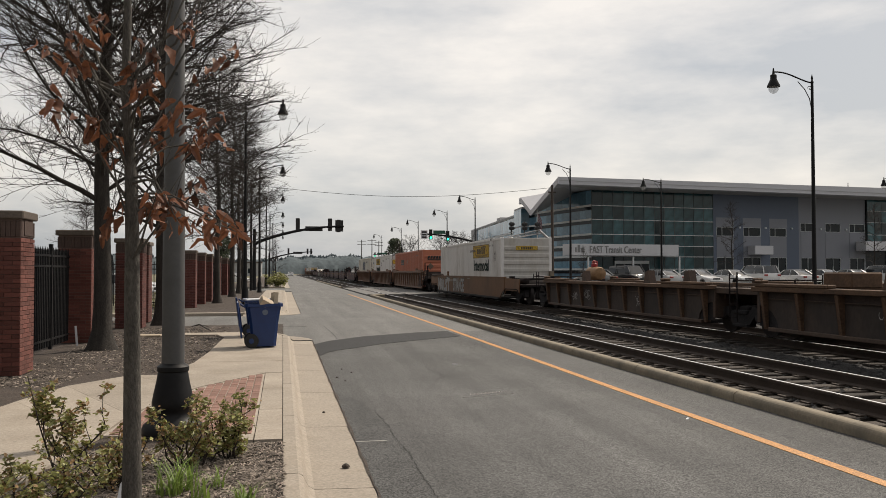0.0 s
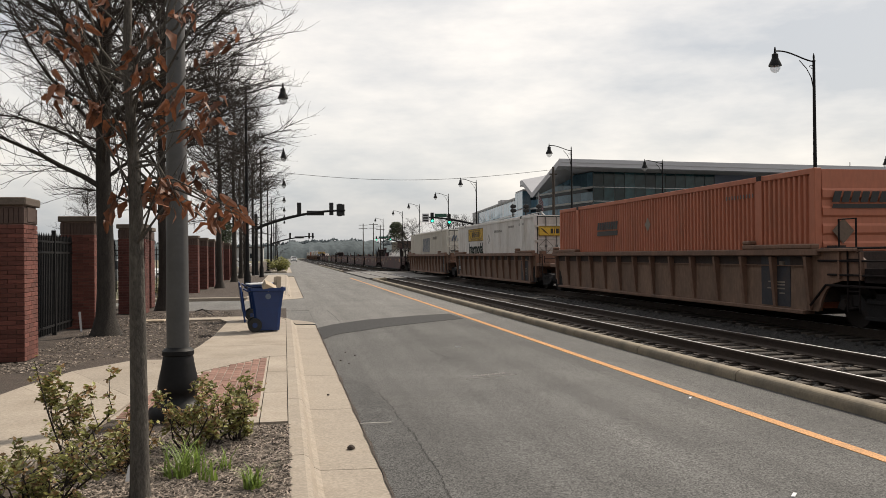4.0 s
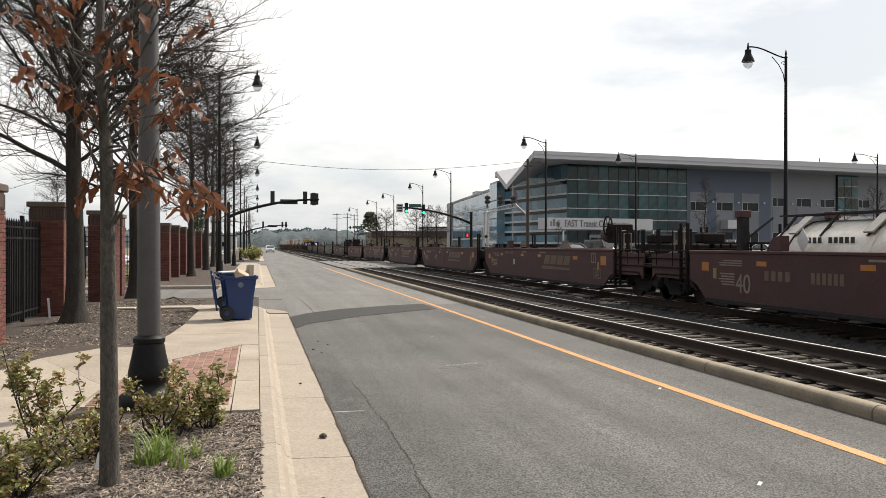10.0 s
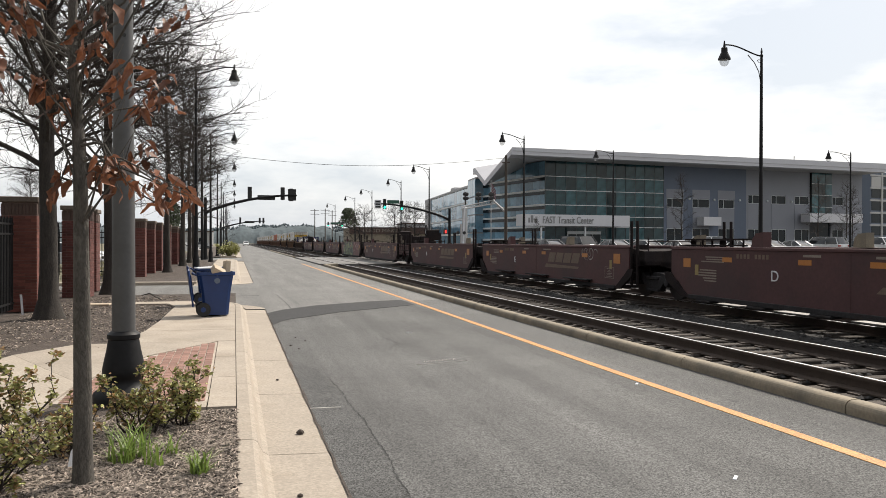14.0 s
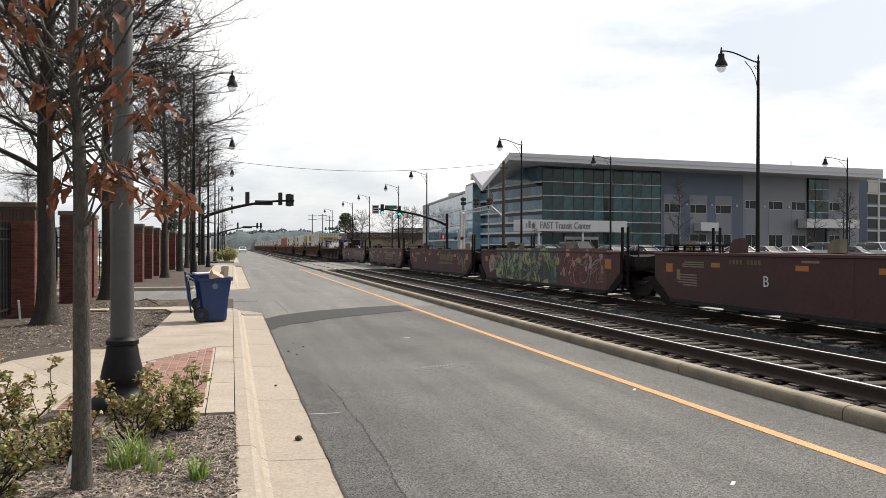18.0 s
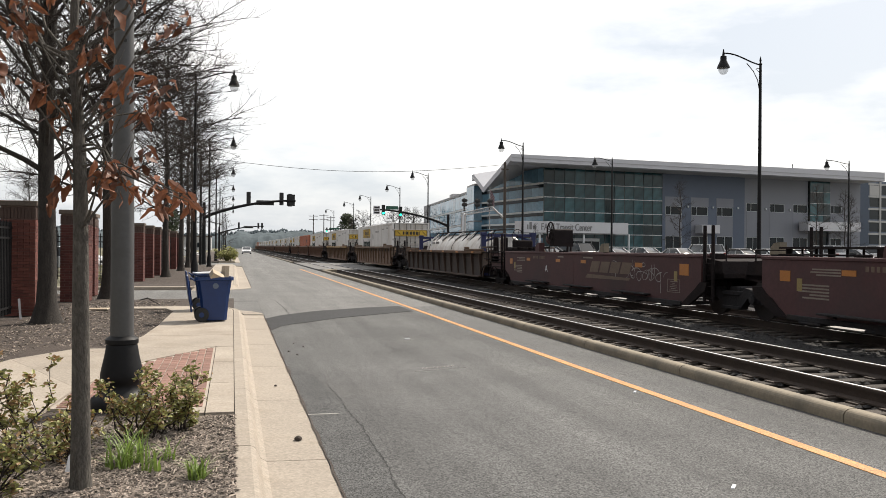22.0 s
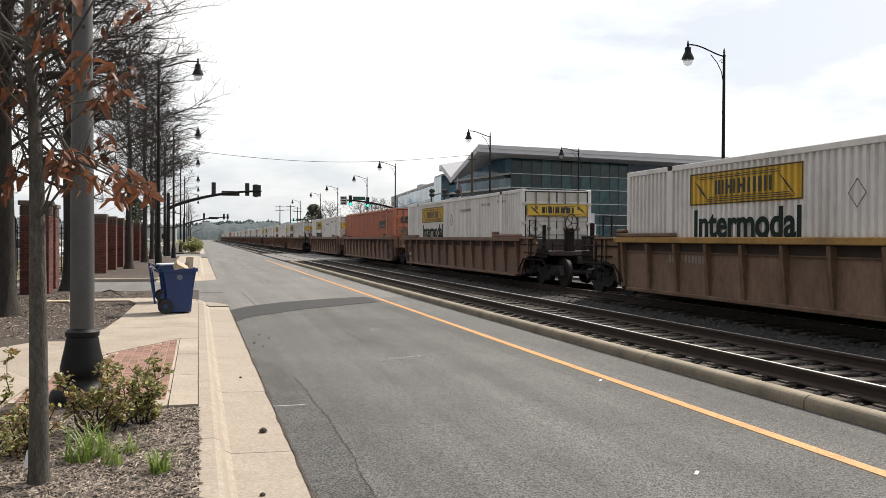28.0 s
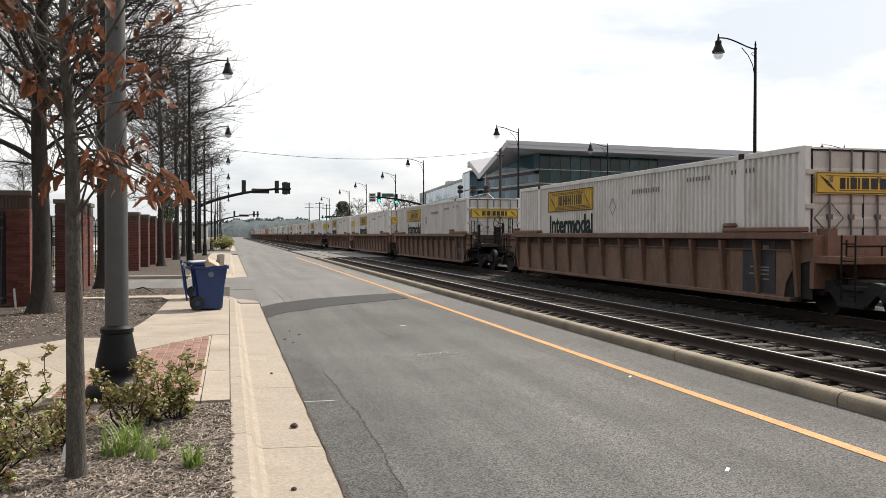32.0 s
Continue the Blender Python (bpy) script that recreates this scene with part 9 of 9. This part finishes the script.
def build_signals():
    mast_arm("dark mast arm with traffic signals seen from behind", (-2.4, 75, 0), 7.7, 5.6, 1,
             ((3.7, 5.75), (6.5, 5.75), (7.25, 5.65)), False, ((4.35, 5.85, 5.38, 0.42, SIGNAL_BLACK, "back of a street name sign"), (6.95, 7.65, 5.65, 1.0, SIGNAL_BLACK, "back plate")))
    mast_arm("far dark mast arm with traffic signals seen from behind", (-2.6, 169, 0), 8.4, 5.5, 1,
             ((3.7, 5.65), (7.4, 5.6), (8.1, 5.6)), False, ((4.6, 6.4, 5.3, 0.42, SIGNAL_BLACK, "back of a street name sign"),))
    m = mast_arm("dark mast arm with two green traffic lights", (23.4, 92, 0), 8.5, 5.75, -1,
                 ((5.5, 5.55), (7.4, 5.7)), True, ((5.75, 7.1, 5.95, 0.38, STREET_GREEN, "street name sign"),))
    part("lane_sign", Shape().box(-8.5, -7.75, -0.14, -0.12, 5.2, 6.15, 0.01), PALE, m, "white lane sign with black bars")
    s = Shape()
    for k in range(3):
        s.box(-8.4, -7.85, -0.146, -0.141, 5.3 + k * 0.28, 5.48 + k * 0.28)
    tagged(part("sign_lettering", s, DARK_MARK, m), kind="stuff")
    ped = part("walk_signal", Shape().box(-0.75, -0.32, -0.3, 0.0, 2.45, 2.95, 0.02), SIGNAL_BLACK, m, "pedestrian signal showing red")
    part("lens", Shape().box(-0.6, -0.42, -0.31, -0.302, 2.52, 2.88), RED_LIGHT, ped, "lit red symbol")
    mast_arm("far mast arm with two green traffic lights", (31, 215, 0), 8.5, 6.0, -1, ((4.5, 5.9), (8.0, 5.9)), True, ((5.0, 7.4, 6.2, 0.4, STREET_GREEN, "street name sign"),))
    # crossing signal cantilever
    c = thing("crossing_signal", "railway crossing cantilever with flashing light heads", "crossing signal", at=(21.9, 80, -0.02))
    part("post", Shape().lathe([(0.3, 0), (0.27, 0.3), (0.25, 4.9), (0.1, 5.0)], 12), GALV, c, smooth=True)
    for z0, z1, y in ((5.0, 5.75, -0.25), (4.75, 5.35, -0.25), (5.0, 5.75, 0.25), (4.75, 5.35, 0.25)):
        part("chord", Shape().tube([(-0.3, y, z0), (3.0, y, z1)], 0.045, 8), GALV, c)
    for k in range(8):
        x = 0.05 + k * 0.36
        s = Shape()
        for y in (-0.25, 0.25):
            s.tube([(x, y, 4.82 + x * 0.182), (x + 0.18, y, 5.1 + x * 0.227), (x + 0.36, y, 4.88 + x * 0.182)], 0.03, 6)
        part("brace", s, GALV, c)
    part("stay", Shape().tube([(2.6, 0, 5.9), (4.1, 0, 4.6)], 0.11, 8), GALV, c, "pale diagonal stay")
    for x, y in ((0.05, 0.0), (1.35, 0.0), (2.65, 0.0)):
        h = part("light_head", Shape().box(x - 0.06, x + 0.06, y - 0.06, y + 0.06, 5.2, 6.5, 0.02), SIGNAL_BLACK, c, "black flashing light head")
        for dx, z in ((-0.1, 6.25), (0.12, 6.25), (-0.1, 5.85), (0.12, 5.85)):
            part("lens", Shape().lathe([(0.001, -0.16), (0.17, -0.13), (0.19, -0.02), (0.1, 0.06)], 12, (x + dx, y - 0.06, z), axis="y"), SIGNAL_BLACK, h)
    g = thing("crossing_gate", "raised railway crossing gate on a pale post", "crossing gate", at=(19.9, 74, -0.02))
    part("post", Shape().tube([(0, 0, 0), (0, 0, 3.2)], 0.09, 10), GALV, g)
    part("gate_arm", Shape().box(0.1, 0.24, -0.04, 0.04, 1.2, 4.9, 0.01), PALE, g, "raised pale gate arm", at=pose(0, 0, 0, 0, 2, 0))
    part("counterweight", Shape().box(-0.1, 0.45, -0.2, 0.2, 0.8, 1.4, 0.04), GALV, g)
    for x in (-0.3, 0.3):
        part("light", Shape().lathe([(0.02, -0.1), (0.15, -0.1), (0.15, 0.05), (0.02, 0.08)], 12, (x, 0, 2.4), axis="y"), SIGNAL_BLACK, g)
    # poles, wire and flag
    p = thing("utility_pole", "dark weathered timber utility pole", "utility pole", at=(23.5, 72, -0.02))
    part("shaft", Shape().tube([(0, 0, 0), (0, 0, 9.3)], [0.16, 0.11], 10), WOOD_POLE, p, smooth=True)
    part("bracket", Shape().box(-0.35, 0.35, -0.05, 0.05, 8.6, 8.72), WOOD_POLE, p)
    w = Shape()
    pts = []
    for k in range(25):
        t = k / 24
        pts.append((-2.6 + 26.1 * t, 73 - t, 8.95 - 0.9 * math.sin(math.pi * t) + 0.1 * t))
    w.tube(pts, 0.022, 4)
    solo("overhead_wire", w, SIGNAL_BLACK, "sagging black overhead wire across the street", "wire")
    q = thing("utility_pole", "dark steel pole carrying the overhead wire", "utility pole", at=(-2.6, 73, 0))
    part("shaft", Shape().tube([(0, 0, 0), (0, 0, 9.1)], [0.12, 0.08], 10), BLACK_METAL, q)
    f = thing("flag", "small striped flag hanging on a pole", "flag", at=(25.8, 84, -0.02))
    part("pole", Shape().tube([(0, 0, 0), (0, 0, 8.0)], 0.04, 6), GALV, f)
    for k in range(7):
        part("stripe", Shape().prism([(0.05, 7.7 - k * 0.15), (0.5, 6.9 - k * 0.15), (0.5, 6.75 - k * 0.15), (0.05, 7.55 - k * 0.15)], "y", -0.01 + 0.004 * (k % 2), 0.01), FLAG_RED if k % 2 == 0 else FLAG_WHITE, f)
    # far timber poles with crossarms
    first = None
    for x, y, h in ((26.5, 290, 12.5), (29.5, 285, 11.5), (33.5, 300, 13.2), (45, 330, 11)):
        if first is None:
            first = thing("utility_pole", "far timber utility pole with crossarms", "utility pole", group="far poles", at=(x, y, 0))
            part("shaft", Shape().tube([(0, 0, 0), (0, 0, h)], [0.2, 0.13], 8), WOOD_POLE, first)
            for z in (h - 0.6, h - 1.8):
                part("crossarm", Shape().box(-1.5, 1.5, -0.08, 0.08, z, z + 0.16), WOOD_POLE, first)
        else:
            copy_thing(first, pose(x, y, 0))
    # traffic signs and posts by the crossing, and one stake in the bed
    solo("survey_stake", box(-0.02, 0.02, -0.02, 0.02, 0, 0.42), PALE, "short white stake by the fence", "stake", at=pose(-4.15, 18.7, WALK - 0.04, 4, -5, 20))
    solo("fallen_branch", Shape().tube([(0, 0, 0.02), (0.25, -0.5, 0.1), (0.45, -1.2, 0.06), (0.7, -2.2, 0.03)], [0.012, 0.02, 0.016, 0.008], 6).tube([(0.25, -0.5, 0.1), (0.5, -0.6, 0.04)], [0.01, 0.005], 5), BARK, "bare branch fallen on the mulch", "branch", at=(-2.4, 24.0, WALK - 0.01))
    solo("valve_cover", box(-0.3, 0.3, -0.18, 0.18, 0, 0.04, 0.01), CARDBOARD, "tan flat utility cover in the mulch", "utility cover", at=pose(-3.07, 20.9, WALK - 0.02))
    rnd = random.Random(9)
    for x, y, r in ((0.55, 7.1, 0.035), (0.42, 5.35, 0.02), (0.62, 4.6, 0.02), (0.85, 13.1, 0.018), (1.0, 14.2, 0.015), (1.12, 13.7, 0.015), (0.95, 12.7, 0.014), (0.5, 9.9, 0.018)):
        s = Shape()
        s.lathe([(0.2 * r, 0), (r, 0.25 * r), (0.9 * r, 0.7 * r), (0.3 * r, 1.1 * r)], 7)
        solo("clod", s, SOIL, "small dry clod in the gutter", "debris", group="debris", at=pose(x, y, 0.0, 0, 0, rnd.uniform(0, 180)))
    for x, y in ((3.32, 5.09), (4.42, 8.73), (3.0, 14.6)):
        solo("paper_scrap", box(-0.05, 0.05, -0.012, 0.012, 0, 0.006), PALE, "scrap of white litter on the asphalt", "litter", group="litter", at=pose(x, y, 0.001, 0, 0, rnd.uniform(0, 90)))


# ---- vehicles ----
CAR_GLASS = material("car_glass", (0.012, 0.014, 0.016), 0.05, vary=0.1, bump=0, spec=0.8)
TAIL = material("tail_lamp", (0.25, 0.012, 0.01), 0.3, vary=0.1, bump=0)
HEADLAMP = material("head_lamp", (0.7, 0.7, 0.7), 0.15, vary=0.05, bump=0)


def vehicle(name, label, paint, kind="sedan", moving=False):
    """A road vehicle, nose towards -y."""
    ob = thing(name, label, "car", group="" if moving else "parked cars")
    L, W, belt, roof = {"sedan": (4.7, 0.9, 0.92, 1.45), "suv": (4.9, 0.96, 1.1, 1.85), "pickup": (5.6, 0.98, 1.12, 1.85)}[kind]
    h = L / 2
    if kind == "sedan":
        prof = [(-h, 0.45), (-h + 0.05, 0.68), (-h + 0.9, 0.86), (-h + 1.25, belt), (h - 0.75, belt + 0.03), (h - 0.06, belt - 0.05), (h, 0.5), (h - 0.1, 0.25), (-h + 0.1, 0.22)]
        cab = [(-h + 1.2, belt), (-h + 1.95, roof - 0.04), (-h + 2.5, roof), (h - 1.5, roof - 0.03), (h - 0.65, belt + 0.03)]
    elif kind == "suv":
        prof = [(-h, 0.5), (-h + 0.05, 0.85), (-h + 0.9, 1.02), (-h + 1.2, belt), (h - 0.1, belt + 0.02), (h, 0.6), (h - 0.1, 0.32), (-h + 0.1, 0.3)]
        cab = [(-h + 1.15, belt), (-h + 1.75, roof - 0.05), (-h + 2.3, roof), (h - 0.5, roof - 0.03), (h - 0.15, belt + 0.02)]
    else:
        prof = [(-h, 0.55), (-h + 0.05, 0.95), (-h + 1.1, 1.08), (-h + 1.4, belt), (h - 0.05, belt + 0.06), (h, 0.6), (h - 0.1, 0.36), (-h + 0.1, 0.34)]
        cab = [(-h + 1.35, belt), (-h + 1.9, roof - 0.05), (-h + 2.4, roof), (h - 2.2, roof - 0.02), (h - 2.0, belt)]
    def loft(outline, slices):
        """Side outlines set across the car, drawn in and lowered towards its flanks."""
        m, sh = len(outline), Shape()
        for x, draw, drop in slices:
            sh.v += [(x, y * draw, z - (drop if z > 0.6 else 0)) for y, z in outline]
        sh.f += [(i * m + k, i * m + (k + 1) % m, (i + 1) * m + (k + 1) % m, (i + 1) * m + k) for i in range(len(slices) - 1) for k in range(m)]
        sh.f += [tuple(range(m))[::-1], tuple(range((len(slices) - 1) * m, len(slices) * m))]
        return sh
    part("body", loft(prof, [(-W, 0.95, 0.07), (-W * 0.94, 0.98, 0.02), (-W * 0.6, 1.0, 0.0), (W * 0.6, 1.0, 0.0), (W * 0.94, 0.98, 0.02), (W, 0.95, 0.07)]), paint, ob, smooth=True)
    n = len(cab)
    part("cabin", loft(cab, [(-W + 0.04, 0.99, 0.3), (-W + 0.17, 0.985, 0.03), (-W * 0.45, 1.0, 0.0), (W * 0.45, 1.0, 0.0), (W - 0.17, 0.985, 0.03), (W - 0.04, 0.99, 0.3)]), CAR_GLASS, ob, "dark windows", smooth=True)
    part("roof_panel", Shape().prism([(cab[1][0] + 0.02, roof - 0.045), (cab[2][0], roof + 0.012), (cab[3][0], roof - 0.015), (cab[3][0], roof - 0.06), (cab[2][0], roof - 0.05)], "x", -W + 0.17, W - 0.17), paint, ob)
    for sx in (-1, 1):
        for i, j in ((0, 1), (n - 1, n - 2)):
            a, b = cab[i], cab[j]
            part("pillar", Shape().tube([(sx * (W - 0.03), *a), (sx * (W - 0.18), *b)], 0.045, 6), paint, ob)
        m = (cab[2][0] + cab[3][0]) / 2
        part("pillar", Shape().tube([(sx * (W - 0.02), m, belt), (sx * (W - 0.17), m, roof - 0.02)], 0.045, 6), paint, ob)
        part("mirror", Shape().box(sx * (W + 0.1) - 0.08, sx * (W + 0.1) + 0.08, cab[0][0] + 0.35, cab[0][0] + 0.47, belt, belt + 0.14, 0.02), paint, ob)
        part("headlight", Shape().box(sx * (W - 0.25) - 0.2, sx * (W - 0.25) + 0.2, -h - 0.01, -h + 0.12, prof[1][1] - 0.16, prof[1][1] - 0.02, 0.02), HEADLAMP, ob, "clear headlight")
        part("tail_light", Shape().box(sx * (W - 0.2) - 0.18, sx * (W - 0.2) + 0.18, h - 0.12, h + 0.01, belt - 0.25, belt - 0.08, 0.02), TAIL, ob, "red tail light")
        for y in (-h + 0.9, h - 0.95):
            w = part("wheel", keep("ctyre", lambda: Shape().lathe([(0.2, -0.1), (0.31, -0.1), (0.33, -0.07), (0.33, 0.07), (0.31, 0.1), (0.2, 0.1)], 18, axis="x").mesh("wheel", True)), RUBBER, ob, at=(sx * (W - 0.1), y, 0.33))
            part("rim", keep("crim", lambda: Shape().lathe([(0.03, -0.085), (0.2, -0.1), (0.21, 0), (0.2, 0.1), (0.03, 0.085)], 12, axis="x").mesh("rim", True)), GALV, w)
    part("bumper", Shape().box(-W + 0.05, W - 0.05, -h - 0.06, -h + 0.1, 0.35, 0.52, 0.04), paint, ob)
    part("grille", Shape().box(-0.45, 0.45, -h - 0.015, -h + 0.02, 0.52, 0.66), DARK_MARK, ob)
    return ob


def car_paint(name, colour, metal=0.3):
    return material(name, colour, 0.3, metal, vary=0.05, scale=1, fine=6, bump=0, coat=0.8)


DRIVING = {}
LOT = 0.3                # the parking lot lies higher than the tracks


def build_vehicles():
    white, silver, black, grey, red = (car_paint("white_car_paint", (0.68, 0.68, 0.68), 0), car_paint("silver_car_paint", (0.5, 0.51, 0.52), 0.15),
                                       car_paint("black_car_paint", (0.015, 0.015, 0.018)), car_paint("grey_car_paint", (0.12, 0.125, 0.13), 0.5), car_paint("red_car_paint", (0.25, 0.02, 0.02)))
    rows = [("sedan", silver, 35.2, 75), ("sedan", white, 38.9, 75), ("sedan", silver, 42.5, 75), ("suv", white, 45.6, 76), ("sedan", white, 49.0, 75), ("suv", black, 32.0, 75), ("sedan", white, 52.4, 75), ("sedan", silver, 55.8, 76), ("suv", silver, 59.4, 76),
            ("sedan", grey, 62.8, 75), ("suv", white, 66.5, 76), ("suv", red, 70.2, 76), ("sedan", grey, 29.0, 76)]
    solo("parking_lot", box(26.5, 110, 70, 97, -0.1, LOT), ASPHALT, "raised grey asphalt parking lot before the centre", "parking lot", kind="structure")
    words = {id(white): "white", id(silver): "silver", id(black): "black", id(grey): "dark grey", id(red): "dark red"}
    made = {}
    for k, p, x, y in rows:
        lab = f"{words[id(p)]} parked {'sport utility vehicle' if k == 'suv' else 'pickup truck' if k == 'pickup' else 'saloon car'} before the transit centre"
        turn = 8 if x % 2 < 1 else 186
        key = (k, words[id(p)])
        if key in made:
            copy_thing(made[key], pose(x, y, LOT, 0, 0, turn + (x % 3) * 4))
        else:
            made[key] = vehicle("parked_car", lab, p, k)
            made[key].matrix_basis = pose(x, y, LOT, 0, 0, turn + (x % 3) * 4)
    # cars in the lot behind the fence, far left
    for x, y, key in ((-9.5, 52, ("sedan", "silver")), (-10.5, 62, ("sedan", "white")), (-6.8, 118, ("sedan", "white")), (-8.5, 30, ("sedan", "silver"))):
        copy_thing(made[key], pose(x, y, 0.06 if y < 100 else 0, 0, 0, 80))
    DRIVING["a"] = vehicle("driving_car", "silver car driving down the street, then turning off", silver, "sedan", True)
    DRIVING["b"] = vehicle("driving_car", "white car driving down the street, then turning off", white, "sedan", True)
    # low shops far along the right side
    shop = thing("food_shop", "low far shop with a pale letter sign", "shop", at=(30, 226, 0))
    part("wall", Shape().box(0, 22, 0, 14, 0, 5.2), CURB, shop)
    part("fascia", Shape().box(-0.2, 22.2, -0.3, 0, 3.6, 5.4), CAPSTONE, shop, "dark fascia board")
    me = lettering("FOOD MART", 1.3, PALE_MARK, 0.03)
    w0, w1 = wide(me)
    part("lettering", me, PALE_MARK, shop, "pale letters", at=pose(3.4, -0.35, 4.05) @ Matrix.Diagonal((9.4 / (w1 - w0), 1, 1, 1)))
    for x, y, w, d, hgt, m in ((-22, 330, 14, 12, 5, FAR_WHITE), (52, 260, 30, 14, 7, FAR_WHITE), (-48, 80, 18, 30, 7, BRICKS_JOINED)):
        b = thing("low_building", "plain low building in the distance", "building", group="far buildings", at=(x, y, 0))
        part("wall", Shape().box(0, w, 0, d, 0, hgt), m, b)
        part("roof_edge", Shape().box(-0.3, w + 0.3, -0.3, d + 0.3, hgt, hgt + 0.4), CAPSTONE, b)
        for k in range(int(w / 4)):
            part("window", keep("lowwin", lambda: Shape().box(0, 2.2, -0.06, 0.05, 1.0, 2.8).mesh("window")), DARK_GLASS, b, at=(1 + k * 4, 0, 0))


def drive():
    a = [(0, 2.7, 300, 0), (4, 2.7, 255, 0), (8, 2.7, 207, 0), (9.5, 2.7, 190, 0), (10.4, 2.6, 182, -6), (11.1, 1.9, 178, -35), (12, 0.2, 175.6, -72), (13, -2.6, 175, -86), (14.5, -9, 174.5, -88), (18, -32, 174.5, -88), (32, -120, 174.5, -88)]
    b = [(0, 4.6, 640, 0), (12, 4.6, 350, 0), (13.5, 4.2, 322, 1), (17, 2.9, 248, 0), (19, 2.7, 212, 0), (22, 2.7, 178, 0), (23.2, 2.5, 166, -5), (24.2, 1.0, 159.5, -50), (25.0, -4, 157.5, -86), (26.5, -14, 157.5, -88), (29, -32, 157.5, -88), (32, -60, 157.5, -88)]
    for key, rows in (("a", a), ("b", b)):
        walk(DRIVING[key], [(t, pose(x, y, 0.0, 0, 0, r)) for t, x, y, r in rows])

build_ground()
build_tracks()
build_train()
build_centre()
build_lamps()
build_signals()
build_near_pole()
build_plants()
build_vehicles()
build_bins()
build_pavement()
build_fence()
motions()
